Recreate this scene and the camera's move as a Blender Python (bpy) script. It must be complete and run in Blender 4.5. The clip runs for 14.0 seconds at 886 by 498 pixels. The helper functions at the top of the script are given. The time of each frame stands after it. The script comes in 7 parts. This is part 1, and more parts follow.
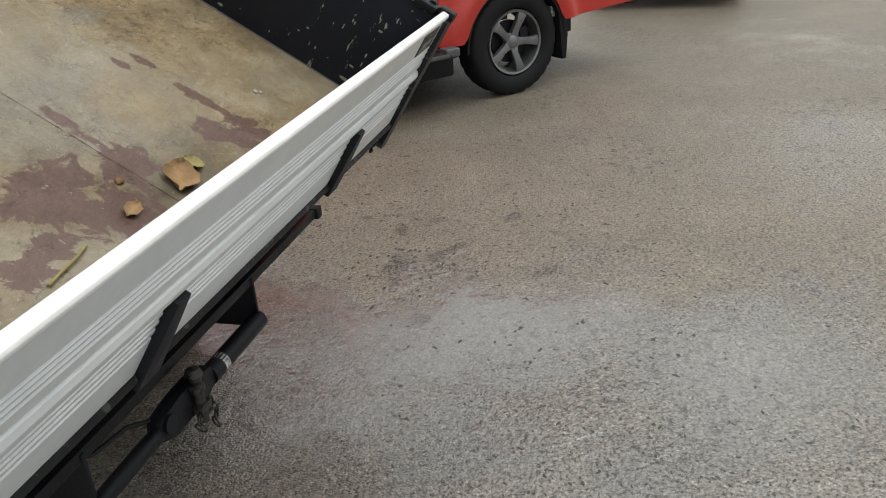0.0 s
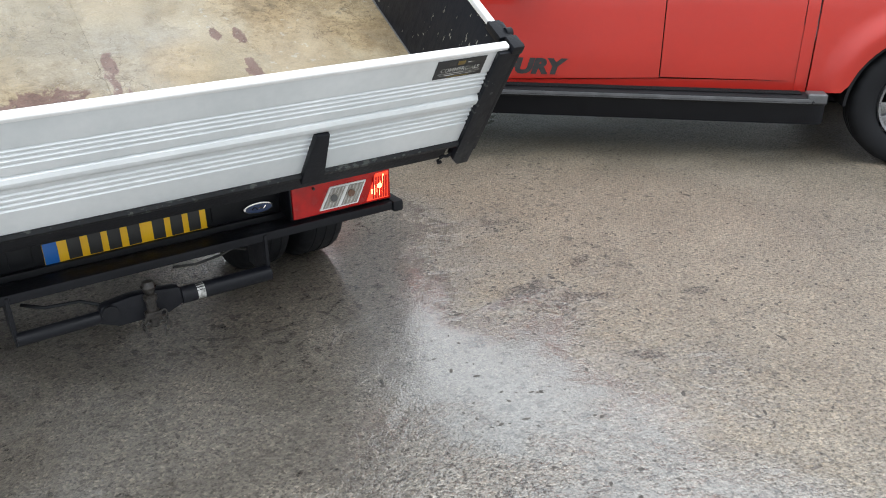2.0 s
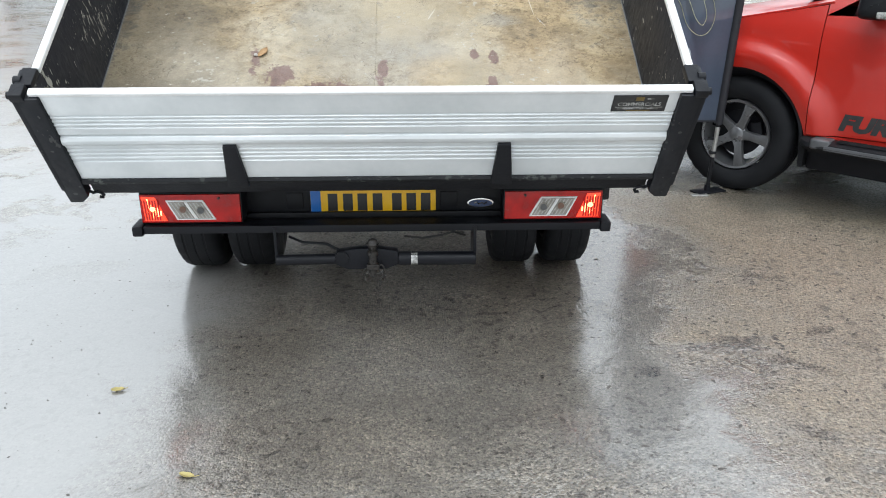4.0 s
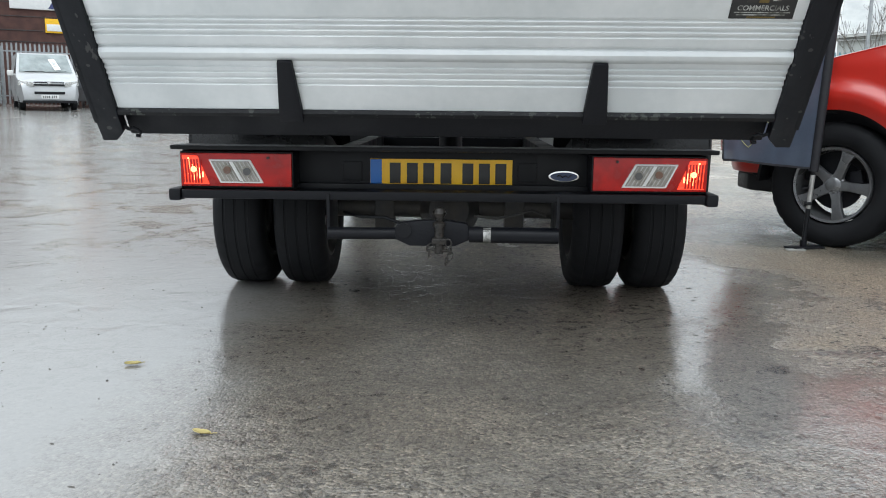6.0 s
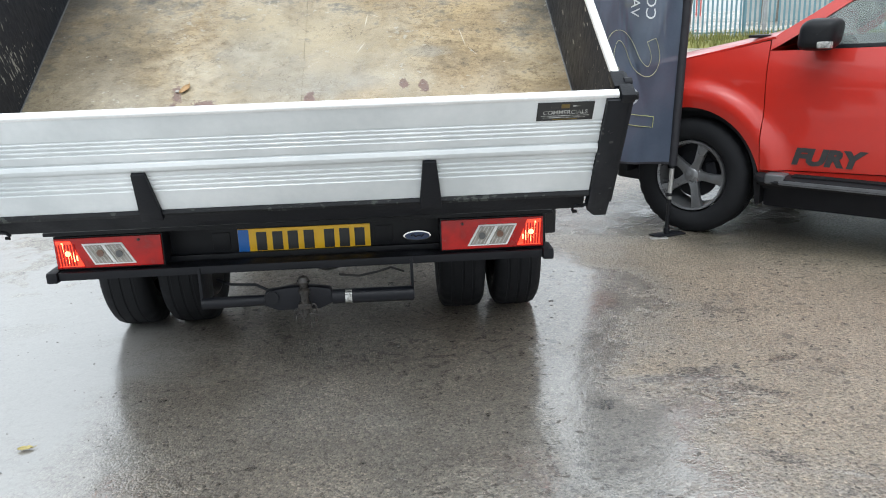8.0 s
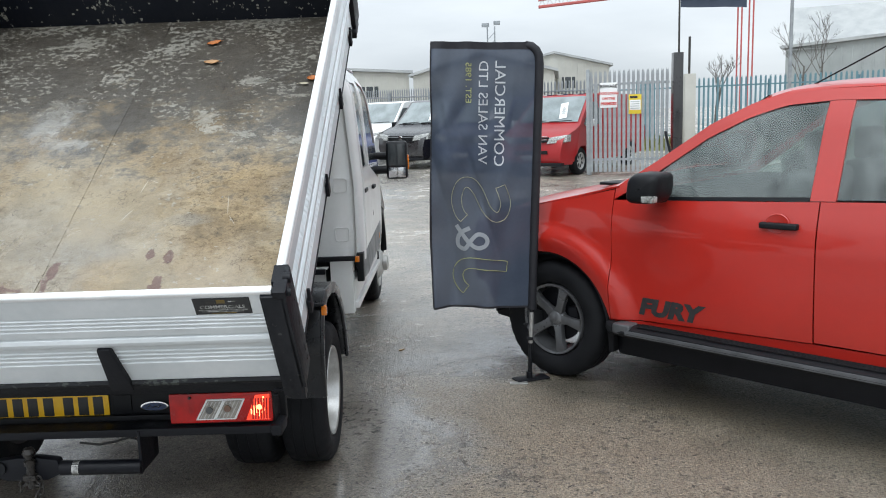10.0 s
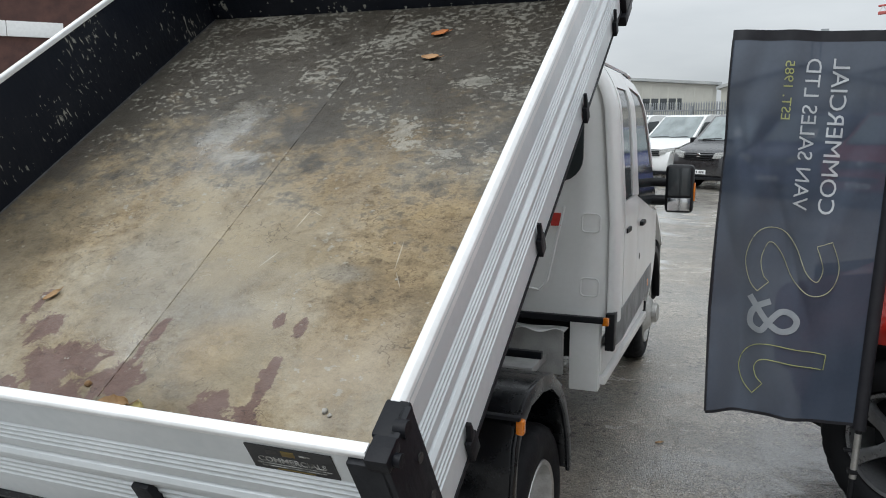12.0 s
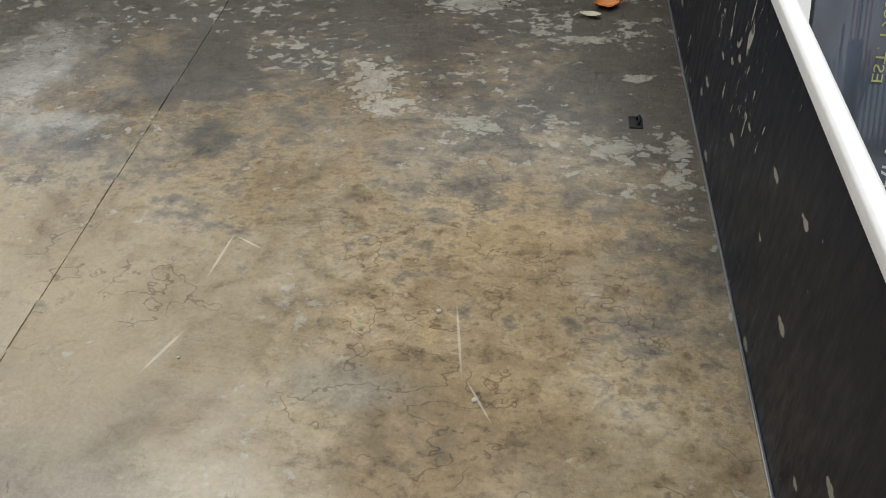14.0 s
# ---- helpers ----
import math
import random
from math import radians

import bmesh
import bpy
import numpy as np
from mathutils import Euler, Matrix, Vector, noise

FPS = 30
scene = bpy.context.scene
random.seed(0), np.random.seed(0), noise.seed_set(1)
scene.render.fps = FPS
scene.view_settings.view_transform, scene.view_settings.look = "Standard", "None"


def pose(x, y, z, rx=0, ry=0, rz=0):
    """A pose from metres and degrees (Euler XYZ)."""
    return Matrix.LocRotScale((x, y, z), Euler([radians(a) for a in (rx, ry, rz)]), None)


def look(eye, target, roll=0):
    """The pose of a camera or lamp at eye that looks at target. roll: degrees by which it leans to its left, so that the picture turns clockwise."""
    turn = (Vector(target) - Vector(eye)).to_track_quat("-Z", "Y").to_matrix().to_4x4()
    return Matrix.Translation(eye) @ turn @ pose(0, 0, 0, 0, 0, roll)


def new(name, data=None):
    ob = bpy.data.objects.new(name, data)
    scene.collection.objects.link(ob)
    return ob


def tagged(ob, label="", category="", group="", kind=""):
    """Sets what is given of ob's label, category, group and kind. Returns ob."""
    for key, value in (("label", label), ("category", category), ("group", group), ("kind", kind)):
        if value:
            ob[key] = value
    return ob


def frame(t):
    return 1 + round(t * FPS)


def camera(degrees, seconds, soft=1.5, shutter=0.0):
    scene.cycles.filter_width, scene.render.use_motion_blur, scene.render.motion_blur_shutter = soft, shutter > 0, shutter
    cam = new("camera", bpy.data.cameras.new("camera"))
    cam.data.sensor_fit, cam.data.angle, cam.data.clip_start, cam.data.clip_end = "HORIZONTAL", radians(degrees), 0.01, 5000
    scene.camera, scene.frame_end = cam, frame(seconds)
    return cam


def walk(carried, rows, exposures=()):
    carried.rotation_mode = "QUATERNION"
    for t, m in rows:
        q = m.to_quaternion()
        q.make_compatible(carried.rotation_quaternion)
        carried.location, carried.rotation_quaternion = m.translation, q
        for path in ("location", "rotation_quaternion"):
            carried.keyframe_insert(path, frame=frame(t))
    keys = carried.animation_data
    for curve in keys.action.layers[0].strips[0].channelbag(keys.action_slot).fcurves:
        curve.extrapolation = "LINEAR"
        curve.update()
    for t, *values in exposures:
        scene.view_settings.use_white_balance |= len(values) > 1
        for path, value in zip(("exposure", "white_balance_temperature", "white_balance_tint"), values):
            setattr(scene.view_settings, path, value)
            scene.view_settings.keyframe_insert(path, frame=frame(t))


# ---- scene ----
cam = camera(57.35, 14.0, soft=1.0)
ROWS = [
    (0, -1.5283, -1.2652, 1.5915, 64.830, 3.688, -76.260),
    (0.5, -1.2705, -1.6395, 1.5856, 64.410, 2.102, -65.557),
    (1, -1.0565, -2.0029, 1.6260, 63.772, 0.851, -54.623),
    (1.5, -0.7584, -2.2608, 1.6131, 64.299, -0.278, -48.328),
    (2, -0.5086, -2.6019, 1.6260, 65.607, 0.567, -34.158),
    (2.5, -0.2894, -2.7882, 1.6254, 67.191, 0.875, -20.831),
    (3, -0.0686, -2.9215, 1.6551, 67.975, 0.211, -13.916),
    (3.5, 0.0987, -3.1289, 1.6657, 67.915, 0.075, -6.583),
    (4, 0.1802, -3.2125, 1.6599, 68.100, -0.025, -1.921),
    (4.2, 0.2154, -3.1943, 1.6584, 67.943, -0.189, -0.333),
    (6.3, 0.0781, -2.9423, 0.7933, 80.425, -0.493, 1.833),
    (6.5, 0.0732, -2.9351, 0.8070, 79.992, -0.163, 1.523),
    (7, 0.0979, -2.9488, 0.8285, 78.597, 0.245, 0.476),
    (7.5, 0.1453, -2.9891, 1.0264, 74.821, -0.367, -3.495),
    (8, 0.3745, -3.1325, 1.4027, 74.175, 1.926, -3.673),
    (8.5, 0.7273, -3.2876, 1.5910, 74.725, 1.736, -4.081),
    (8.7, 0.8362, -3.2915, 1.6018, 75.854, 1.204, -5.099),
    (10.8, 2.0035, -2.6204, 1.7222, 81.548, 2.300, 9.930),
    (11, 2.0315, -2.4589, 1.6908, 81.792, 2.257, 13.031),
    (11.5, 1.9673, -2.1021, 1.6907, 81.952, 0.828, 19.244),
    (12, 1.6733, -1.7903, 1.7081, 81.546, -0.034, 21.133),
    (12.5, 1.4143, -1.4135, 1.6821, 80.357, 0.764, 21.214),
    (13, 1.1174, -1.1504, 1.6698, 79.598, -0.092, 18.655),
    (13.5, 0.8961, -0.9135, 1.6973, 78.605, -1.160, 10.321),
    (14, 0.7653, -0.7161, 1.6831, 78.994, -1.645, 5.994),
]
walk(cam, [(t, pose(x, y, z, rx, ry, rz)) for t, x, y, z, rx, ry, rz in ROWS],
     [(0, -0.08, 6850, 10), (0.5, 0.20, 6800, 10), (1.0, 0.37, 6650, 10), (2.0, 0.67, 6350, 10), (3.0, 0.70, 6200, 9), (4.2, 0.68, 6280, 9), (6.5, 0.46, 6280, 8), (7.5, 0.66, 6300, 8), (8.5, 0.75, 6280, 9),
      (10.8, 0.08, 6200, 9), (11.5, 0.02, 6250, 9), (12.5, -0.15, 6500, 10), (13.2, -0.17, 6700, 11), (14, -0.02, 6800, 11)])

# ---- sky and light: flat overcast ----
world = bpy.data.worlds.new("overcast")
scene.world = world
world.use_nodes = True
wn, wl = world.node_tree.nodes, world.node_tree.links
wn.clear()
sky = wn.new("ShaderNodeTexSky")
sky.sky_type = "NISHITA"
sky.sun_disc = False
sky.sun_elevation, sky.sun_rotation = radians(62), radians(200)
grey = wn.new("ShaderNodeHueSaturation")
grey.inputs["Saturation"].default_value = 0.15
grey.inputs["Value"].default_value = 0.14
wl.new(sky.outputs[0], grey.inputs["Color"])
wtc = wn.new("ShaderNodeTexCoord")
wmap = wn.new("ShaderNodeMapping")
wmap.inputs["Scale"].default_value = (1.0, 1.0, 4.0)
wl.new(wtc.outputs["Generated"], wmap.inputs[0])
cloud = wn.new("ShaderNodeTexNoise")
cloud.inputs["Scale"].default_value = 2.2
cloud.inputs["Detail"].default_value = 6
wl.new(wmap.outputs[0], cloud.inputs["Vector"])
ramp = wn.new("ShaderNodeValToRGB")
ramp.color_ramp.elements[0].position, ramp.color_ramp.elements[0].color = 0.3, (0.42, 0.465, 0.50, 1)
ramp.color_ramp.elements[1].position, ramp.color_ramp.elements[1].color = 0.7, (0.78, 0.82, 0.835, 1)
wl.new(cloud.outputs[0], ramp.inputs[0])
wmix = wn.new("ShaderNodeMixRGB")
wmix.inputs[0].default_value = 0.72
wl.new(grey.outputs[0], wmix.inputs[1])
wl.new(ramp.outputs[0], wmix.inputs[2])
wsep = wn.new("ShaderNodeSeparateXYZ")
wl.new(wtc.outputs["Generated"], wsep.inputs[0])
rise = wn.new("ShaderNodeMapRange")
rise.inputs[1].default_value, rise.inputs[2].default_value = 0.0, 0.8
rise.inputs[3].default_value, rise.inputs[4].default_value = 0.64, 1.45
wl.new(wsep.outputs["Z"], rise.inputs[0])
zenith = wn.new("ShaderNodeMixRGB")
zenith.blend_type = "MULTIPLY"
zenith.inputs[0].default_value = 1.0
wl.new(wmix.outputs[0], zenith.inputs[1])
wl.new(rise.outputs[0], zenith.inputs[2])
bg = wn.new("ShaderNodeBackground")
bg.inputs["Strength"].default_value = 1.4
wl.new(zenith.outputs[0], bg.inputs["Color"])
wo = wn.new("ShaderNodeOutputWorld")
wl.new(bg.outputs[0], wo.inputs[0])

sun = new("sun", bpy.data.lights.new("sun", "SUN"))
sun.data.energy, sun.data.angle, sun.data.color = 1.4, radians(50), (0.96, 0.99, 1.0)
sun.matrix_world = look((-14, -38, 76), (0, 0, 0))


# ---- mesh helpers ----
def mesh_of(bm, name):
    bmesh.ops.recalc_face_normals(bm, faces=bm.faces)
    me = bpy.data.meshes.new(name)
    bm.to_mesh(me)
    bm.free()
    return me


def smooth(me, deg=40):
    for p in me.polygons:
        p.use_smooth = True
    me.set_sharp_from_angle(angle=radians(deg))


def part(name, bm, material, parent, label="", m=None, deg=40):
    """One mesh object under a thing or a part; bm is a bmesh or a ready mesh."""
    me = bm if isinstance(bm, bpy.types.Mesh) else mesh_of(bm, name)
    if not me.materials:
        me.materials.append(material)
    smooth(me, deg)
    ob = new(name, me)
    if parent is not None:
        ob.parent = parent
    if m is not None:
        ob.matrix_basis = m
    if label:
        ob["label"] = label
    return ob


def thing(name, m, label, category, group="", kind=""):
    e = new(name)
    e.empty_display_size = 0.2
    e.matrix_basis = m
    return tagged(e, label, category, group, kind)


def solo(name, bm, material, label, category, m=None, group="", kind="", deg=40):
    ob = part(name, bm, material, None, "", m, deg)
    return tagged(ob, label, category, group, kind)


def join(*bms):
    """Several bmeshes as one."""
    out = bmesh.new()
    for b in bms:
        me = bpy.data.meshes.new("tmp")
        b.to_mesh(me)
        b.free()
        out.from_mesh(me)
        bpy.data.meshes.remove(me)
    return out


def moved(bm, m):
    bmesh.ops.transform(bm, matrix=m, verts=bm.verts)
    return bm


def bevel(bm, w, seg=2, deg=30):
    es = [e for e in bm.edges if len(e.link_faces) == 2 and e.calc_face_angle(0) > radians(deg)]
    if es and w > 0:
        bmesh.ops.bevel(bm, geom=es, offset=w, segments=seg, profile=0.6, affect="EDGES", clamp_overlap=True)
    return bm


def box(x0, x1, y0, y1, z0, z1, b=0.004, seg=2):
    bm = bmesh.new()
    bmesh.ops.create_cube(bm, size=1.0, matrix=Matrix.LocRotScale(((x0 + x1) / 2, (y0 + y1) / 2, (z0 + z1) / 2), None, (abs(x1 - x0), abs(y1 - y0), abs(z1 - z0))))
    return bevel(bm, b, seg)


def prism(poly, c0, c1, axis="x", b=0.0, seg=2):
    """A closed outline swept from c0 to c1 along an axis. Outline pairs: x -> (y, z), y -> (x, z), z -> (x, y)."""
    bm = bmesh.new()

    def at(a, q, c):
        return {"x": (c, a, q), "y": (a, c, q), "z": (a, q, c)}[axis]
    lo = [bm.verts.new(at(a, q, c0)) for a, q in poly]
    hi = [bm.verts.new(at(a, q, c1)) for a, q in poly]
    bm.faces.new(lo)
    bm.faces.new(hi[::-1])
    n = len(poly)
    for i in range(n):
        bm.faces.new((lo[i], hi[i], hi[(i + 1) % n], lo[(i + 1) % n]))
    bmesh.ops.recalc_face_normals(bm, faces=bm.faces)
    return bevel(bm, b, seg) if b else bm


def lathe(profile, seg=40, axis="y", closed=True):
    """Pairs (radius, along) turned about an axis."""
    bm = bmesh.new()
    rings = []
    for k in range(seg):
        a = 2 * math.pi * k / seg
        c, s = math.cos(a), math.sin(a)
        rings.append([bm.verts.new({"y": (r * c, h, r * s), "x": (h, r * c, r * s), "z": (r * c, r * s, h)}[axis]) for r, h in profile])
    n = len(profile)
    for k in range(seg):
        p, q = rings[k], rings[(k + 1) % seg]
        for i in range(n if closed else n - 1):
            j = (i + 1) % n
            bm.faces.new((p[i], q[i], q[j], p[j]))
    bmesh.ops.remove_doubles(bm, verts=bm.verts, dist=1e-6)
    bmesh.ops.recalc_face_normals(bm, faces=bm.faces)
    return bm


def rod(p, q, r, seg=12, r2=None):
    p, q = Vector(p), Vector(q)
    bm = bmesh.new()
    m = Matrix.Translation((p + q) / 2) @ (q - p).to_track_quat("Z", "Y").to_matrix().to_4x4()
    bmesh.ops.create_cone(bm, cap_ends=True, segments=seg, radius1=r, radius2=r if r2 is None else r2, depth=(q - p).length, matrix=m)
    return bm


def tube(points, r, seg=8):
    """A bent round bar through points."""
    bm = bmesh.new()
    pts = [Vector(p) for p in points]
    rings = []
    for i, p in enumerate(pts):
        t = (pts[min(i + 1, len(pts) - 1)] - pts[max(i - 1, 0)]).normalized()
        up = Vector((0, 0, 1)) if abs(t.z) < 0.9 else Vector((1, 0, 0))
        a = t.cross(up).normalized()
        b = t.cross(a).normalized()
        rings.append([bm.verts.new(p + r * (math.cos(2 * math.pi * k / seg) * a + math.sin(2 * math.pi * k / seg) * b)) for k in range(seg)])
    for u, v in zip(rings, rings[1:]):
        for k in range(seg):
            bm.faces.new((u[k], u[(k + 1) % seg], v[(k + 1) % seg], v[k]))
    bm.faces.new(rings[0])
    bm.faces.new(rings[-1][::-1])
    bmesh.ops.recalc_face_normals(bm, faces=bm.faces)
    return bm


def sheet(f, u0, u1, v0, v1, nu, nv, thick=0.0):
    """A grid surface f(u, v) -> point; thick moves a second skin along the normals."""
    bm = bmesh.new()
    g = [[bm.verts.new(f(u0 + (u1 - u0) * i / nu, v0 + (v1 - v0) * j / nv)) for j in range(nv + 1)] for i in range(nu + 1)]
    for i in range(nu):
        for j in range(nv):
            bm.faces.new((g[i][j], g[i + 1][j], g[i + 1][j + 1], g[i][j + 1]))
    bmesh.ops.recalc_face_normals(bm, faces=bm.faces)
    if thick:
        bmesh.ops.solidify(bm, geom=bm.faces[:], thickness=thick)
    return bm


def side_panel_on(hw, x0, x1, bot, top, nx, nz, off, thick, side):
    """A body panel on the surface y = side * (hw(x, z) + off), between two curves of z over x."""
    b = bot if callable(bot) else (lambda x: bot)
    t = top if callable(top) else (lambda x: top)

    def f(u, v):
        z = b(u) + (t(u) - b(u)) * v
        return (u, side * (hw(u, z) + off), z)
    bm = sheet(f, x0, x1, 0, 1, nx, nz)
    vs = bm.verts[:]
    back = {v: bm.verts.new((v.co.x, v.co.y - side * thick, v.co.z)) for v in vs}
    edges = [e for e in bm.edges if len(e.link_faces) == 1]
    for e in edges:
        a, c = e.verts
        bm.faces.new((a, c, back[c], back[a]))
    for fa in [fa for fa in bm.faces if all(v in back for v in fa.verts)]:
        bm.faces.new([back[v] for v in fa.verts][::-1])
    bmesh.ops.recalc_face_normals(bm, faces=bm.faces)
    return bm


def arch(cx, cz, r, floor):
    """The lower edge of a wing over a wheel: a circle's upper half down to floor."""
    def f(x):
        d = r * r - (x - cx) ** 2
        return max(floor, cz + math.sqrt(d)) if d > 0 else floor
    return f


def steps(pairs):
    """A curve through (x, z) pairs, straight between them."""
    def f(x):
        if x <= pairs[0][0]:
            return pairs[0][1]
        for (a, p), (b, q) in zip(pairs, pairs[1:]):
            if x <= b:
                k = (x - a) / (b - a)
                return p + (q - p) * k
        return pairs[-1][1]
    return f


def words(text, height, thick=0.002, bold=0.0, shear=0.0):
    """Letters lying in the xz plane, facing -y, centred."""
    cu = bpy.data.curves.new("words", "FONT")
    cu.body, cu.size, cu.extrude, cu.offset, cu.shear = text, height * 1.37, thick / 2, bold, shear
    cu.align_x, cu.align_y = "CENTER", "CENTER"
    cu.resolution_u = 3
    ob = bpy.data.objects.new("words", cu)
    scene.collection.objects.link(ob)
    bpy.context.view_layer.update()
    me = bpy.data.meshes.new_from_object(ob.evaluated_get(bpy.context.evaluated_depsgraph_get()))
    bpy.data.objects.remove(ob)
    bpy.data.curves.remove(cu)
    me.transform(pose(0, 0, 0, 90, 0, 0))
    me.materials.clear()
    return me


# ---- materials ----
def material(name, c1, c2=None, scale=5.0, rough=0.5, rough2=None, metal=0.0, bump=0.0, bump_scale=60.0, fine=0.25, coat=0.0, spec=0.5, emit=None, trans=0.0, alpha=1.0):
    """A surface with two colours mixed at two scales, uneven gloss and fine relief."""
    m = bpy.data.materials.new(name)
    m.use_nodes = True
    n, l = m.node_tree.nodes, m.node_tree.links
    p = n["Principled BSDF"]
    c2 = c2 or tuple(v * 0.8 for v in c1)
    tc = n.new("ShaderNodeTexCoord")
    big, small = n.new("ShaderNodeTexNoise"), n.new("ShaderNodeTexNoise")
    big.inputs["Scale"].default_value, big.inputs["Detail"].default_value = scale, 5
    small.inputs["Scale"].default_value, small.inputs["Detail"].default_value = scale * 14, 3
    for q in (big, small):
        l.new(tc.outputs["Object"], q.inputs["Vector"])
    add = n.new("ShaderNodeMath")
    add.operation = "MULTIPLY_ADD"
    add.inputs[1].default_value = fine
    l.new(small.outputs[0], add.inputs[0])
    l.new(big.outputs[0], add.inputs[2])
    r = n.new("ShaderNodeMapRange")
    r.inputs[1].default_value, r.inputs[2].default_value = 0.35 + fine * 0.5, 0.65 + fine * 0.5
    l.new(add.outputs[0], r.inputs[0])
    mix = n.new("ShaderNodeMixRGB")
    mix.inputs[1].default_value, mix.inputs[2].default_value = (*c1, 1), (*c2, 1)
    l.new(r.outputs[0], mix.inputs[0])
    l.new(mix.outputs[0], p.inputs["Base Color"])
    g = n.new("ShaderNodeMapRange")
    g.inputs[3].default_value, g.inputs[4].default_value = rough, rough if rough2 is None else rough2
    l.new(r.outputs[0], g.inputs[0])
    l.new(g.outputs[0], p.inputs["Roughness"])
    p.inputs["Metallic"].default_value = metal
    p.inputs["Coat Weight"].default_value = coat
    p.inputs["Coat Roughness"].default_value = 0.06
    p.inputs["Specular IOR Level"].default_value = spec
    p.inputs["Transmission Weight"].default_value = trans
    p.inputs["Alpha"].default_value = alpha
    if emit:
        p.inputs["Emission Color"].default_value = (*emit[:3], 1)
        p.inputs["Emission Strength"].default_value = emit[3]
    if bump:
        bn = n.new("ShaderNodeTexNoise")
        bn.inputs["Scale"].default_value, bn.inputs["Detail"].default_value = bump_scale, 4
        l.new(tc.outputs["Object"], bn.inputs["Vector"])
        b = n.new("ShaderNodeBump")
        b.inputs["Strength"].default_value, b.inputs["Distance"].default_value = bump, 0.01
        l.new(bn.outputs[0], b.inputs["Height"])
        l.new(b.outputs[0], p.inputs["Normal"])
    return m


def ramp_node(n, l, src, stops):
    r = n.new("ShaderNodeValToRGB")
    e = r.color_ramp.elements
    while len(e) < len(stops):
        e.new(0.5)
    for k, (pos, col) in enumerate(stops):
        e[k].position = pos
        e[k].color = (*col, 1) if len(col) == 3 else col
    l.new(src, r.inputs[0])
    return r


def noise_node(n, l, vec, scale, detail=5, rough=0.55, dist=0.0):
    q = n.new("ShaderNodeTexNoise")
    q.inputs["Scale"].default_value, q.inputs["Detail"].default_value = scale, detail
    q.inputs["Roughness"].default_value, q.inputs["Distortion"].default_value = rough, dist
    l.new(vec, q.inputs["Vector"])
    return q


def mixed(n, l, fac, a, b):
    q = n.new("ShaderNodeMixRGB")
    for s, v in ((0, fac), (1, a), (2, b)):
        if isinstance(v, (int, float)):
            q.inputs[s].default_value = v
        elif isinstance(v, tuple):
            q.inputs[s].default_value = (*v, 1)
        else:
            l.new(v, q.inputs[s])
    return q.outputs[0]


def math_node(n, l, op, a, b=None):
    q = n.new("ShaderNodeMath")
    q.operation = op
    for s, v in ((0, a), (1, b)):
        if v is None:
            continue
        if isinstance(v, (int, float)):
            q.inputs[s].default_value = v
        else:
            l.new(v, q.inputs[s])
    return q.outputs[0]


def tinted(n, l, col, tint, k):
    mul = n.new("ShaderNodeMixRGB")
    mul.blend_type = "MULTIPLY"
    if hasattr(k, "node"):
        l.new(k, mul.inputs[0])
    else:
        mul.inputs[0].default_value = k
    l.new(col, mul.inputs[1])
    l.new(tint, mul.inputs[2])
    return mul.outputs[0]


def fall(n, l, value, full, none):
    """1 up to full, falling to 0 at none."""
    q = n.new("ShaderNodeMapRange")
    q.inputs[1].default_value, q.inputs[2].default_value = full, none
    q.inputs[3].default_value, q.inputs[4].default_value = 1.0, 0.0
    l.new(value, q.inputs[0])
    return q.outputs[0]


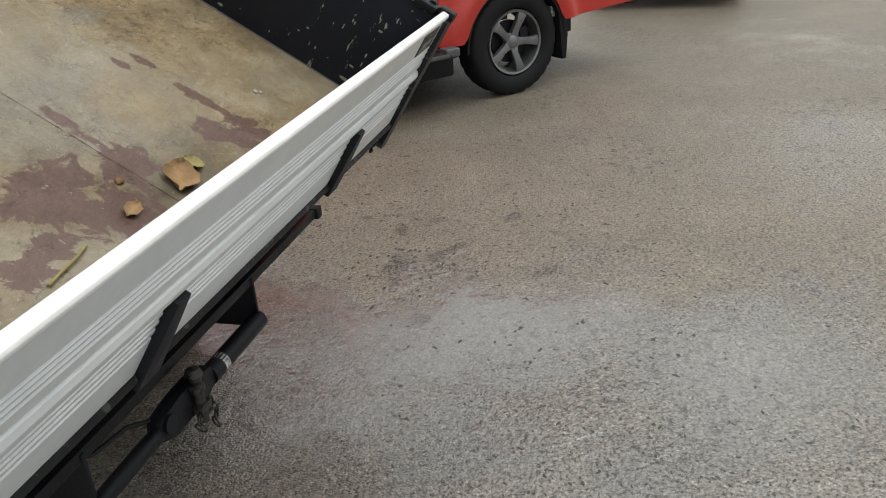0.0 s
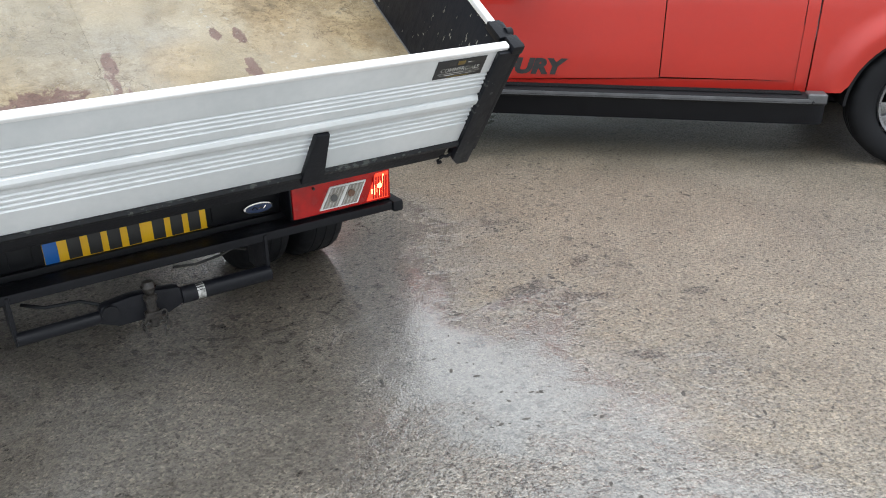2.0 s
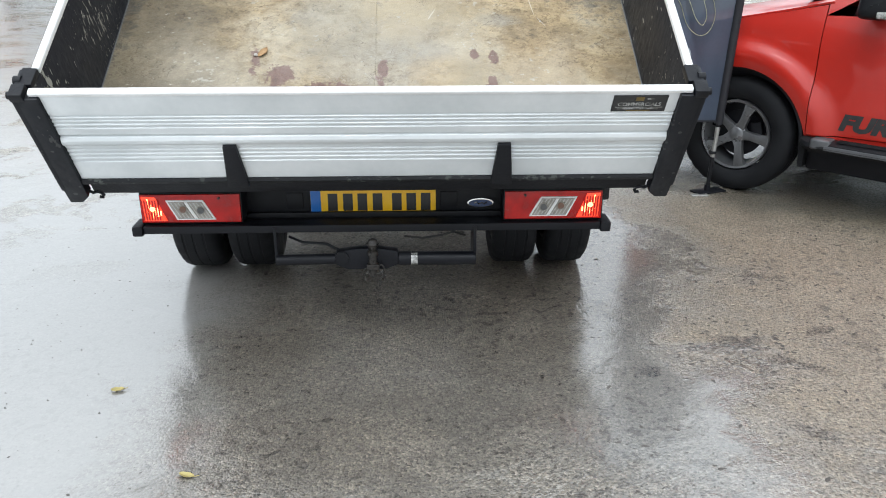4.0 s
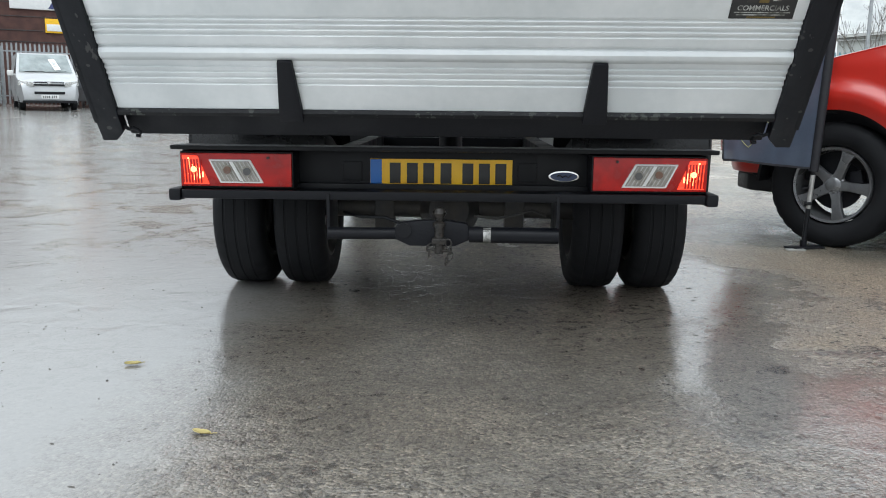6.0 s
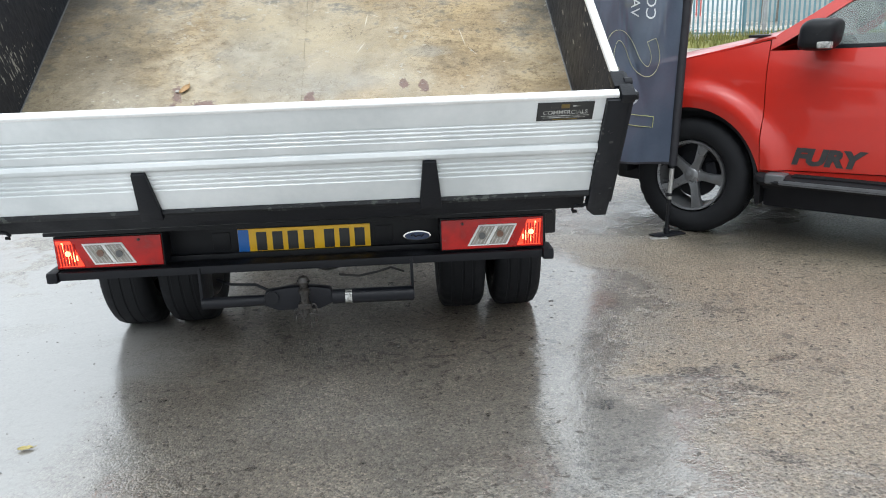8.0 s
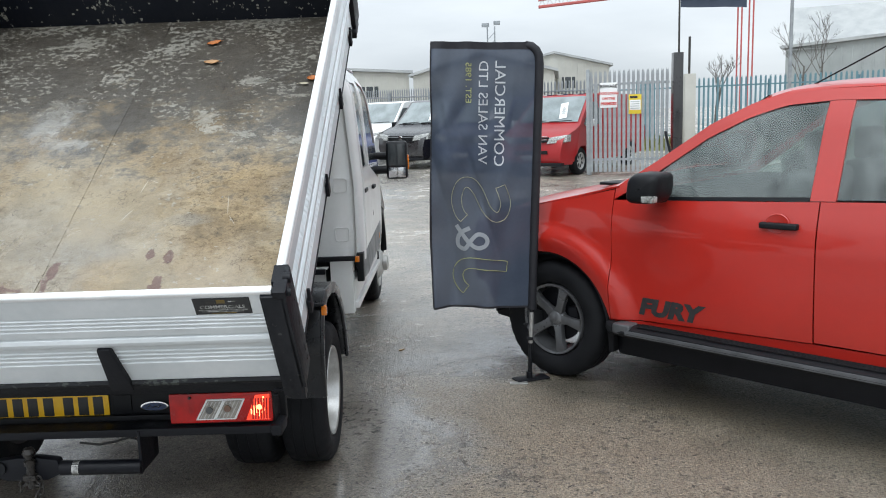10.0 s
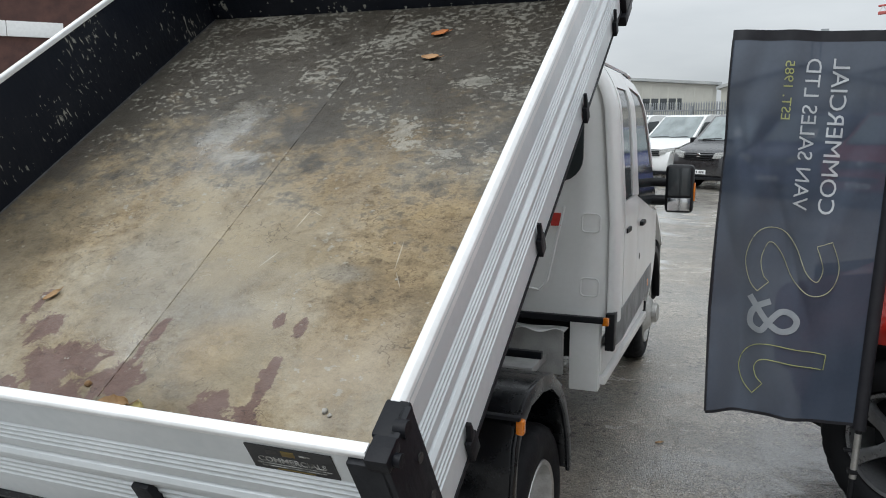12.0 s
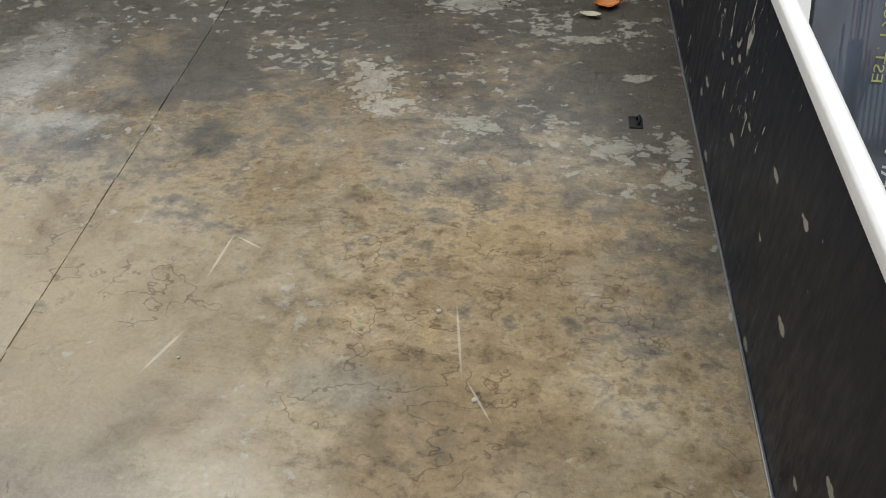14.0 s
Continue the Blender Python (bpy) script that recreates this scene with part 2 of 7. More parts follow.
def asphalt_material():
    """Worn stone-studded asphalt under an uneven film of rain water."""
    m = bpy.data.materials.new("wet_asphalt")
    m.use_nodes = True
    n, l = m.node_tree.nodes, m.node_tree.links
    p = n["Principled BSDF"]
    v = n.new("ShaderNodeTexCoord").outputs["Object"]
    patches = noise_node(n, l, v, 0.42, 6, 0.62, 0.5)
    stains = noise_node(n, l, v, 2.4, 7, 0.68, 0.3)
    blots = noise_node(n, l, v, 21.0, 5, 0.62, 0.5)
    clump = noise_node(n, l, v, 1.1, 4, 0.6, 0.4)
    grit = n.new("ShaderNodeTexVoronoi")
    grit.inputs["Scale"].default_value = 120
    l.new(v, grit.inputs["Vector"])
    speck = noise_node(n, l, v, 72, 6, 0.70)
    wet = noise_node(n, l, v, 0.33, 5, 0.6, 0.6)
    film = math_node(n, l, "MULTIPLY_ADD", stains.outputs[0], 0.40)
    l.new(wet.outputs[0], film.node.inputs[2])
    # better drained beside the pickup; standing water elsewhere
    sep = n.new("ShaderNodeSeparateXYZ")
    l.new(v, sep.inputs[0])
    drain = math_node(n, l, "MULTIPLY_ADD", math_node(n, l, "SUBTRACT", stains.outputs[0], 0.5), 0.08)
    l.new(math_node(n, l, "MULTIPLY", sep.outputs["X"], 0.1), drain.node.inputs[2])
    drain = math_node(n, l, "ADD", drain, math_node(n, l, "MULTIPLY", math_node(n, l, "SUBTRACT", clump.outputs[0], 0.5), 0.12))
    ax = ramp_node(n, l, drain, [(0.128, (0, 0, 0)), (0.15, (0.22, 0.22, 0.22)), (0.19, (0.44, 0.44, 0.44)), (0.8, (0.42, 0.42, 0.42)), (1.0, (0.1, 0.1, 0.1))]).outputs[0]
    back = math_node(n, l, "MULTIPLY_ADD", sep.outputs["Y"], 0.1)
    back.node.inputs[2].default_value = 0.2
    ay = ramp_node(n, l, back, [(0.0, (0.6, 0.6, 0.6)), (0.08, (0.8, 0.8, 0.8)), (0.16, (1, 1, 1)), (0.33, (1, 1, 1)), (0.44, (0, 0, 0))]).outputs[0]
    film = math_node(n, l, "ADD", film, math_node(n, l, "MULTIPLY", ax, ay))
    film = math_node(n, l, "SUBTRACT", film, 0.13)
    pool = ramp_node(n, l, math_node(n, l, "MULTIPLY", sep.outputs["X"], -0.1), [(0.055, (0, 0, 0)), (0.10, (0.20, 0.20, 0.20))]).outputs[0]
    film = math_node(n, l, "SUBTRACT", film, pool)
    for at, size in (((0.72, -0.72, 0), 0.95), ((-0.75, -0.5, 0), 1.0), ((1.25, 0.9, 0), 0.8)):
        gone = n.new("ShaderNodeVectorMath")
        gone.operation = "DISTANCE"
        l.new(v, gone.inputs[0])
        gone.inputs[1].default_value = at
        wash = ramp_node(n, l, math_node(n, l, "MULTIPLY", gone.outputs["Value"], 0.5 / size), [(0.15, (0.13, 0.13, 0.13)), (0.5, (0, 0, 0))]).outputs[0]
        film = math_node(n, l, "SUBTRACT", film, wash)
    # shade along the pickup, painted as a darker strip that is also wetter
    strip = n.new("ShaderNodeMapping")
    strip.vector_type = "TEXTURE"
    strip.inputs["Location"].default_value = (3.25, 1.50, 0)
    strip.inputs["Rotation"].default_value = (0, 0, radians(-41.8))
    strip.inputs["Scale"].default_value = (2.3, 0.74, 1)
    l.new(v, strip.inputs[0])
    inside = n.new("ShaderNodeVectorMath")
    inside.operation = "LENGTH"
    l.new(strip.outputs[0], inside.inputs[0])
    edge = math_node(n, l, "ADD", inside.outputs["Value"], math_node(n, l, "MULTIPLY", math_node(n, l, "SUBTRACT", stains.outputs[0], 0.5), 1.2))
    side_shade = ramp_node(n, l, math_node(n, l, "MULTIPLY", edge, 0.5), [(0.30, (1, 1, 1)), (0.56, (0, 0, 0))]).outputs[0]
    film = math_node(n, l, "SUBTRACT", film, math_node(n, l, "MULTIPLY", side_shade, 0.10))
    # sky reflected by the open yard, painted as a tint paler with distance
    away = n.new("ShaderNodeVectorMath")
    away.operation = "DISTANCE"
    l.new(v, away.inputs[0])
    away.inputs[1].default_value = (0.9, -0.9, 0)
    # sky reflection beside the truck, painted as a slightly paler patch
    rim = n.new("ShaderNodeVectorMath")
    rim.operation = "DISTANCE"
    l.new(v, rim.inputs[0])
    rim.inputs[1].default_value = (1.40, 0.95, 0)
    patch = ramp_node(n, l, math_node(n, l, "ADD", math_node(n, l, "MULTIPLY", rim.outputs["Value"], 0.4), math_node(n, l, "MULTIPLY", stains.outputs[0], 0.3)), [(0.36, (1.10, 1.10, 1.10)), (0.68, (1, 1, 1))]).outputs[0]
    # worn carries the yard's painted sheen: nearly twice as pale far off
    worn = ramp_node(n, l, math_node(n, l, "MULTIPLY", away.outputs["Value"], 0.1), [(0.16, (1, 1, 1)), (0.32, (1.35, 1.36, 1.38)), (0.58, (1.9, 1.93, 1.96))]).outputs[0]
    base = ramp_node(n, l, stains.outputs[0], [(0.30, (0.105, 0.092, 0.077)), (0.5, (0.155, 0.140, 0.119)), (0.72, (0.230, 0.212, 0.186))]).outputs[0]
    warm = ramp_node(n, l, patches.outputs[0], [(0.38, (0.180, 0.149, 0.115)), (0.62, (0.160, 0.148, 0.130))]).outputs[0]
    col = mixed(n, l, 0.5, base, warm)

    def ragged(spots, edge, soft):
        """One mask out of several soft-edged ellipses (x, y, half length, half width, turn)."""
        out = None
        for x, y, a, b, turn in spots:
            mp = n.new("ShaderNodeMapping")
            mp.vector_type = "TEXTURE"
            mp.inputs["Location"].default_value = (x, y, 0)
            mp.inputs["Rotation"].default_value = (0, 0, radians(turn))
            mp.inputs["Scale"].default_value = (a, b, 1)
            l.new(v, mp.inputs[0])
            q = n.new("ShaderNodeVectorMath")
            q.operation = "LENGTH"
            l.new(mp.outputs[0], q.inputs[0])
            out = q.outputs["Value"] if out is None else math_node(n, l, "MINIMUM", out, q.outputs["Value"])
        k = math_node(n, l, "ADD", out, math_node(n, l, "MULTIPLY", math_node(n, l, "SUBTRACT", stains.outputs[0], 0.5), edge))
        return fall(n, l, k, 1.0 - 2 * soft, 1.0 + 0.8 * soft)
    # pale silt washed out on the bottom of the puddles
    brim = math_node(n, l, "MULTIPLY_ADD", math_node(n, l, "SUBTRACT", stains.outputs[0], 0.5), 0.12)
    l.new(math_node(n, l, "MULTIPLY", sep.outputs["X"], -0.1), brim.node.inputs[2])
    # the water's edge wanders further off
    off = fall(n, l, math_node(n, l, "ABSOLUTE", sep.outputs["Y"]), 5.0, 1.6)
    brim = math_node(n, l, "ADD", brim, math_node(n, l, "MULTIPLY", off, math_node(n, l, "MULTIPLY", math_node(n, l, "SUBTRACT", wet.outputs[0], 0.42), 1.1)))
    flood = fall(n, l, brim, 0.095, 0.048)
    # rougher islands stand out of the water beyond the truck
    isle = noise_node(n, l, v, 1.7, 6, 0.68, 0.4)
    far = fall(n, l, sep.outputs["Y"], 2.2, 0.4)
    flood = math_node(n, l, "MULTIPLY", flood, math_node(n, l, "SUBTRACT", 1.0, math_node(n, l, "MULTIPLY", far, fall(n, l, isle.outputs[0], 0.43, 0.48))))
    wash = ragged([(1.10, -0.80, 0.34, 0.62, 0), (1.02, -0.25, 0.10, 0.26, -8), (1.25, -1.12, 0.30, 0.18, -35), (1.35, -0.24, 0.30, 0.05, -4), (0.95, -1.60, 0.45, 0.40, 0)], 1.3, 0.35)
    silt = math_node(n, l, "MAXIMUM", math_node(n, l, "MULTIPLY", flood, 0.80), math_node(n, l, "MULTIPLY", wash, 0.26))
    col = mixed(n, l, silt, col, (0.232, 0.225, 0.212))
    calm = math_node(n, l, "SUBTRACT", 1.0, math_node(n, l, "MAXIMUM", math_node(n, l, "MULTIPLY", flood, 0.88), math_node(n, l, "MULTIPLY", wash, 0.30)))
    film = math_node(n, l, "SUBTRACT", film, math_node(n, l, "MULTIPLY", wash, 0.10))
    tone = n.new("ShaderNodeSeparateColor")
    l.new(grit.outputs["Color"], tone.inputs[0])
    stones = ramp_node(n, l, tone.outputs[0], [(0.0, (0.42, 0.40, 0.38)), (0.22, (0.88, 0.87, 0.86)), (0.82, (1.12, 1.11, 1.09)), (1.0, (1.7, 1.66, 1.6))]).outputs[0]
    gaps = ramp_node(n, l, speck.outputs[0], [(0.37, (0.17, 0.165, 0.16)), (0.455, (0.88, 0.87, 0.85)), (0.64, (1.35, 1.33, 1.30))]).outputs[0]
    # dark clots gathered in clusters
    clot = math_node(n, l, "ADD", blots.outputs[0], math_node(n, l, "MULTIPLY", clump.outputs[0], 0.45))
    spots = ramp_node(n, l, clot, [(0.58, (0.30, 0.28, 0.26)), (0.63, (1, 1, 1))]).outputs[0]
    mid = noise_node(n, l, v, 26, 6, 0.7, 0.2)
    mottle = ramp_node(n, l, mid.outputs[0], [(0.36, (0.42, 0.40, 0.38)), (0.46, (0.96, 0.95, 0.94)), (0.64, (1.35, 1.33, 1.3))]).outputs[0]
    rough = ramp_node(n, l, film, [(0.44, (0.75, 0.75, 0.75)), (0.58, (1, 1, 1)), (0.9, (0.8, 0.8, 0.8))]).outputs[0]
    rough = math_node(n, l, "MULTIPLY", rough, calm)
    # crumbled spots where the surface has broken up
    broken = ragged([(1.52, -0.18, 0.17, 0.05, 12), (1.34, -0.24, 0.09, 0.03, 8), (1.70, -0.36, 0.06, 0.03, -30), (1.87, 0.49, 0.05, 0.03, 0), (1.98, 0.46, 0.045, 0.022, 10), (1.95, -0.10, 0.09, 0.025, 20), (1.12, -0.42, 0.07, 0.05, 40), (1.74, -0.40, 0.10, 0.03, -24), (1.58, -0.86, 0.07, 0.03, -40), (2.15, -0.62, 0.08, 0.03, -18)], 4.5, 0.12)
    crumbled = ramp_node(n, l, math_node(n, l, "MULTIPLY", broken, ramp_node(n, l, speck.outputs[0], [(0.44, (1, 1, 1)), (0.58, (0.1, 0.1, 0.1))]).outputs[0]), [(0, (1, 1, 1)), (1, (0.20, 0.17, 0.14))]).outputs[0]
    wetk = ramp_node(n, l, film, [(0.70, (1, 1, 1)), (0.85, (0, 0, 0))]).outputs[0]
    wetk = math_node(n, l, "MULTIPLY", wetk, math_node(n, l, "SUBTRACT", 1.0, side_shade))
    # the strip's shade as a colour multiplier
    shade_tint = ramp_node(n, l, side_shade, [(0, (1, 1, 1)), (1, (0.56, 0.55, 0.50))]).outputs[0]
    # wet stone is darker, drained stone lighter
    soak = ramp_node(n, l, film, [(0.50, (0.80, 0.81, 0.82)), (0.66, (0.98, 0.97, 0.95)), (0.85, (1.05, 0.98, 0.87))]).outputs[0]
    for tint, k in ((stones, rough), (gaps, rough), (spots, math_node(n, l, "MULTIPLY", calm, 0.9)), (mottle, math_node(n, l, "MULTIPLY", calm, 0.5)), (soak, 1.0), (worn, wetk), (patch, 1.0), (shade_tint, 1.0), (crumbled, 1.0)):
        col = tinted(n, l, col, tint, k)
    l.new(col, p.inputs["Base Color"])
    p.inputs["Roughness"].default_value = 0.55
    water = ramp_node(n, l, film, [(0.55, (1, 1, 1)), (0.70, (0.80, 0.80, 0.80)), (0.88, (0.50, 0.50, 0.50))]).outputs[0]
    # stones stand out of the water where it is thin
    stand = ramp_node(n, l, speck.outputs[0], [(0.42, (0.18, 0.18, 0.18)), (0.50, (0.78, 0.78, 0.78)), (0.60, (1, 1, 1))]).outputs[0]
    thin = ramp_node(n, l, film, [(0.40, (0.15, 0.15, 0.15)), (0.52, (0.85, 0.85, 0.85))]).outputs[0]
    still = math_node(n, l, "MAXIMUM", flood, math_node(n, l, "MULTIPLY", wash, 0.55))
    l.new(mixed(n, l, still, tinted(n, l, water, stand, thin), (1, 1, 1)), p.inputs["Coat Weight"])
    l.new(mixed(n, l, still, ramp_node(n, l, film, [(0.36, (0.14, 0.14, 0.14)), (0.48, (0.16, 0.16, 0.16)), (0.56, (0.20, 0.20, 0.20)), (0.68, (0.32, 0.32, 0.32)), (0.9, (0.45, 0.45, 0.45))]).outputs[0], (0.13, 0.13, 0.13)), p.inputs["Coat Roughness"])
    p.inputs["Coat IOR"].default_value = 2.5
    hgt = math_node(n, l, "MULTIPLY_ADD", grit.outputs["Distance"], -0.9)
    l.new(speck.outputs[0], hgt.node.inputs[2])
    b = n.new("ShaderNodeBump")
    b.inputs["Distance"].default_value = 0.0055
    l.new(math_node(n, l, "MULTIPLY", calm, 0.8), b.inputs["Strength"])
    l.new(hgt, b.inputs["Height"])
    l.new(b.outputs[0], p.inputs["Normal"])
    c = n.new("ShaderNodeBump")
    c.inputs["Distance"].default_value = 0.004
    chop = ramp_node(n, l, film, [(0.40, (0.06, 0.06, 0.06)), (0.50, (0.30, 0.30, 0.30)), (0.58, (0.55, 0.55, 0.55)), (0.80, (0.85, 0.85, 0.85))]).outputs[0]
    l.new(mixed(n, l, still, chop, (0.10, 0.10, 0.10)), c.inputs["Strength"])
    ripple = noise_node(n, l, v, 6.5, 3, 0.55, 0.8)
    l.new(math_node(n, l, "ADD", hgt, math_node(n, l, "MULTIPLY", ripple.outputs[0], 10.0)), c.inputs["Height"])
    l.new(c.outputs[0], p.inputs["Coat Normal"])
    return m


def bed_floor_material():
    """Film-faced ply under dried mud: tan crust, grey film, bare red-brown patches near the tail, black scuffs near the head."""
    m = bpy.data.materials.new("muddy_ply")
    m.use_nodes = True
    n, l = m.node_tree.nodes, m.node_tree.links
    p = n["Principled BSDF"]
    lay = n.new("ShaderNodeMapping")
    lay.inputs["Location"].default_value = (-0.013, 0, 0)
    lay.inputs["Scale"].default_value = (1.0, 0.98, 1.0)
    l.new(n.new("ShaderNodeTexCoord").outputs["Object"], lay.inputs[0])
    v = lay.outputs[0]
    sep = n.new("ShaderNodeSeparateXYZ")
    l.new(v, sep.inputs[0])
    along, across = sep.outputs["Y"], sep.outputs["X"]
    wide = n.new("ShaderNodeMapping")
    wide.inputs["Scale"].default_value = (0.88, 1.12, 1)
    l.new(v, wide.inputs[0])
    v2 = wide.outputs[0]
    a = noise_node(n, l, v, 1.6, 7, 0.62, 0.3)
    b = noise_node(n, l, v2, 4.5, 12, 0.72, 0.15)
    c = noise_node(n, l, v2, 24, 8, 0.72, 0.1)
    d = noise_node(n, l, v, 150, 4, 0.7)
    rag = noise_node(n, l, v, 11, 8, 0.7, 0.6)
    crust = noise_node(n, l, v2, 2.6, 5, 0.6, 0.3)

    def dist(x, u, rx, ru, turn=0.0):
        mp = n.new("ShaderNodeMapping")
        mp.vector_type = "TEXTURE"
        mp.inputs["Location"].default_value = (x, u, 0)
        mp.inputs["Rotation"].default_value = (0, 0, radians(turn))
        mp.inputs["Scale"].default_value = (rx, ru, 1)
        l.new(v, mp.inputs[0])
        q = n.new("ShaderNodeVectorMath")
        q.operation = "LENGTH"
        l.new(mp.outputs[0], q.inputs[0])
        return q.outputs["Value"]

    def blobs(spots, ragged, soft, by=rag):
        """One mask out of several ragged stains."""
        out = None
        for sp in spots:
            q = dist(*sp)
            out = q if out is None else math_node(n, l, "MINIMUM", out, q)
        k = math_node(n, l, "ADD", out, math_node(n, l, "MULTIPLY", math_node(n, l, "SUBTRACT", by.outputs[0], 0.5), ragged))
        return fall(n, l, k, 1.0 - 2 * soft, 1.0)

    def plus(x, y, k):
        return math_node(n, l, "ADD", x, math_node(n, l, "MULTIPLY", y, k))
    # tan crust against a smoother, silty film
    mud = ramp_node(n, l, b.outputs[0], [(0.32, (0.150, 0.108, 0.058)), (0.43, (0.235, 0.172, 0.094)), (0.54, (0.310, 0.236, 0.134)), (0.68, (0.385, 0.310, 0.195))]).outputs[0]
    silt = ramp_node(n, l, b.outputs[0], [(0.34, (0.205, 0.165, 0.106)), (0.5, (0.295, 0.245, 0.165)), (0.66, (0.37, 0.317, 0.225))]).outputs[0]
    sel = fall(n, l, plus(a.outputs[0], math_node(n, l, "SUBTRACT", c.outputs[0], 0.5), 0.22), 0.54, 0.42)
    col = mixed(n, l, sel, mud, silt)
    thick = blobs([(0.25, 0.50, 0.14, 0.15), (0.66, 0.52, 0.19, 0.20), (0.72, 1.02, 0.16, 0.3), (-0.62, 0.28, 0.2, 0.12)], 1.6, 0.12)
    col = mixed(n, l, math_node(n, l, "MULTIPLY", thick, 0.5), col, (0.285, 0.205, 0.108))
    trodden = blobs([(-0.84, 0.88, 0.36, 0.60), (-0.86, 0.36, 0.40, 0.36), (0.05, 0.22, 0.35, 0.16)], 1.4, 0.4)
    col = mixed(n, l, math_node(n, l, "MULTIPLY", trodden, 0.85), col, (0.112, 0.089, 0.055))
    smooth_grey = blobs([(0.05, 0.62, 0.35, 0.10), (0.50, 0.81, 0.12, 0.05), (-0.18, 0.85, 0.22, 0.25)], 1.5, 0.25)
    col = mixed(n, l, math_node(n, l, "MULTIPLY", smooth_grey, 0.6), col, (0.240, 0.222, 0.184))
    # worn to an even silty film in the middle, towards the tail
    even = blobs([(0.10, 0.84, 0.42, 0.32), (-0.16, 0.66, 0.30, 0.22), (0.36, 0.48, 0.13, 0.26), (-0.22, 1.06, 0.22, 0.20)], 1.5, 0.32)
    col = mixed(n, l, math_node(n, l, "MULTIPLY", even, 0.72), col, ramp_node(n, l, a.outputs[0], [(0.40, (0.255, 0.212, 0.140)), (0.58, (0.305, 0.238, 0.136))]).outputs[0])
    sandy = blobs([(0.70, 1.17, 0.26, 0.12), (0.25, 0.49, 0.13, 0.12)], 1.8, 0.2)
    col = mixed(n, l, math_node(n, l, "MULTIPLY", sandy, 0.5), col, (0.340, 0.250, 0.128))
    # pale wet film left of the joint, drying in streaks; sky sheen painted into it
    pale = blobs([(-0.36, 1.62, 0.12, 0.24, -6), (-0.22, 1.40, 0.16, 0.05)], 2.6, 0.3)
    # bare ply
    ply = blobs([(-0.21, 0.355, 0.15, 0.085), (-0.15, 0.25, 0.12, 0.09), (0.0, 0.325, 0.09, 0.07), (0.43, 0.235, 0.085, 0.07), (0.462, 0.385, 0.022, 0.11), (0.345, 0.295, 0.05, 0.05), (0.394, 0.60, 0.020, 0.024), (0.472, 0.585, 0.020, 0.034),
                 (0.030, 0.525, 0.020, 0.055), (0.016, 0.415, 0.02, 0.06), (-0.492, 0.575, 0.026, 0.07), (-0.391, 0.47, 0.045, 0.075), (-0.232, 0.41, 0.07, 0.03), (-0.40, 0.25, 0.10, 0.05)], 4.5, 0.10)
    col = mixed(n, l, math_node(n, l, "MULTIPLY", ply, 0.92), col, (0.125, 0.064, 0.050))
    # black scuffs growing towards the head; darker along the sides too
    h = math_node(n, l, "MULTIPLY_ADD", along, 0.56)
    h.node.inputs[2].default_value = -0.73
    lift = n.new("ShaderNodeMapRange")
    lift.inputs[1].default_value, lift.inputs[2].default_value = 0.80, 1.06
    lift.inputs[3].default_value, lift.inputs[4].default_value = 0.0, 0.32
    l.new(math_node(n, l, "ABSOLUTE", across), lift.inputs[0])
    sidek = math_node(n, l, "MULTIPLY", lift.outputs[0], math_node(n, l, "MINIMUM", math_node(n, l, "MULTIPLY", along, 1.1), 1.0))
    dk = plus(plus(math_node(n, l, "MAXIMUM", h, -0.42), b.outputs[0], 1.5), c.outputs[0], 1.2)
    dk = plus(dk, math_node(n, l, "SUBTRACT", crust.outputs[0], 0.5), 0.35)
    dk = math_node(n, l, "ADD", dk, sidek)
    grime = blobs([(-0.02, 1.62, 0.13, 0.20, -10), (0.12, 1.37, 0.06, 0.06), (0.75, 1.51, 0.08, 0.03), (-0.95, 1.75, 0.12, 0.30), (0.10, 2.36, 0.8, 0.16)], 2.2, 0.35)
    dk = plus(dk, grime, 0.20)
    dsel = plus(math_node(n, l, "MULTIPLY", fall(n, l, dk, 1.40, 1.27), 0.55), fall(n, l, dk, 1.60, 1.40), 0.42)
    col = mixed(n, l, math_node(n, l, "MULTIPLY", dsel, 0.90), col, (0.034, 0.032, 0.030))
    # pale flakes where the film has lifted, in drifts
    drift = noise_node(n, l, v, 3.4, 4, 0.6, 0.2)
    fl = noise_node(n, l, v2, 34, 5, 0.62, 0.0)
    fk = plus(plus(fl.outputs[0], math_node(n, l, "MAXIMUM", h, -0.20), 0.15), math_node(n, l, "SUBTRACT", drift.outputs[0], 0.5), 0.62)
    fsel = fall(n, l, fk, 0.655, 0.635)
    torn = blobs([(0.60, 1.93, 0.085, 0.035), (0.865, 1.773, 0.055, 0.014, 5), (0.90, 1.375, 0.045, 0.02, 8), (0.415, 1.57, 0.05, 0.08), (0.45, 1.49, 0.06, 0.03), (0.63, 1.44, 0.06, 0.022, -20), (1.0, 1.29, 0.022, 0.02), (1.02, 1.38, 0.02, 0.03), (0.96, 1.62, 0.035, 0.014), (-0.56, 2.375, 0.14, 0.012, 8)], 6.0, 0.05, fl)
    fsel = math_node(n, l, "MAXIMUM", fsel, torn)
    col = mixed(n, l, math_node(n, l, "MULTIPLY", fsel, 0.6), col, (0.37, 0.355, 0.305))
    # film and sheen go in together as one pale colour
    col = mixed(n, l, math_node(n, l, "MULTIPLY", pale, 0.55), col, (0.44, 0.42, 0.37))
    # cracks in the crust: thin lines along level curves of a noise, here and there
    cr = noise_node(n, l, v2, 6.5, 4, 0.62, 0.2)
    line = math_node(n, l, "ABSOLUTE", math_node(n, l, "SUBTRACT", cr.outputs[0], 0.5))
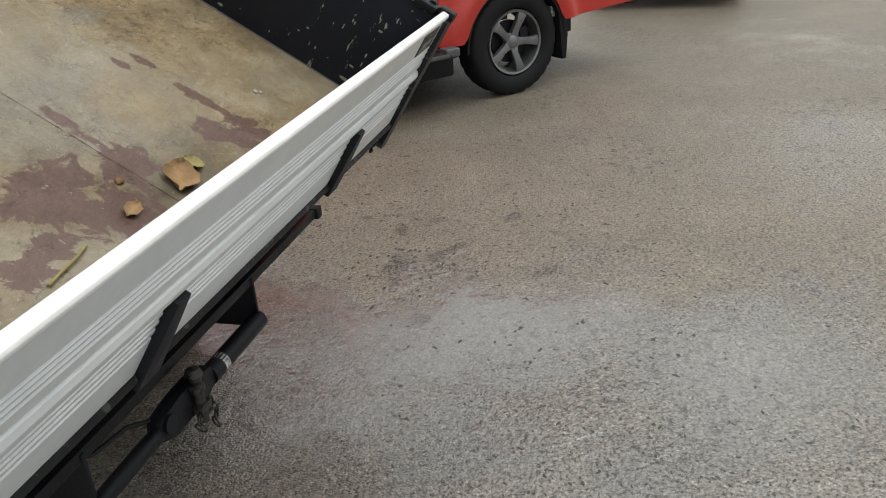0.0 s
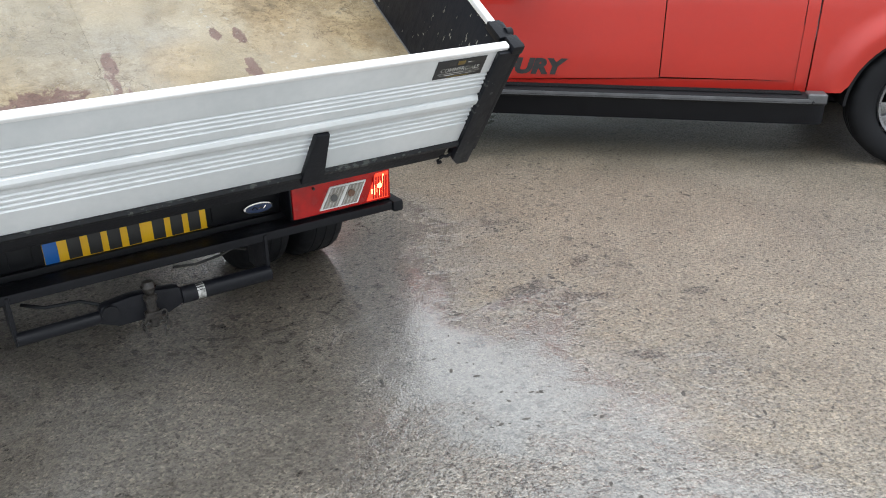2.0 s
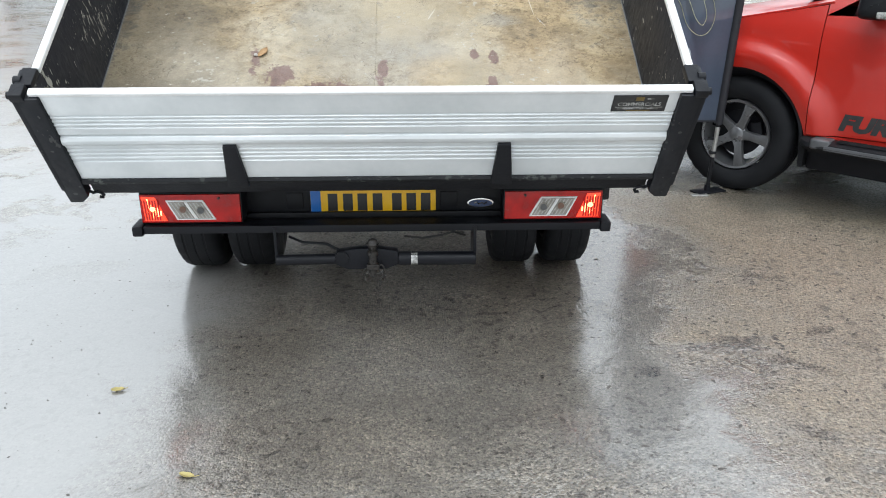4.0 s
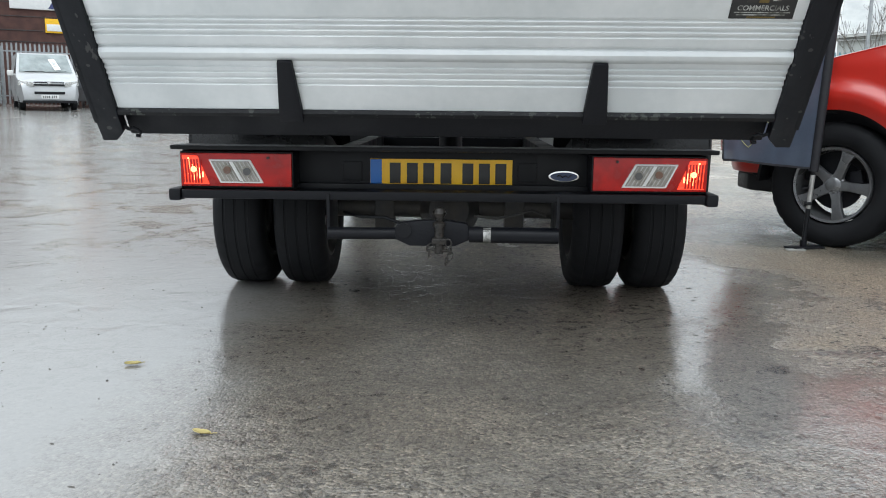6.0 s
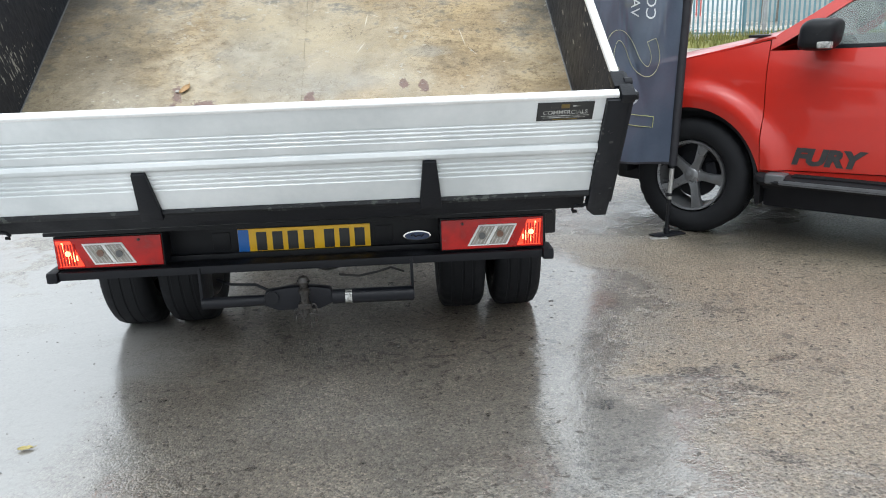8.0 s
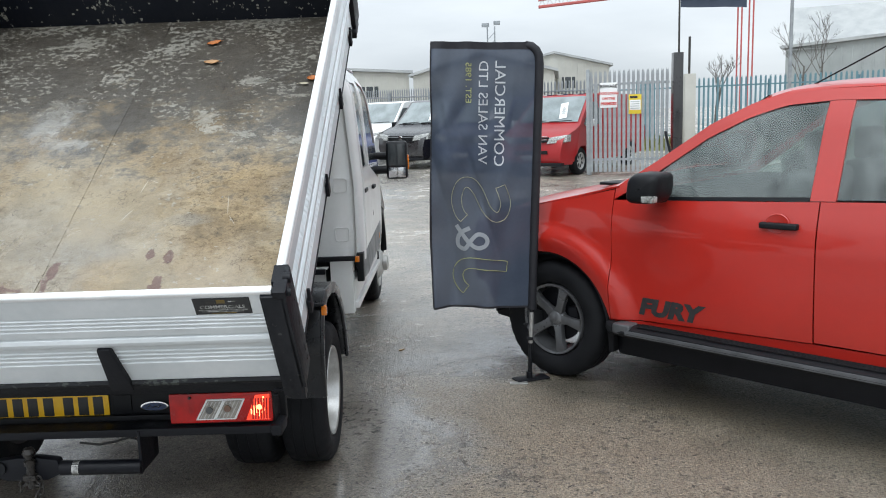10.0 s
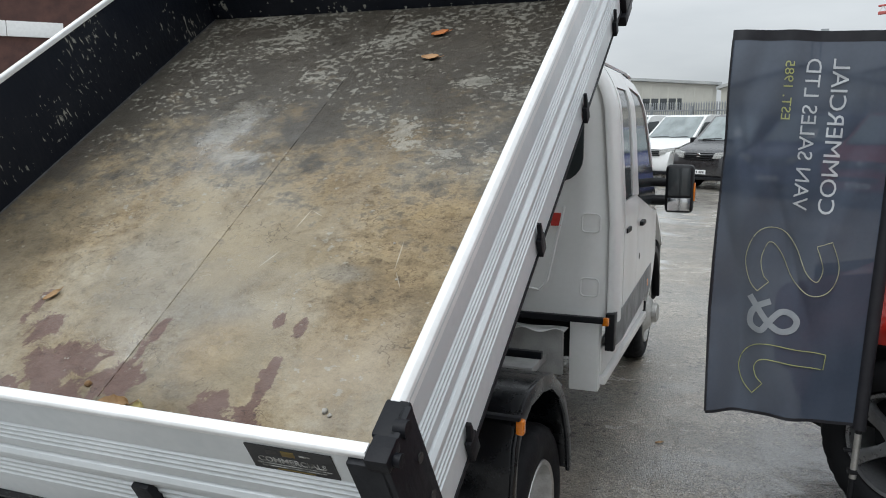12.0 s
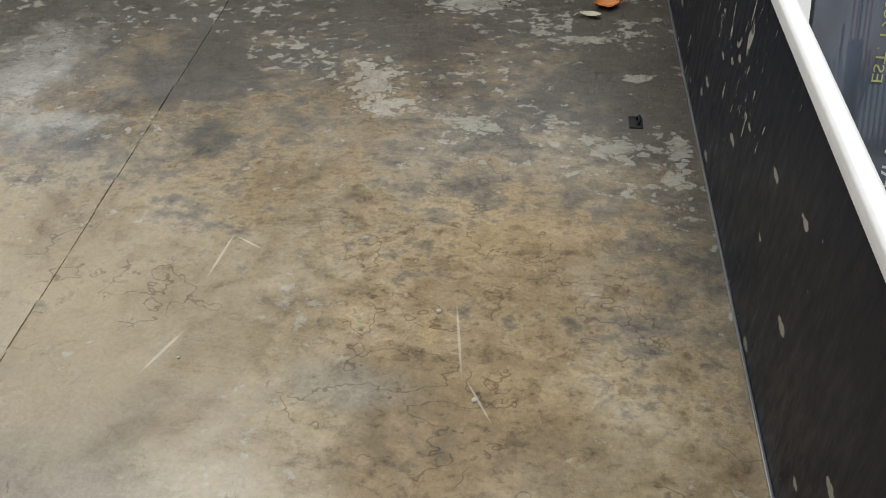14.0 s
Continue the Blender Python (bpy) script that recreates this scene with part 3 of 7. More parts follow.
    gate = math_node(n, l, "SUBTRACT", 0.53, crust.outputs[0])
    line = plus(line, math_node(n, l, "MAXIMUM", gate, 0.0), 0.8)
    crack = ramp_node(n, l, line, [(0.0015, (0.32, 0.27, 0.22)), (0.007, (1, 1, 1))]).outputs[0]
    pit = ramp_node(n, l, c.outputs[0], [(0.34, (0.42, 0.37, 0.32)), (0.43, (0.92, 0.92, 0.91)), (0.60, (1.10, 1.10, 1.10))]).outputs[0]
    grain = ramp_node(n, l, d.outputs[0], [(0.3, (0.74, 0.74, 0.74)), (0.7, (1.2, 1.2, 1.2))]).outputs[0]
    crumb = noise_node(n, l, v2, 70, 5, 0.7, 0.1)
    crumbs = ramp_node(n, l, crumb.outputs[0], [(0.33, (0.45, 0.40, 0.35)), (0.44, (0.95, 0.95, 0.95)), (0.62, (1.12, 1.12, 1.12)), (0.72, (1.45, 1.43, 1.4))]).outputs[0]
    dense = math_node(n, l, "MULTIPLY_ADD", sel, -0.35)
    dense.node.inputs[2].default_value = 0.80
    # walked smooth near the tail
    smear = math_node(n, l, "MULTIPLY_ADD", fall(n, l, along, 0.68, 0.24), 0.55)
    smear.node.inputs[2].default_value = 0.45
    dense = math_node(n, l, "MULTIPLY", dense, smear)
    dense = math_node(n, l, "MULTIPLY", dense, math_node(n, l, "SUBTRACT", 1.0, math_node(n, l, "MULTIPLY", even, 0.70)))
    # crust lying in thin plates, broken off along ragged edges
    pl1 = noise_node(n, l, v2, 6.0, 9, 0.66, 0.1)
    pl2 = noise_node(n, l, v2, 19, 8, 0.66, 0.1)
    plate = ramp_node(n, l, pl1.outputs[0], [(0.485, (0.84, 0.82, 0.78)), (0.50, (1.0, 0.99, 0.98)), (0.58, (1.02, 1.02, 1.02)), (0.59, (1.16, 1.16, 1.15))]).outputs[0]
    scab = ramp_node(n, l, pl2.outputs[0], [(0.40, (0.66, 0.62, 0.56)), (0.415, (1, 1, 1)), (0.62, (1, 1, 1)), (0.63, (1.18, 1.17, 1.15))]).outputs[0]
    col = tinted(n, l, col, plate, dense)
    col = tinted(n, l, col, scab, dense)
    for tint, k in ((pit, dense), (crumbs, dense), (grain, 0.6), (crack, 0.8)):
        col = tinted(n, l, col, tint, k)
    # long pale scratches
    scr = blobs([(0.25, 1.05, 0.003, 0.055, -8), (0.225, 0.85, 0.003, 0.05, -25), (0.655, 0.90, 0.0025, 0.07, 8), (0.69, 0.80, 0.002, 0.04, 30), (0.29, 1.082, 0.03, 0.002, -28)], 0.6, 0.2)
    col = mixed(n, l, math_node(n, l, "MULTIPLY", scr, 0.6), col, (0.52, 0.47, 0.38))
    wetp = blobs([(-0.36, 1.56, 0.17, 0.32), (-0.20, 1.36, 0.16, 0.10), (0.64, 1.93, 0.10, 0.035), (0.02, 0.60, 0.52, 0.34)], 1.3, 0.3)
    wetp = math_node(n, l, "MULTIPLY", wetp, math_node(n, l, "SUBTRACT", 1.0, math_node(n, l, "MULTIPLY", ply, 0.85)))
    col = tinted(n, l, col, ramp_node(n, l, wetp, [(0, (1, 1, 1)), (1, (0.80, 0.80, 0.80))]).outputs[0], 1.0)
    l.new(col, p.inputs["Base Color"])
    ro = ramp_node(n, l, a.outputs[0], [(0.35, (0.66, 0.66, 0.66)), (0.62, (0.36, 0.36, 0.36))]).outputs[0]
    l.new(mixed(n, l, wetp, ro, (0.20, 0.20, 0.20)), p.inputs["Roughness"])
    # rain lying on the floor
    l.new(mixed(n, l, wetp, ramp_node(n, l, a.outputs[0], [(0.35, (0.05, 0.05, 0.05)), (0.6, (0.4, 0.4, 0.4))]).outputs[0], (0.85, 0.85, 0.85)), p.inputs["Coat Weight"])
    p.inputs["Coat IOR"].default_value = 1.65
    l.new(mixed(n, l, wetp, (0.28, 0.28, 0.28), (0.16, 0.16, 0.16)), p.inputs["Coat Roughness"])
    hgt = plus(plus(plus(plus(b.outputs[0], plate, 0.25), c.outputs[0], 0.7), fsel, 0.12), dsel, -0.1)
    bp = n.new("ShaderNodeBump")
    l.new(ramp_node(n, l, sel, [(0, (0.9, 0.9, 0.9)), (1, (0.45, 0.45, 0.45))]).outputs[0], bp.inputs["Strength"])
    bp.inputs["Distance"].default_value = 0.016
    l.new(hgt, bp.inputs["Height"])
    l.new(bp.outputs[0], p.inputs["Normal"])
    return m


def scratched_black(name, base, chips, thr):
    """Black paint chipped through to pale metal, with streaks, larger knocks and a dusty bloom."""
    m = bpy.data.materials.new(name)
    m.use_nodes = True
    n, l = m.node_tree.nodes, m.node_tree.links
    p = n["Principled BSDF"]
    v = n.new("ShaderNodeTexCoord").outputs["Object"]
    mp = n.new("ShaderNodeMapping")
    mp.inputs["Scale"].default_value = (1.0, 1.9, 0.6)
    l.new(v, mp.inputs[0])
    a = noise_node(n, l, mp.outputs[0], 34, 5, 0.62, 0.1)
    b = noise_node(n, l, v, 2.6, 5, 0.6)
    e = noise_node(n, l, mp.outputs[0], 11, 6, 0.6, 0.1)
    g = noise_node(n, l, v, 5, 7, 0.65, 0.3)
    k = math_node(n, l, "ADD", math_node(n, l, "MULTIPLY", a.outputs[0], 0.8), math_node(n, l, "MULTIPLY", b.outputs[0], 0.56))
    s = ramp_node(n, l, k, [(thr, (0, 0, 0)), (thr + 0.02, (1, 1, 1))]).outputs[0]
    k2 = math_node(n, l, "ADD", math_node(n, l, "MULTIPLY", e.outputs[0], 0.85), math_node(n, l, "MULTIPLY", b.outputs[0], 0.50))
    s2 = ramp_node(n, l, k2, [(thr + 0.05, (0, 0, 0)), (thr + 0.065, (1, 1, 1))]).outputs[0]
    s3 = ramp_node(n, l, a.outputs[0], [(thr - 0.062, (0, 0, 0)), (thr - 0.047, (1, 1, 1))]).outputs[0]
    both = math_node(n, l, "MAXIMUM", math_node(n, l, "MAXIMUM", s, s2), s3)
    # stray flecks, few and uneven, drawn out along the boards
    mf = n.new("ShaderNodeMapping")
    mf.inputs["Scale"].default_value = (1.0, 0.55, 1.3)
    l.new(v, mf.inputs[0])
    fleck = n.new("ShaderNodeTexVoronoi")
    fleck.inputs["Scale"].default_value = 30
    l.new(mf.outputs[0], fleck.inputs["Vector"])
    pick = n.new("ShaderNodeSeparateColor")
    l.new(fleck.outputs["Color"], pick.inputs[0])
    size = ramp_node(n, l, pick.outputs[0], [(0.65, (0, 0, 0)), (1.0, (0.30, 0.30, 0.30))]).outputs[0]
    reach = math_node(n, l, "ADD", fleck.outputs["Distance"], math_node(n, l, "MULTIPLY", math_node(n, l, "SUBTRACT", a.outputs[0], 0.5), 0.5))
    s4 = ramp_node(n, l, math_node(n, l, "SUBTRACT", size, reach), [(0.0, (0, 0, 0)), (0.03, (0.8, 0.8, 0.8))]).outputs[0]
    both = math_node(n, l, "MAXIMUM", both, s4)
    bloom = ramp_node(n, l, g.outputs[0], [(0.45, (0, 0, 0)), (0.75, (0.14, 0.14, 0.14))]).outputs[0]
    col = mixed(n, l, bloom, base, (0.045, 0.047, 0.052))
    l.new(mixed(n, l, both, col, chips), p.inputs["Base Color"])
    r = ramp_node(n, l, k, [(0.4, (0.3, 0.3, 0.3)), (thr, (0.6, 0.6, 0.6))]).outputs[0]
    l.new(r, p.inputs["Roughness"])
    p.inputs["Specular IOR Level"].default_value = 0.28
    bp = n.new("ShaderNodeBump")
    bp.inputs["Strength"].default_value, bp.inputs["Distance"].default_value = 0.3, 0.004
    l.new(a.outputs[0], bp.inputs["Height"])
    l.new(bp.outputs[0], p.inputs["Normal"])
    return m


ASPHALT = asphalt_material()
MUD = bed_floor_material()
ALU = material("milled_aluminium", (0.72, 0.738, 0.745), (0.62, 0.648, 0.658), 3, 0.36, 0.5, metal=0.35, bump=0.03, bump_scale=180)
ALU_RAIL = material("bright_rail", (0.86, 0.86, 0.86), (0.74, 0.74, 0.73), 6, 0.38, 0.5, metal=0.1, bump=0.05, bump_scale=120)
BLACK = material("black_chassis_paint", (0.004, 0.0045, 0.007), (0.009, 0.0095, 0.012), 6, 0.36, 0.6, bump=0.12, bump_scale=90, spec=0.22)
INNER = scratched_black("scuffed_black", (0.006, 0.008, 0.014), (0.30, 0.29, 0.25), 0.805)
POSTS = scratched_black("chipped_black_posts", (0.005, 0.006, 0.009), (0.05, 0.05, 0.05), 0.86)
GUARD = material("glossy_black_plastic", (0.004, 0.0045, 0.006), (0.007, 0.0075, 0.009), 9, 0.2, 0.34, bump=0.04, bump_scale=200, spec=0.4)
EDGE = scratched_black("caked_black_edge", (0.006, 0.0065, 0.008), (0.055, 0.06, 0.055), 0.77)
RUBBER = material("tyre_rubber", (0.006, 0.0065, 0.008), (0.011, 0.0115, 0.013), 9, 0.6, 0.8, bump=0.15, bump_scale=140, spec=0.2)
PLASTIC = material("black_plastic", (0.005, 0.0055, 0.0075), (0.009, 0.0095, 0.011), 12, 0.4, 0.6, bump=0.06, bump_scale=300, spec=0.24)
STEEL = material("silver_steel", (0.55, 0.55, 0.54), (0.38, 0.37, 0.35), 9, 0.32, 0.5, metal=0.8, bump=0.05)
ALLOY = material("grey_alloy", (0.185, 0.188, 0.195), (0.125, 0.127, 0.132), 7, 0.26, 0.38, metal=0.6)
DARKSTEEL = material("dark_steel", (0.035, 0.035, 0.036), (0.06, 0.055, 0.05), 14, 0.4, 0.6, metal=0.1, bump=0.1, spec=0.25)
WHITE = material("white_paint", (0.80, 0.80, 0.79), (0.74, 0.74, 0.72), 3, 0.28, 0.4, coat=0.5)
RED = material("red_paint", (0.425, 0.019, 0.011), (0.385, 0.0165, 0.010), 2, 0.30, 0.38, coat=0.6, spec=0.45)
GLASS = material("tinted_glass", (0.035, 0.042, 0.045), (0.045, 0.05, 0.052), 2, 0.05, 0.09, spec=0.5, coat=0.1)
LENSBACK = material("ribbed_clear_lens", (0.36, 0.335, 0.295), (0.24, 0.22, 0.19), 60, 0.14, 0.25, spec=0.6, coat=0.4)
LENSRIB = material("lens_rib_glint", (0.55, 0.53, 0.50), (0.40, 0.38, 0.35), 60, 0.12, 0.2, spec=0.7)
CLEAR = material("lamp_glass", (0.46, 0.46, 0.44), (0.10, 0.10, 0.09), 40, 0.10, 0.22, spec=0.7, coat=0.6)
REDLENS = material("red_lens", (0.50, 0.010, 0.008), (0.34, 0.007, 0.006), 24, 0.16, 0.28, spec=0.4)
GLOW = material("lit_red_lens", (0.8, 0.02, 0.01), (0.5, 0.01, 0.01), 60, 0.2, 0.3, emit=(1.0, 0.06, 0.02, 0.9))
HOT = material("lit_bulb", (0.9, 0.3, 0.2), (0.9, 0.2, 0.1), 60, 0.2, 0.3, emit=(1.0, 0.32, 0.12, 3.0))
YELLOW = material("yellow_plate", (0.86, 0.50, 0.008), (0.80, 0.45, 0.008), 8, 0.35, 0.45)
BLUE = material("blue_band", (0.010, 0.125, 0.44), (0.01, 0.105, 0.38), 10, 0.35)
INK = material("black_ink", (0.014, 0.014, 0.015), (0.02, 0.02, 0.02), 20, 0.5)
LENSDOME = material("grey_bulb", (0.10, 0.10, 0.10), (0.07, 0.07, 0.07), 40, 0.15, 0.25, coat=0.4)
AMBERBULB = material("amber_bulb", (0.20, 0.10, 0.06), (0.14, 0.07, 0.045), 40, 0.2, 0.3, coat=0.5)
GREASE = material("greasy_black_steel", (0.014, 0.013, 0.012), (0.035, 0.030, 0.026), 60, 0.22, 0.5, metal=0.2, bump=0.2, bump_scale=90, spec=0.45)
AMBER = material("amber_lens", (0.75, 0.22, 0.01), (0.6, 0.16, 0.01), 30, 0.2, 0.3, coat=0.5)
CHROME = material("chrome", (0.72, 0.72, 0.72), (0.6, 0.6, 0.6), 8, 0.08, 0.16, metal=1.0)



# ---- ground ----
def rise_at(x, y):
    """The yard lifts gently away from the parked truck, more so to the far left."""
    d = min(math.hypot(x, y), 60.0)
    return 0.012 * max(0.0, d - 9.0) + 0.020 * max(0.0, min(-x, 30.0) - 4.0)


def ground():
    bm = bmesh.new()
    s = [-400, -120, -60, -45, -36] + [-30 + 2 * k for k in range(31)] + [36, 45, 60, 120, 400]
    g = [[bm.verts.new((x, y + 5, rise_at(x, y + 5))) for y in s] for x in s]
    for i in range(len(s) - 1):
        for j in range(len(s) - 1):
            bm.faces.new((g[i][j], g[i + 1][j], g[i + 1][j + 1], g[i][j + 1]))
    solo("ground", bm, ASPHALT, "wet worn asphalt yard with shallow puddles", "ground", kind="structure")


ground()



# ---- the tipper truck ----
TRUCK = thing("tipper_truck", pose(0.013, 0, 0), "white double-cab tipper truck with its muddy aluminium bed tipped up", "truck")
TILT_BED = 32.5
BED = pose(0, -0.3645, 0.834, TILT_BED, 0, 0)


def dropside_profile(out, h0, h1):
    """The outer face of an aluminium dropside board: flats, two sets of fine ribs and a swelling bead. Pairs (out, up)."""
    k = (h1 - h0) / 0.395
    pts = [(0.0, 0.0)]

    def groove(z, w=0.006, d=0.005):
        pts.extend([(0, z - w), (-d, z - w * 0.5), (-d, z + w * 0.5), (0, z + w)])
    for z in (0.092, 0.113, 0.132, 0.151):
        groove(z)
    pts.extend([(0, 0.168), (0.007, 0.176), (0.010, 0.186), (0.009, 0.198), (0.002, 0.208), (-0.006, 0.211), (-0.006, 0.217), (0, 0.221)])
    for z in (0.254, 0.272, 0.289, 0.305):
        groove(z)
    pts.append((0, 0.395))
    return [(out(p), h0 + q * k) for p, q in pts]


WORN_STRIP = material("worn_strip", (0.21, 0.215, 0.22), (0.15, 0.155, 0.16), 7, 0.3, 0.42, metal=0.6)
DIMGOLD = material("dim_gold_print", (0.16, 0.11, 0.02), (0.12, 0.08, 0.02), 30, 0.5)


def tipper_bed():
    # floor: two boards with a joint between them, and the frame below
    for a, b in ((-1.056, 0.0035), (0.0065, 1.068)):
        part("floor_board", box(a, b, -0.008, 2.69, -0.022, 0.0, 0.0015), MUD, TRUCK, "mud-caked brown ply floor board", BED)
    def caked(u, v):
        """Dried mud in the joint, level with the boards here, sunk there."""
        y = 0.01 + 2.67 * v
        k = math.sin(y * 17 + 1.3 * math.sin(y * 5.3)) + 0.8 * math.sin(y * 41 + 2) + 0.5 * math.sin(y * 97)
        return (0.0034 + 0.0032 * u, y, -0.0006 - 0.0045 * min(1, max(0, (k + 0.2) / 1.2)))
    part("joint_filler", sheet(caked, 0, 1, 0, 1, 2, 300, 0.002), MUD, TRUCK, "dried mud in the floor's joint", BED)
    part("bed_subframe", join(*[box(x - 0.04, x + 0.04, 0.1, 2.6, -0.15, -0.03) for x in (-0.42, 0.42)],
                              *[box(-1.04, 1.04, u - 0.025, u + 0.025, -0.085, -0.024) for u in (0.2, 0.65, 1.1, 1.55, 2.0, 2.5)]), BLACK, TRUCK, "black steel frame under the bed", BED)
    # tailgate
    prof = dropside_profile(lambda p: -0.037 - p, 0.0, 0.401) + [(-0.014, 0.401), (-0.014, 0.0)]
    gate = part("tailgate", prism(prof, -1.027, 1.027, "x"), ALU, TRUCK, "ribbed aluminium tailgate, closed", BED, 25)
    part("top_rail", prism([(-0.040, 0.399), (-0.041, 0.411), (-0.037, 0.416), (-0.017, 0.416), (-0.014, 0.412), (-0.014, 0.399)], -1.058, 1.066, "x", 0.002), ALU_RAIL, gate, "bright white top rail")
    part("lining", box(-1.027, 1.027, -0.0135, -0.008, 0.004, 0.397, 0.001), INNER, gate, "scuffed black inner face")
    for s in (-1, 1):
        poly = [(s * a, b) for a, b in ((0.449, 0.177), (0.493, 0.177), (0.512, -0.006), (0.512, -0.036), (0.437, -0.036), (0.437, -0.006))]
        part("hinge", prism(poly, -0.056, -0.034, "y", 0.004), BLACK, gate, "black steel hinge strap")
    sticker = part("dealer_sticker", box(0.812, 0.992, -0.0395, -0.0372, 0.318, 0.389, 0.0005), INK, gate, "black dealer sticker with pale lettering")
    part("sticker_word", words("COMMERCIALS", 0.0155, 0.0006, 0.0004), CLEAR, sticker, "", pose(0.902, -0.0402, 0.350))
    for k, (x0, x1, z, h, mt) in enumerate(((0.854, 0.881, 0.374, 0.015, DARKSTEEL), (0.887, 0.914, 0.374, 0.015, DIMGOLD), (0.924, 0.947, 0.374, 0.004, CLEAR), (0.825, 0.980, 0.337, 0.003, CLEAR), (0.832, 0.967, 0.330, 0.003, CLEAR), (0.862, 0.942, 0.323, 0.003, DIMGOLD))):
        part("sticker_bar", box(x0, x1, -0.0402, -0.0394, z - h / 2, z + h / 2, 0.0001), mt, sticker)
    # chipped angle below the tailgate
    part("rear_crossbar", box(-1.028, 1.028, -0.004, 0.05, -0.122, -0.0225, 0.004), BLACK, TRUCK, "", BED)
    rag = prism([(-0.046, -0.022), (-0.049, -0.008), (-0.041, 0.0), (0.0, -0.002), (0.0, -0.022)], -1.028, 1.028, "x")
    part("hinge_edge", rag, EDGE, TRUCK, "black hinge edge caked with dried dirt", BED)
    # corner posts with their catches and hooks
    for s in (-1, 1):
        post = part("corner_post", join(
            prism([(s * 1.029, -0.024), (s * 1.029, 0.398), (s * 1.104, 0.398), (s * 1.108, 0.02), (s * 1.103, -0.116), (s * 1.057, -0.116), (s * 1.028, -0.085)], -0.052, -0.010, "y", 0.004),
            box(s * 1.091, s * 1.112, -0.052, 0.075, -0.05, 0.412, 0.004)), POSTS, TRUCK, "black chipped steel corner post", BED)
        part("catch", join(box(s * 1.070, s * 1.115, -0.056, 0.0, 0.390, 0.422, 0.006), rod((s * 1.111, -0.03, 0.397), (s * 1.128, -0.03, 0.397), 0.013), rod((s * 1.095, 0.03, 0.403), (s * 1.119, 0.03, 0.403), 0.017),
                           box(s * 1.058, s * 1.107, 0.004, 0.085, 0.384, 0.412, 0.006)), BLACK, post, "black tailgate catch")
        for z in (0.30, 0.18, 0.05, 0.0):
            part("bolt_hole", rod((s * 1.108, 0.045, z), (s * 1.1145, 0.045, z), 0.011, 10), DARKSTEEL, post)
        part("hook", tube([(s * 1.03, -0.03, -0.076), (s * 1.015, -0.03, -0.086), (s * 1.0, -0.03, -0.080), (s * 0.988, -0.03, -0.086), (s * 0.982, -0.03, -0.100), (s * 0.988, -0.03, -0.112), (s * 1.0, -0.03, -0.110)], 0.006), BLACK, post, "black rope hook")
    # dropsides
    for s in (-1, 1):
        o = 0.012 if s > 0 else 0.0

        def at(v):
            return s * (v + o)
        prof = [(x, z) for x, z in dropside_profile(lambda p: at(1.082 + p), 0.022, 0.396)] + [(at(1.064), 0.396), (at(1.064), 0.022)]
        board = part("dropside", prism(prof, 0.078, 2.485, "y"), ALU, TRUCK, "ribbed aluminium dropside board", BED, 25)
        part("lining", box(at(1.058), at(1.0635), -0.006, 2.685, 0.0, 0.392, 0.001), INNER, board, "black inner face, scratched and splashed with dry mud")
        part("floor_edge", box(at(1.053), at(1.0575), 0.02, 2.685, 0.0, 0.004, 0.001), WORN_STRIP, board, "worn steel edge strip")
        part("top_rail", prism([(at(1.053), 0.392), (at(1.053), 0.409), (at(1.057), 0.414), (at(1.072), 0.414), (at(1.081), 0.405), (at(1.083), 0.376), (at(1.078), 0.376), (at(1.078), 0.392)], 0.080, 2.50, "y", 0.002), ALU_RAIL, board, "bright white top rail")
        part("bottom_angle", box(at(1.060), at(1.086), 0.06, 2.50, 0.012, 0.024, 0.002), BLACK, board, "black steel angle")
        for u in (0.262, 0.955, 1.655, 2.30):
            part("rope_hook", join(box(at(1.084), at(1.100), u - 0.022, u + 0.022, 0.016, 0.075, 0.003), prism([(u - 0.014, 0.07), (u + 0.014, 0.07), (u + 0.008, 0.118), (u - 0.002, 0.118)], at(1.088), at(1.100), "x", 0.002)), BLACK, board, "black hinge hook")
    # headboard and its posts
    part("headboard", box(-1.10, 1.10, 2.69, 2.73, -0.04, 0.62, 0.004), INNER, TRUCK, "scuffed black steel headboard", BED)
    for s in (-1, 1):
        part("head_post", join(box(s * 1.066, s * 1.117, 2.505, 2.73, -0.02, 0.62, 0.004), box(s * 1.07, s * 1.12, 2.46, 2.63, -0.03, 0.01, 0.004)), BLACK, TRUCK, "", BED)
    # ring sunk into the floor
    part("lashing_ring", join(box(-0.014, 0.012, -0.020, 0.018, -0.001, 0.002, 0.0008), tube([(0.002, -0.011, 0.002), (0.005, -0.008, 0.009), (0.005, 0.008, 0.009), (0.002, 0.011, 0.002)], 0.003)), PLASTIC, TRUCK, "black recessed lashing ring", BED @ pose(0.959, 1.490, 0.001))
    # white tipping frame and ram
    part("tipping_ram", join(rod((0, 0.85, 0.56), (0, 1.15, 1.42), 0.055, 18), rod((0, 1.1, 1.28), (0, 1.22, 1.62), 0.04, 18)), BLACK, TRUCK, "black tipping ram")
    return gate


tailgate = tipper_bed()


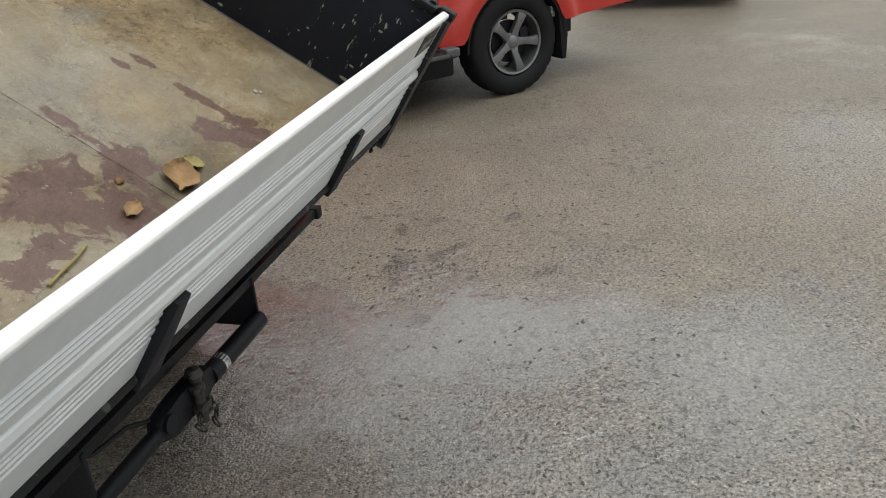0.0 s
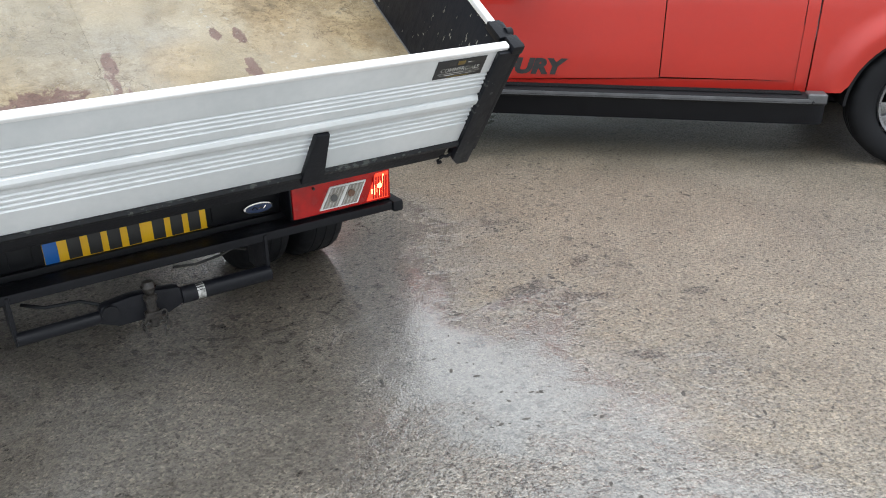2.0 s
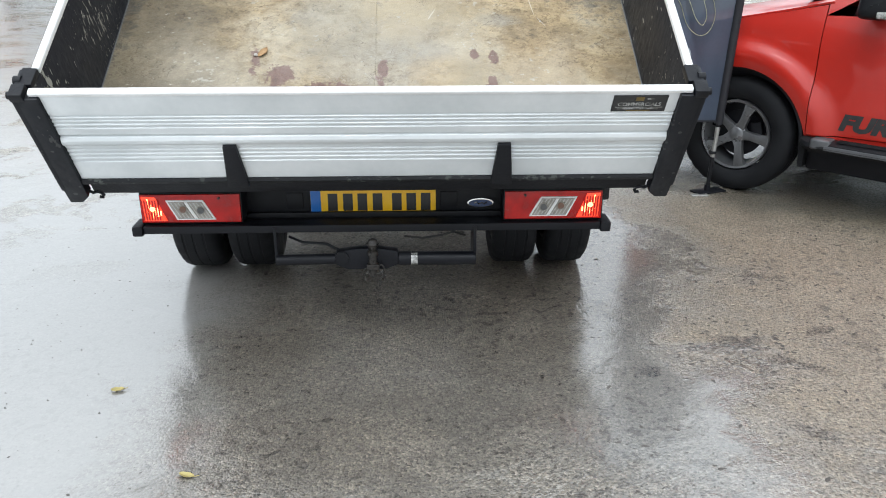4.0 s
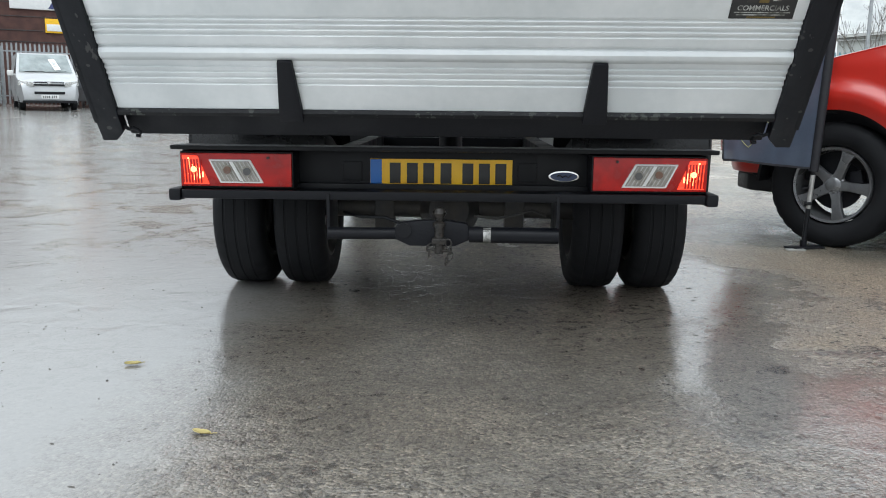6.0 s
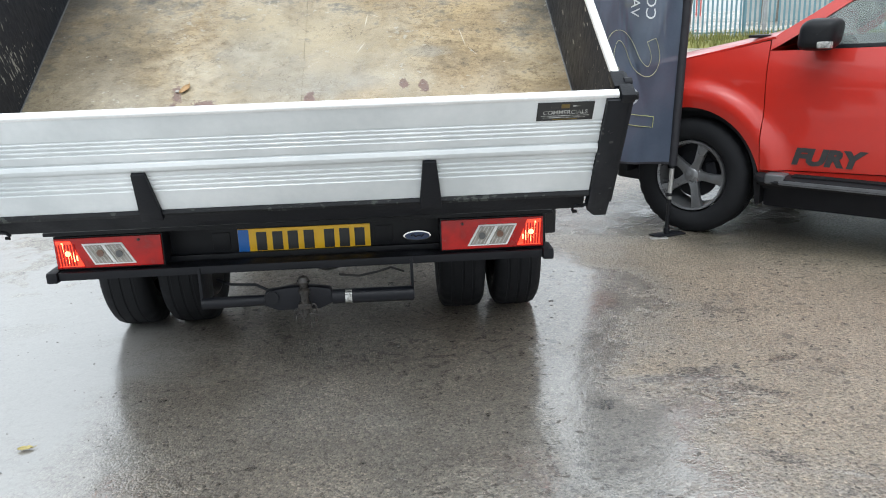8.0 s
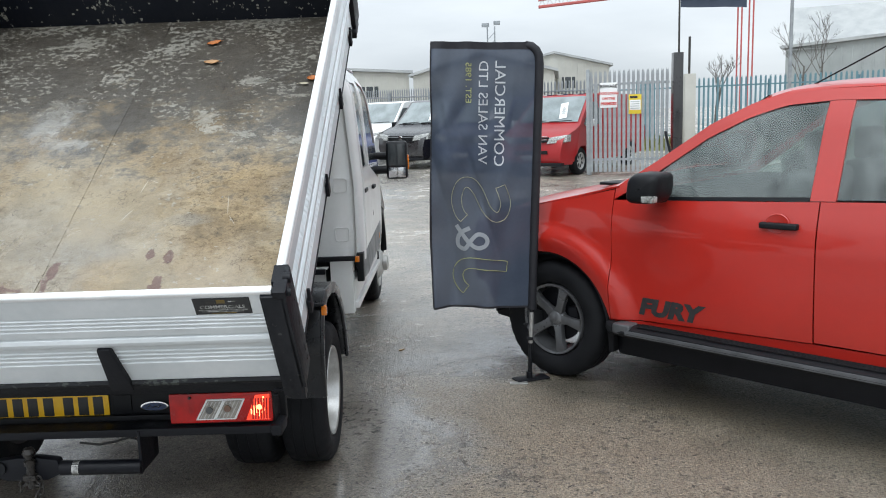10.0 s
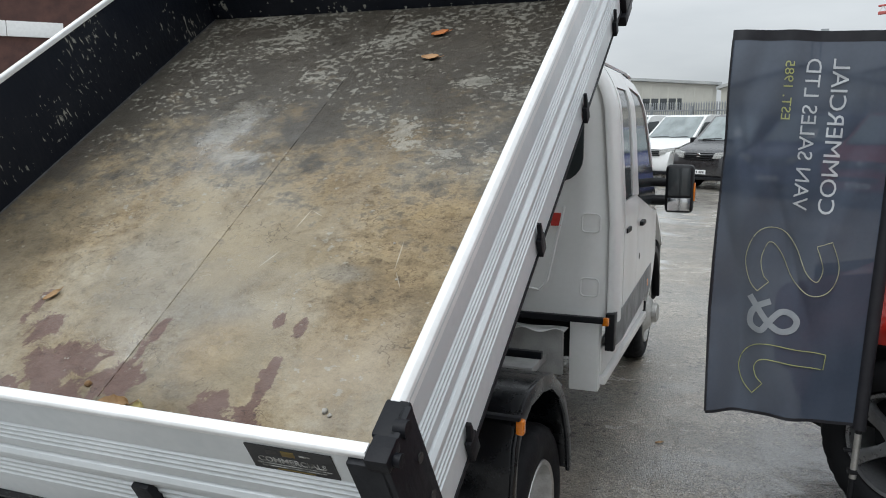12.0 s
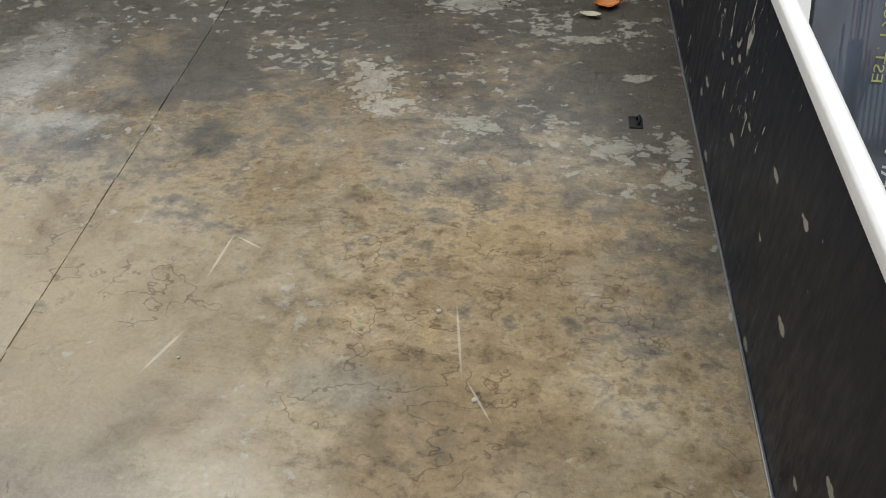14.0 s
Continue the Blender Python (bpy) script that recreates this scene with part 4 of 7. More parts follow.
def rear_end():
    valance = part("rear_panel", box(-0.96, 0.96, 0.004, 0.03, 0.50, 0.68), PLASTIC, TRUCK, "black rear panel")
    part("panel_lip", box(-0.962, 0.966, -0.112, 0.003, 0.668, 0.683, 0.003), PLASTIC, valance)
    part("panel_base", box(-0.535, 0.535, -0.02, 0.003, 0.50, 0.545), PLASTIC, valance)
    part("rear_bar", join(box(-0.925, 0.925, -0.125, -0.03, 0.496, 0.528, 0.006), box(-0.968, -0.925, -0.135, -0.02, 0.488, 0.532, 0.01), box(0.925, 0.968, -0.135, -0.02, 0.488, 0.532, 0.01)), BLACK, TRUCK, "black rear under-run bar")
    for x in (-0.33, 0.31):
        part("blank_cover", box(x - 0.035, x + 0.035, -0.002, 0.006, 0.555, 0.625, 0.006), PLASTIC, valance)
    for s in (-1, 1):
        def quad(a, b, c, d, y0, y1, bev=0.004):
            return prism([(s * (0.533 + (q[0] - 0.533) * 1.018), q[1]) for q in (a, b, c, d)], y0, y1, "y", bev)
        lamp = part("rear_lamp", box(s * 0.528, s * 0.935, -0.094, 0.01, 0.530, 0.662, 0.006), PLASTIC, TRUCK, "red and clear rear lamp, lit at its outer end")
        part("red_lens", quad((0.533, 0.538), (0.533, 0.656), (0.923, 0.656), (0.923, 0.538), -0.104, -0.092), REDLENS, lamp)
        part("clear_lens", quad((0.630, 0.550), (0.676, 0.634), (0.824, 0.634), (0.784, 0.550), -0.109, -0.1, 0.006), WHITE, lamp, "pale lens surround")
        part("clear_lens", quad((0.641, 0.556), (0.681, 0.628), (0.814, 0.628), (0.778, 0.556), -0.1105, -0.105, 0.002), LENSBACK, lamp, "clear ribbed reversing lens")
        for k in range(9):
            x = 0.648 + 0.0142 * k
            part("lens_rib", quad((x, 0.559), (x + 0.036, 0.625), (x + 0.0405, 0.625), (x + 0.0045, 0.559), -0.1125, -0.110, 0.0005), LENSRIB, lamp)
        part("reflector_bridge", quad((0.700, 0.557), (0.738, 0.627), (0.750, 0.627), (0.712, 0.557), -0.1135, -0.110, 0.0005), WHITE, lamp)
        part("lit_lens", quad((0.822, 0.546), (0.862, 0.646), (0.916, 0.648), (0.914, 0.546), -0.1065, -0.103, 0.002), GLOW, lamp, "glowing red tail light")
        for k in range(7):
            x = 0.846 + 0.0105 * k
            part("lens_rib", quad((x, 0.550), (x + 0.004, 0.634), (x + 0.0095, 0.634), (x + 0.0055, 0.550), -0.109, -0.106, 0.0005), REDLENS, lamp)
        for x, z0, z1 in ((0.850, 0.570, 0.590), (0.860, 0.566, 0.604), (0.8685, 0.574, 0.622), (0.879, 0.560, 0.600), (0.8885, 0.572, 0.616), (0.8995, 0.580, 0.640)):
            part("lit_glint", box(s * x - 0.0028, s * x + 0.0028, -0.1082, -0.1062, z0, z1, 0.0006), HOT, lamp, "bright filament glint")
        part("lit_bulb", moved(lathe([(0.011, 0.0), (0.009, -0.003), (0.005, -0.005), (0.001, -0.0055)], 16, "y", False), pose(s * 0.882, -0.1085, 0.598)), HOT, lamp, "bright bulb behind the red lens")
        for x, z, mt in ((0.690, 0.592, LENSDOME), (0.760, 0.597, AMBERBULB)):
            part("bulb_cup", lathe([(0.020, 0.0), (0.018, -0.003), (0.013, -0.002), (0.012, 0.0)], 18, "y", False), LENSBACK, lamp, "", pose(s * x, -0.1105, z))
            part("bulb", rod((s * x, -0.117, z), (s * x, -0.1085, z), 0.0135, 14), mt, lamp)
        for x, z in ((0.615, 0.641), (0.712, 0.560), (0.748, 0.622)):
            part("screw", rod((s * x, -0.113, z), (s * x, -0.103, z), 0.005, 10), INK, lamp)
    plate = part("number_plate", box(-0.26, 0.26, -0.004, 0.003, 0.525, 0.636, 0.002), YELLOW, TRUCK, "yellow number plate", pose(-0.005, 0, 0))
    part("blue_band", box(-0.259, -0.217, -0.0055, -0.0035, 0.527, 0.634, 0.0005), BLUE, plate)
    for i, x in enumerate((-0.168, -0.105, -0.045, 0.018, 0.098, 0.158, 0.218)):
        part("character_bar", box(x - 0.02, x + 0.02, -0.0062, -0.0035, 0.547, 0.622, 0.001), INK, plate)
    part("small_print", box(-0.12, 0.08, -0.0055, -0.0035, 0.531, 0.536, 0.0003), INK, plate)
    ring = [(math.cos(a), math.sin(a)) for a in [2 * math.pi * k / 32 for k in range(32)]]
    badge = part("oval_badge", prism([(0.441 + 0.056 * c, 0.579 + 0.021 * q) for c, q in ring], -0.016, 0.005, "y", 0.002), CHROME, TRUCK, "blue and chrome oval badge")
    part("badge_face", prism([(0.441 + 0.049 * c, 0.579 + 0.0155 * q) for c, q in ring], -0.0185, -0.0165, "y"), material("badge_blue", (0.03, 0.05, 0.12), (0.02, 0.04, 0.1), 20, 0.25), badge)
    part("badge_mark", tube([(0.415, -0.0195, 0.580), (0.425, -0.0195, 0.586), (0.435, -0.0195, 0.576), (0.447, -0.0195, 0.583), (0.457, -0.0195, 0.576), (0.467, -0.0195, 0.586)], 0.0025, 6), CHROME, badge)
    # tow bar
    tow = part("tow_bar", join(rod((-0.40, -0.125, 0.378), (-0.16, -0.125, 0.380), 0.022, 18), rod((0.10, -0.125, 0.380), (0.415, -0.125, 0.378), 0.029, 18), prism([(-0.17, 0.365), (-0.155, 0.42), (-0.06, 0.432), (0.02, 0.432), (0.095, 0.42), (0.11, 0.365), (0.05, 0.338), (-0.11, 0.338)], -0.145, -0.10, "y", 0.010)), BLACK, TRUCK, "black tow bar with ball hitch and chain")
    for x in (-0.40, 0.412):
        part("tow_bracket", box(x - 0.006, x + 0.006, -0.13, 0.05, 0.355, 0.52, 0.003), BLACK, tow)
    part("ball", join(lathe([(0.001, 0.482), (0.017, 0.476), (0.025, 0.458), (0.017, 0.440), (0.013, 0.430), (0.022, 0.424), (0.022, 0.410), (0.001, 0.410)], 20, "z", False)), GREASE, tow, "greasy tow ball", pose(-0.005, -0.155, 0))
    part("pin", join(rod((-0.005, -0.155, 0.41), (-0.005, -0.155, 0.315), 0.016, 14), box(-0.03, 0.02, -0.175, -0.135, 0.35, 0.372, 0.004), rod((-0.03, -0.16, 0.33), (0.03, -0.16, 0.325), 0.005)), GREASE, tow)
    for k, (x, y, z, turn) in enumerate(((0.028, -0.165, 0.352, 0), (0.036, -0.168, 0.330, 80), (0.034, -0.170, 0.308, 10), (0.022, -0.172, 0.292, 70), (-0.036, -0.165, 0.340, 20), (-0.040, -0.168, 0.318, 95))):
        o = [(0.010 * math.cos(a), 0.0, 0.016 * math.sin(a)) for a in [2 * math.pi * i / 14 for i in range(15)]]
        part("chain_link", tube(o, 0.0032, 6), GREASE, tow, "", pose(x, y, z, 0, 12 * k, turn))
    part("sticker", lathe([(0.0296, 0.150), (0.0296, 0.176)], 18, "x", False), CLEAR, tow, "silver sticker band", pose(0, -0.125, 0.379))
    part("socket", join(rod((-0.13, -0.155, 0.395), (-0.13, -0.11, 0.395), 0.026, 18), tube([(-0.13, -0.12, 0.41), (-0.2, -0.08, 0.43), (-0.3, -0.06, 0.43), (-0.36, -0.02, 0.44)], 0.006)), PLASTIC, tow, "black trailer socket")
    part("wire", tube([(0.12, 0.0, 0.43), (0.2, 0.0, 0.42), (0.28, -0.02, 0.44), (0.33, -0.02, 0.455), (0.38, 0.0, 0.43)], 0.005), DARKSTEEL, tow)
    # axle and springs
    part("rear_axle", join(rod((-0.8, 0.80, 0.36), (0.8, 0.80, 0.36), 0.05, 16), moved(lathe([(0.001, -0.14), (0.09, -0.12), (0.14, -0.04), (0.14, 0.04), (0.09, 0.12), (0.001, 0.14)], 24, "y", False), pose(0.0, 0.795, 0.36)),
                           *[box(x - 0.045, x + 0.045, 0.745, 0.855, 0.26, 0.42, 0.01) for x in (-0.30, 0.30)]), DARKSTEEL, TRUCK, "rusty black rear axle")
    for s in (-1, 1):
        part("chassis_rail", box(s * 0.38, s * 0.45, 0.02, 4.4, 0.50, 0.66, 0.006), BLACK, TRUCK)
    for y in (0.02, 1.5):
        part("cross_member", box(-0.379, 0.379, y, y + 0.07, 0.52, 0.65), BLACK, TRUCK)



rear_end()
for ob in TRUCK.children:
    if ob.name.split(".")[0] in ("rear_panel", "rear_bar", "rear_lamp", "number_plate", "oval_badge", "tow_bar"):
        ob.location.x -= 0.010


def tyre_mesh(r, rim, w, seg=112):
    """Rounded shoulders broken into lugs, shallow grooved tread, raised bead; centred, axis along y."""
    h = w / 2
    prof = [(rim, -h * 0.78), (rim + 0.02, -h * 0.95), ((r + rim) / 2, -h * 1.0), (r - 0.03, -h * 0.94), (r - 0.008, -h * 0.80), (r - 0.001, -h * 0.62)]
    for y in (-0.4, 0.0, 0.4):
        prof += [(r, (y - 0.05) * h * 1.1), (r - 0.003, (y - 0.035) * h * 1.1), (r - 0.003, (y + 0.035) * h * 1.1), (r, (y + 0.05) * h * 1.1)]
    prof += [(r - 0.001, h * 0.62), (r - 0.008, h * 0.80), (r - 0.03, h * 0.94), ((r + rim) / 2, h * 1.0), (rim + 0.02, h * 0.95), (rim, h * 0.78)]
    bm = lathe(prof, seg, "y")
    for v in bm.verts:
        q = math.hypot(v.co.x, v.co.z)
        k = int(round(math.atan2(v.co.z, v.co.x) / (2 * math.pi) * seg)) % 4
        if q > r - 0.012 and abs(v.co.y) > 0.55 * h and k == 0:
            v.co.x, v.co.z = v.co.x * (1 - 0.006 / q), v.co.z * (1 - 0.006 / q)
    return bm


def truck_wheels():
    for s in (-1, 1):
        for k, x in enumerate((0.650, 0.915)):
            w = part("rear_wheel", tyre_mesh(0.345, 0.215, 0.222), RUBBER, TRUCK, "black tyre on a dished silver twin wheel", pose(s * x, 0.800, 0.345, 0, 0, -90 * s))
            dish = [(0.212, 0.085), (0.222, 0.095), (0.218, 0.104), (0.205, 0.10), (0.198, 0.07), (0.190, 0.02), (0.180, -0.02), (0.150, -0.045), (0.09, -0.05), (0.06, -0.02), (0.001, -0.015)]
            part("rim", lathe(dish, 48, "y", False), STEEL, w, "silver steel dished rim")
            back = [(0.212, -0.085), (0.222, -0.095), (0.205, -0.10), (0.195, -0.03), (0.19, 0.02), (0.205, 0.07)]
            part("rim_barrel", lathe(back, 40, "y", False), DARKSTEEL, w)
            for j in range(6):
                a = math.pi / 3 * j
                part("wheel_nut", rod((0.105 * math.cos(a), -0.05, 0.105 * math.sin(a)), (0.105 * math.cos(a), -0.022, 0.105 * math.sin(a)), 0.014, 6), STEEL, w)
        f = part("front_wheel", tyre_mesh(0.345, 0.215, 0.20), RUBBER, TRUCK, "black front tyre on a silver wheel", pose(s * 0.845, 4.31, 0.345, 0, 0, -90 * s))
        hub = [(0.212, 0.082), (0.222, 0.095), (0.216, 0.103), (0.202, 0.095), (0.196, 0.07), (0.175, 0.07), (0.13, 0.105), (0.10, 0.135), (0.075, 0.14), (0.07, 0.175), (0.05, 0.185), (0.001, 0.185)]
        part("rim", lathe(hub, 40, "y", False), STEEL, f, "silver convex hub")
        # mudguard over the twin wheels
        outer = [(0.335, 0.47), (0.325, 0.66), (0.345, 0.80), (0.40, 0.885), (0.50, 0.925), (0.66, 0.925), (0.80, 0.895), (0.93, 0.82), (1.03, 0.72), (1.10, 0.60), (1.135, 0.48), (1.14, 0.43)]
        inner = [(y * 0.965 + 0.026, z * 0.965 + 0.010) for y, z in reversed(outer)]
        guard = part("mudguard", prism(outer + inner, s * 0.50, s * 1.045, "x", 0.004), GUARD, TRUCK, "black plastic mudguard over the rear wheels")
        lip = [(y, z) for y, z in outer] + [(y * 0.90 + 0.073, z * 0.90 + 0.035) for y, z in reversed(outer)]
        part("guard_lip", prism(lip, s * 1.040, s * 1.058, "x", 0.008), GUARD, guard)
        part("side_marker", box(s * 1.050, s * 1.074, 0.368, 0.398, 0.832, 0.876, 0.006), AMBER, guard, "amber side marker lamp")
        part("marker_bracket", box(s * 0.62, s * 1.064, 0.360, 0.386, 0.876, 0.888, 0.003), BLACK, guard)
        part("guard_rail", box(s * 0.56, s * 1.0, 0.86, 0.885, 0.918, 0.945, 0.004), BLACK, guard, "black steel rail over the guard")
        for y in (0.50, 0.68):
            part("guard_bolt", rod((s * 0.86, y, 0.918), (s * 0.86, y, 0.934), 0.012, 8), DARKSTEEL, guard)


truck_wheels()

CABM = pose(0, 0.11, 0.03, 0, 0, 90)


def cab_hw(x, z):
    w = 1.056 - 0.026 * (x - 2.06)
    if z < 0.62:
        w -= (0.62 - z) * 0.12
    if z > 1.22:
        w -= (z - 1.22) * 0.075 + max(0, z - 1.75) ** 2 * 1.3
    if x > 3.9:
        w -= (x - 3.9) ** 2 * 0.16
    if x < 2.14:
        w -= (2.14 - x) ** 2 * 6.0
    return w


def cab():
    body = part("cab_body", join(box(2.12, 3.6, -0.86, 0.86, 0.50, 1.88, 0.05), box(3.5, 4.1, -0.86, 0.86, 0.50, 1.15, 0.05), box(4.0, 4.95, -0.80, 0.80, 0.5, 1.05, 0.08)), PLASTIC, TRUCK, "", CABM)
    # rear wall with a soft corner and pressed panels
    def rear(u, v):
        z = 0.74 + 1.33 * v
        w = cab_hw(2.06, z) - 0.015
        y = w * u
        d = max(0.0, abs(u) - 0.88) / 0.12
        top = max(0.0, z - 1.95) / 0.12
        return (2.045 + 0.055 * d * d + 0.07 * top * top, y, z)
    part("rear_wall", sheet(rear, -1, 1, 0, 1, 40, 20, 0.01), WHITE, TRUCK, "white cab rear wall with pressed ribs", CABM, 60)
    def rrect(cx, cz, w, h, r, n=6):
        out = []
        for k, (sx, sz) in enumerate(((1, 1), (-1, 1), (-1, -1), (1, -1))):
            for i in range(n + 1):
                a = math.pi / 2 * (k + i / n)
                out.append((cx + sx * (w / 2 - r) + r * math.cos(a), cz + sz * (h / 2 - r) + r * math.sin(a)))
        return out
    # rear window
    part("rear_window", prism([(y, z) for y, z in rrect(0, 1.68, 1.74, 0.52, 0.12)], 2.030, 2.046, "x", 0.003), GLASS, TRUCK, "dark rear window", CABM)
    # pressed swages
    for y, z, w, h in ((-0.915, 1.22, 0.09, 0.09), (-0.915, 0.90, 0.09, 0.09), (0.915, 1.22, 0.09, 0.09), (0.915, 0.90, 0.09, 0.09)):
        o = rrect(y, z, w, h, 0.02)
        part("swage", tube([(2.043, a, b) for a, b in o] + [(2.043, *o[0])], 0.0045, 6), WHITE, TRUCK, "", CABM)
    for s in (-1, 1):
        part("swage", tube([(2.043, s * 0.78, 1.30), (2.040, s * 0.70, 0.92), (2.040, s * 0.66, 0.87), (2.040, s * 0.60, 0.88), (2.043, s * 0.575, 0.95), (2.043, s * 0.57, 1.30)], 0.008, 6), WHITE, TRUCK, "", CABM)
    part("warning_label", box(2.036, 2.0425, -0.765, -0.715, 1.200, 1.265, 0.001), material("label_red", (0.55, 0.05, 0.04), (0.45, 0.04, 0.03), 40, 0.4), TRUCK, "red and white warning label", CABM)
    o = [(math.cos(2 * math.pi * k / 24), math.sin(2 * math.pi * k / 24)) for k in range(25)]
    part("warning_symbol", tube([(2.038, -0.676 + 0.024 * a, 1.225 + 0.024 * b) for a, b in o], 0.004, 6), material("label_red_ring", (0.5, 0.05, 0.04), (0.45, 0.04, 0.03), 40, 0.4), TRUCK, "red ring symbol", CABM)
    # sides
    for s in (1, -1):
        hw = cab_hw
        belt = lambda x: 1.30 if x < 2.8 else 1.30 - 0.18 * (x - 2.8)
        part("quarter_panel", side_panel_on(hw, 2.065, 2.215, 0.72, 2.02, 8, 26, 0, 0.02, s), WHITE, TRUCK, "", CABM, 60)
        rdoor = part("rear_door", side_panel_on(hw, 2.222, 2.80, 0.60, 1.31, 10, 16, 0.002, 0.02, s), WHITE, TRUCK, "white rear side door", CABM, 60)
        part("window_frame", join(side_panel_on(hw, 2.222, 2.285, 1.313, 1.99, 3, 14, 0.002, 0.02, s), side_panel_on(hw, 2.66, 2.80, 1.313, 1.99, 3, 14, 0.002, 0.02, s), side_panel_on(hw, 2.286, 2.659, 1.885, 1.99, 6, 3, 0.002, 0.02, s)), WHITE, rdoor, "")
        part("window", side_panel_on(hw, 2.288, 2.657, 1.315, 1.883, 8, 10, -0.006, 0.006, s), GLASS, rdoor, "dark tinted side window")
        part("handle", box(2.285, 2.425, s * 1.01, s * 1.062, 1.145, 1.172, 0.008), PLASTIC, rdoor, "black door handle")
        fdoor = part("front_door", side_panel_on(hw, 2.808, 3.72, 0.60, belt, 14, 16, 0.002, 0.02, s), WHITE, TRUCK, "white front side door", CABM, 60)
        atop = steps([(2.8, 1.99), (3.3, 1.95), (3.72, 1.50), (3.95, 1.22)])
        part("window_frame", join(side_panel_on(hw, 2.808, 2.87, 1.305, 1.99, 3, 14, 0.002, 0.02, s), side_panel_on(hw, 2.871, 3.72, lambda x: atop(x) - 0.07, atop, 14, 3, 0.002, 0.02, s)), WHITE, fdoor, "")
        part("window", side_panel_on(hw, 2.872, 3.72, lambda x: belt(x) + 0.003, lambda x: atop(x) - 0.072, 14, 10, -0.006, 0.006, s), GLASS, fdoor, "dark tinted side window")
        part("handle", box(2.915, 3.045, s * 1.01, s * 1.058, 1.115, 1.142, 0.008), PLASTIC, fdoor, "black door handle")
        part("fuel_lock", rod((2.95, s * 0.97, 0.93), (2.95, s * 1.036, 0.93), 0.02, 14), PLASTIC, fdoor) if s < 0 else None
        part("a_pillar", tube([(3.40, s * 0.835, 2.0), (3.62, s * 0.885, 1.72), (3.86, s * 0.93, 1.42), (4.12, s * 0.955, 1.16)], 0.045, 8), WHITE, TRUCK, "", CABM)
        part("quarter_glass", side_panel_on(hw, 3.722, 4.05, lambda x: 1.13, lambda x: max(1.14, 1.50 - 1.12 * (x - 3.72)), 8, 6, -0.006, 0.006, s), GLASS, TRUCK, "", CABM)
        part("front_wing", side_panel_on(hw, 3.726, 4.9, arch(4.2, 0.36, 0.43, 0.50), steps([(3.72, 1.14), (4.2, 1.08), (4.9, 0.80)]), 30, 10, 0, 0.02, s), WHITE, TRUCK, "", CABM, 60)
        part("arch_trim", prism([(4.2 + 0.46 * math.cos(a), 0.36 + 0.46 * math.sin(a)) for a in [math.pi * k / 20 for k in range(21)]] + [(4.2 + 0.41 * math.cos(a), 0.36 + 0.41 * math.sin(a)) for a in [math.pi * (20 - k) / 20 for k in range(21)]], s * 0.93, s * 0.985, "y", 0.006), PLASTIC, TRUCK, "black wheel-arch trim", CABM)
        clad = part("side_cladding", side_panel_on(hw, 2.09, 3.70, 0.60, 0.775, 10, 6, 0.006, 0.02, s), material("grey_cladding", (0.17, 0.18, 0.185), (0.13, 0.135, 0.14), 10, 0.4, 0.55), TRUCK, "grey plastic side cladding", CABM)
        part("side_step", join(box(2.06, 3.66, s * 0.93, s * 1.005, 0.40, 0.445, 0.01), box(2.06, 3.66, s * 0.94, s * 0.985, 0.45, 0.59, 0.01)), WHITE, TRUCK, "white sill", CABM)
        part("skirt_end", join(box(2.02, 2.10, s * 0.825, s * 0.975, 0.372, 0.73, 0.012)), WHITE, TRUCK, "white lower corner panel", CABM)
        part("corner_cladding", box(2.03, 2.09, s * 1.0, s * 1.046, 0.585, 0.775, 0.008), PLASTIC, TRUCK, "black cladding end", CABM)
        part("side_repeater", box(3.45, 3.50, s * 1.008, s * 1.028, 0.655, 0.70, 0.004), AMBER, clad, "amber side repeater")
        mir = part("door_mirror", join(box(3.70, 3.83, s * 1.09, s * 1.272, 1.12, 1.44, 0.035, 4), rod((3.75, s * 0.9, 1.20), (3.76, s * 1.1, 1.20), 0.035), rod((3.75, s * 0.9, 1.32), (3.76, s * 1.1, 1.32), 0.03)), PLASTIC, TRUCK, "black twin-glass door mirror", CABM)
        part("mirror_glass", box(3.695, 3.703, s * 1.11, s * 1.255, 1.235, 1.42, 0.003), GLASS, mir, "dark mirror glass")
        part("wide_glass", box(3.695, 3.703, s * 1.11, s * 1.255, 1.135, 1.22, 0.003), CHROME, mir, "wide-angle mirror glass")
        part("indicator", box(3.73, 3.80, s * 1.27, s * 1.282, 1.20, 1.32, 0.004), AMBER, mir, "amber indicator")
        part("bumper_marker", box(1.975, 2.002, s * 0.995, s * 1.026, 0.725, 0.763, 0.004), AMBER, TRUCK, "amber marker", CABM)
    # roof, screen, bonnet
    def roof(u, v):
        x = 2.052 + 1.36 * u
        e = abs(v) ** 4
        back = max(0.0, 0.10 - u) / 0.10
        return (x + 0.02 * e * back, v * (cab_hw(x, 2.0) + 0.004 - 0.012 * back), 2.135 - 0.125 * e - 0.068 * back * back * (1 - e) - 0.05 * max(0, u - 0.8))
    part("roof", sheet(roof, 0, 1, -1, 1, 20, 30, 0.012), WHITE, TRUCK, "white ribbed roof", CABM, 60)
    part("windscreen", sheet(lambda u, v: (3.40 + 0.72 * u + 0.05 * (1 - v * v), v * (0.82 + 0.12 * u), 2.11 - 0.14 * v ** 4 - 0.93 * u), 0, 1, -1, 1, 8, 10, 0.01), GLASS, TRUCK, "", CABM)
    part("bonnet", sheet(lambda u, v: (4.1 + 0.85 * u - 0.12 * v * v, v * 0.97, 1.19 - 0.16 * u - 0.28 * u * u), 0, 1, -1, 1, 10, 12, 0.012), WHITE, TRUCK, "", CABM)
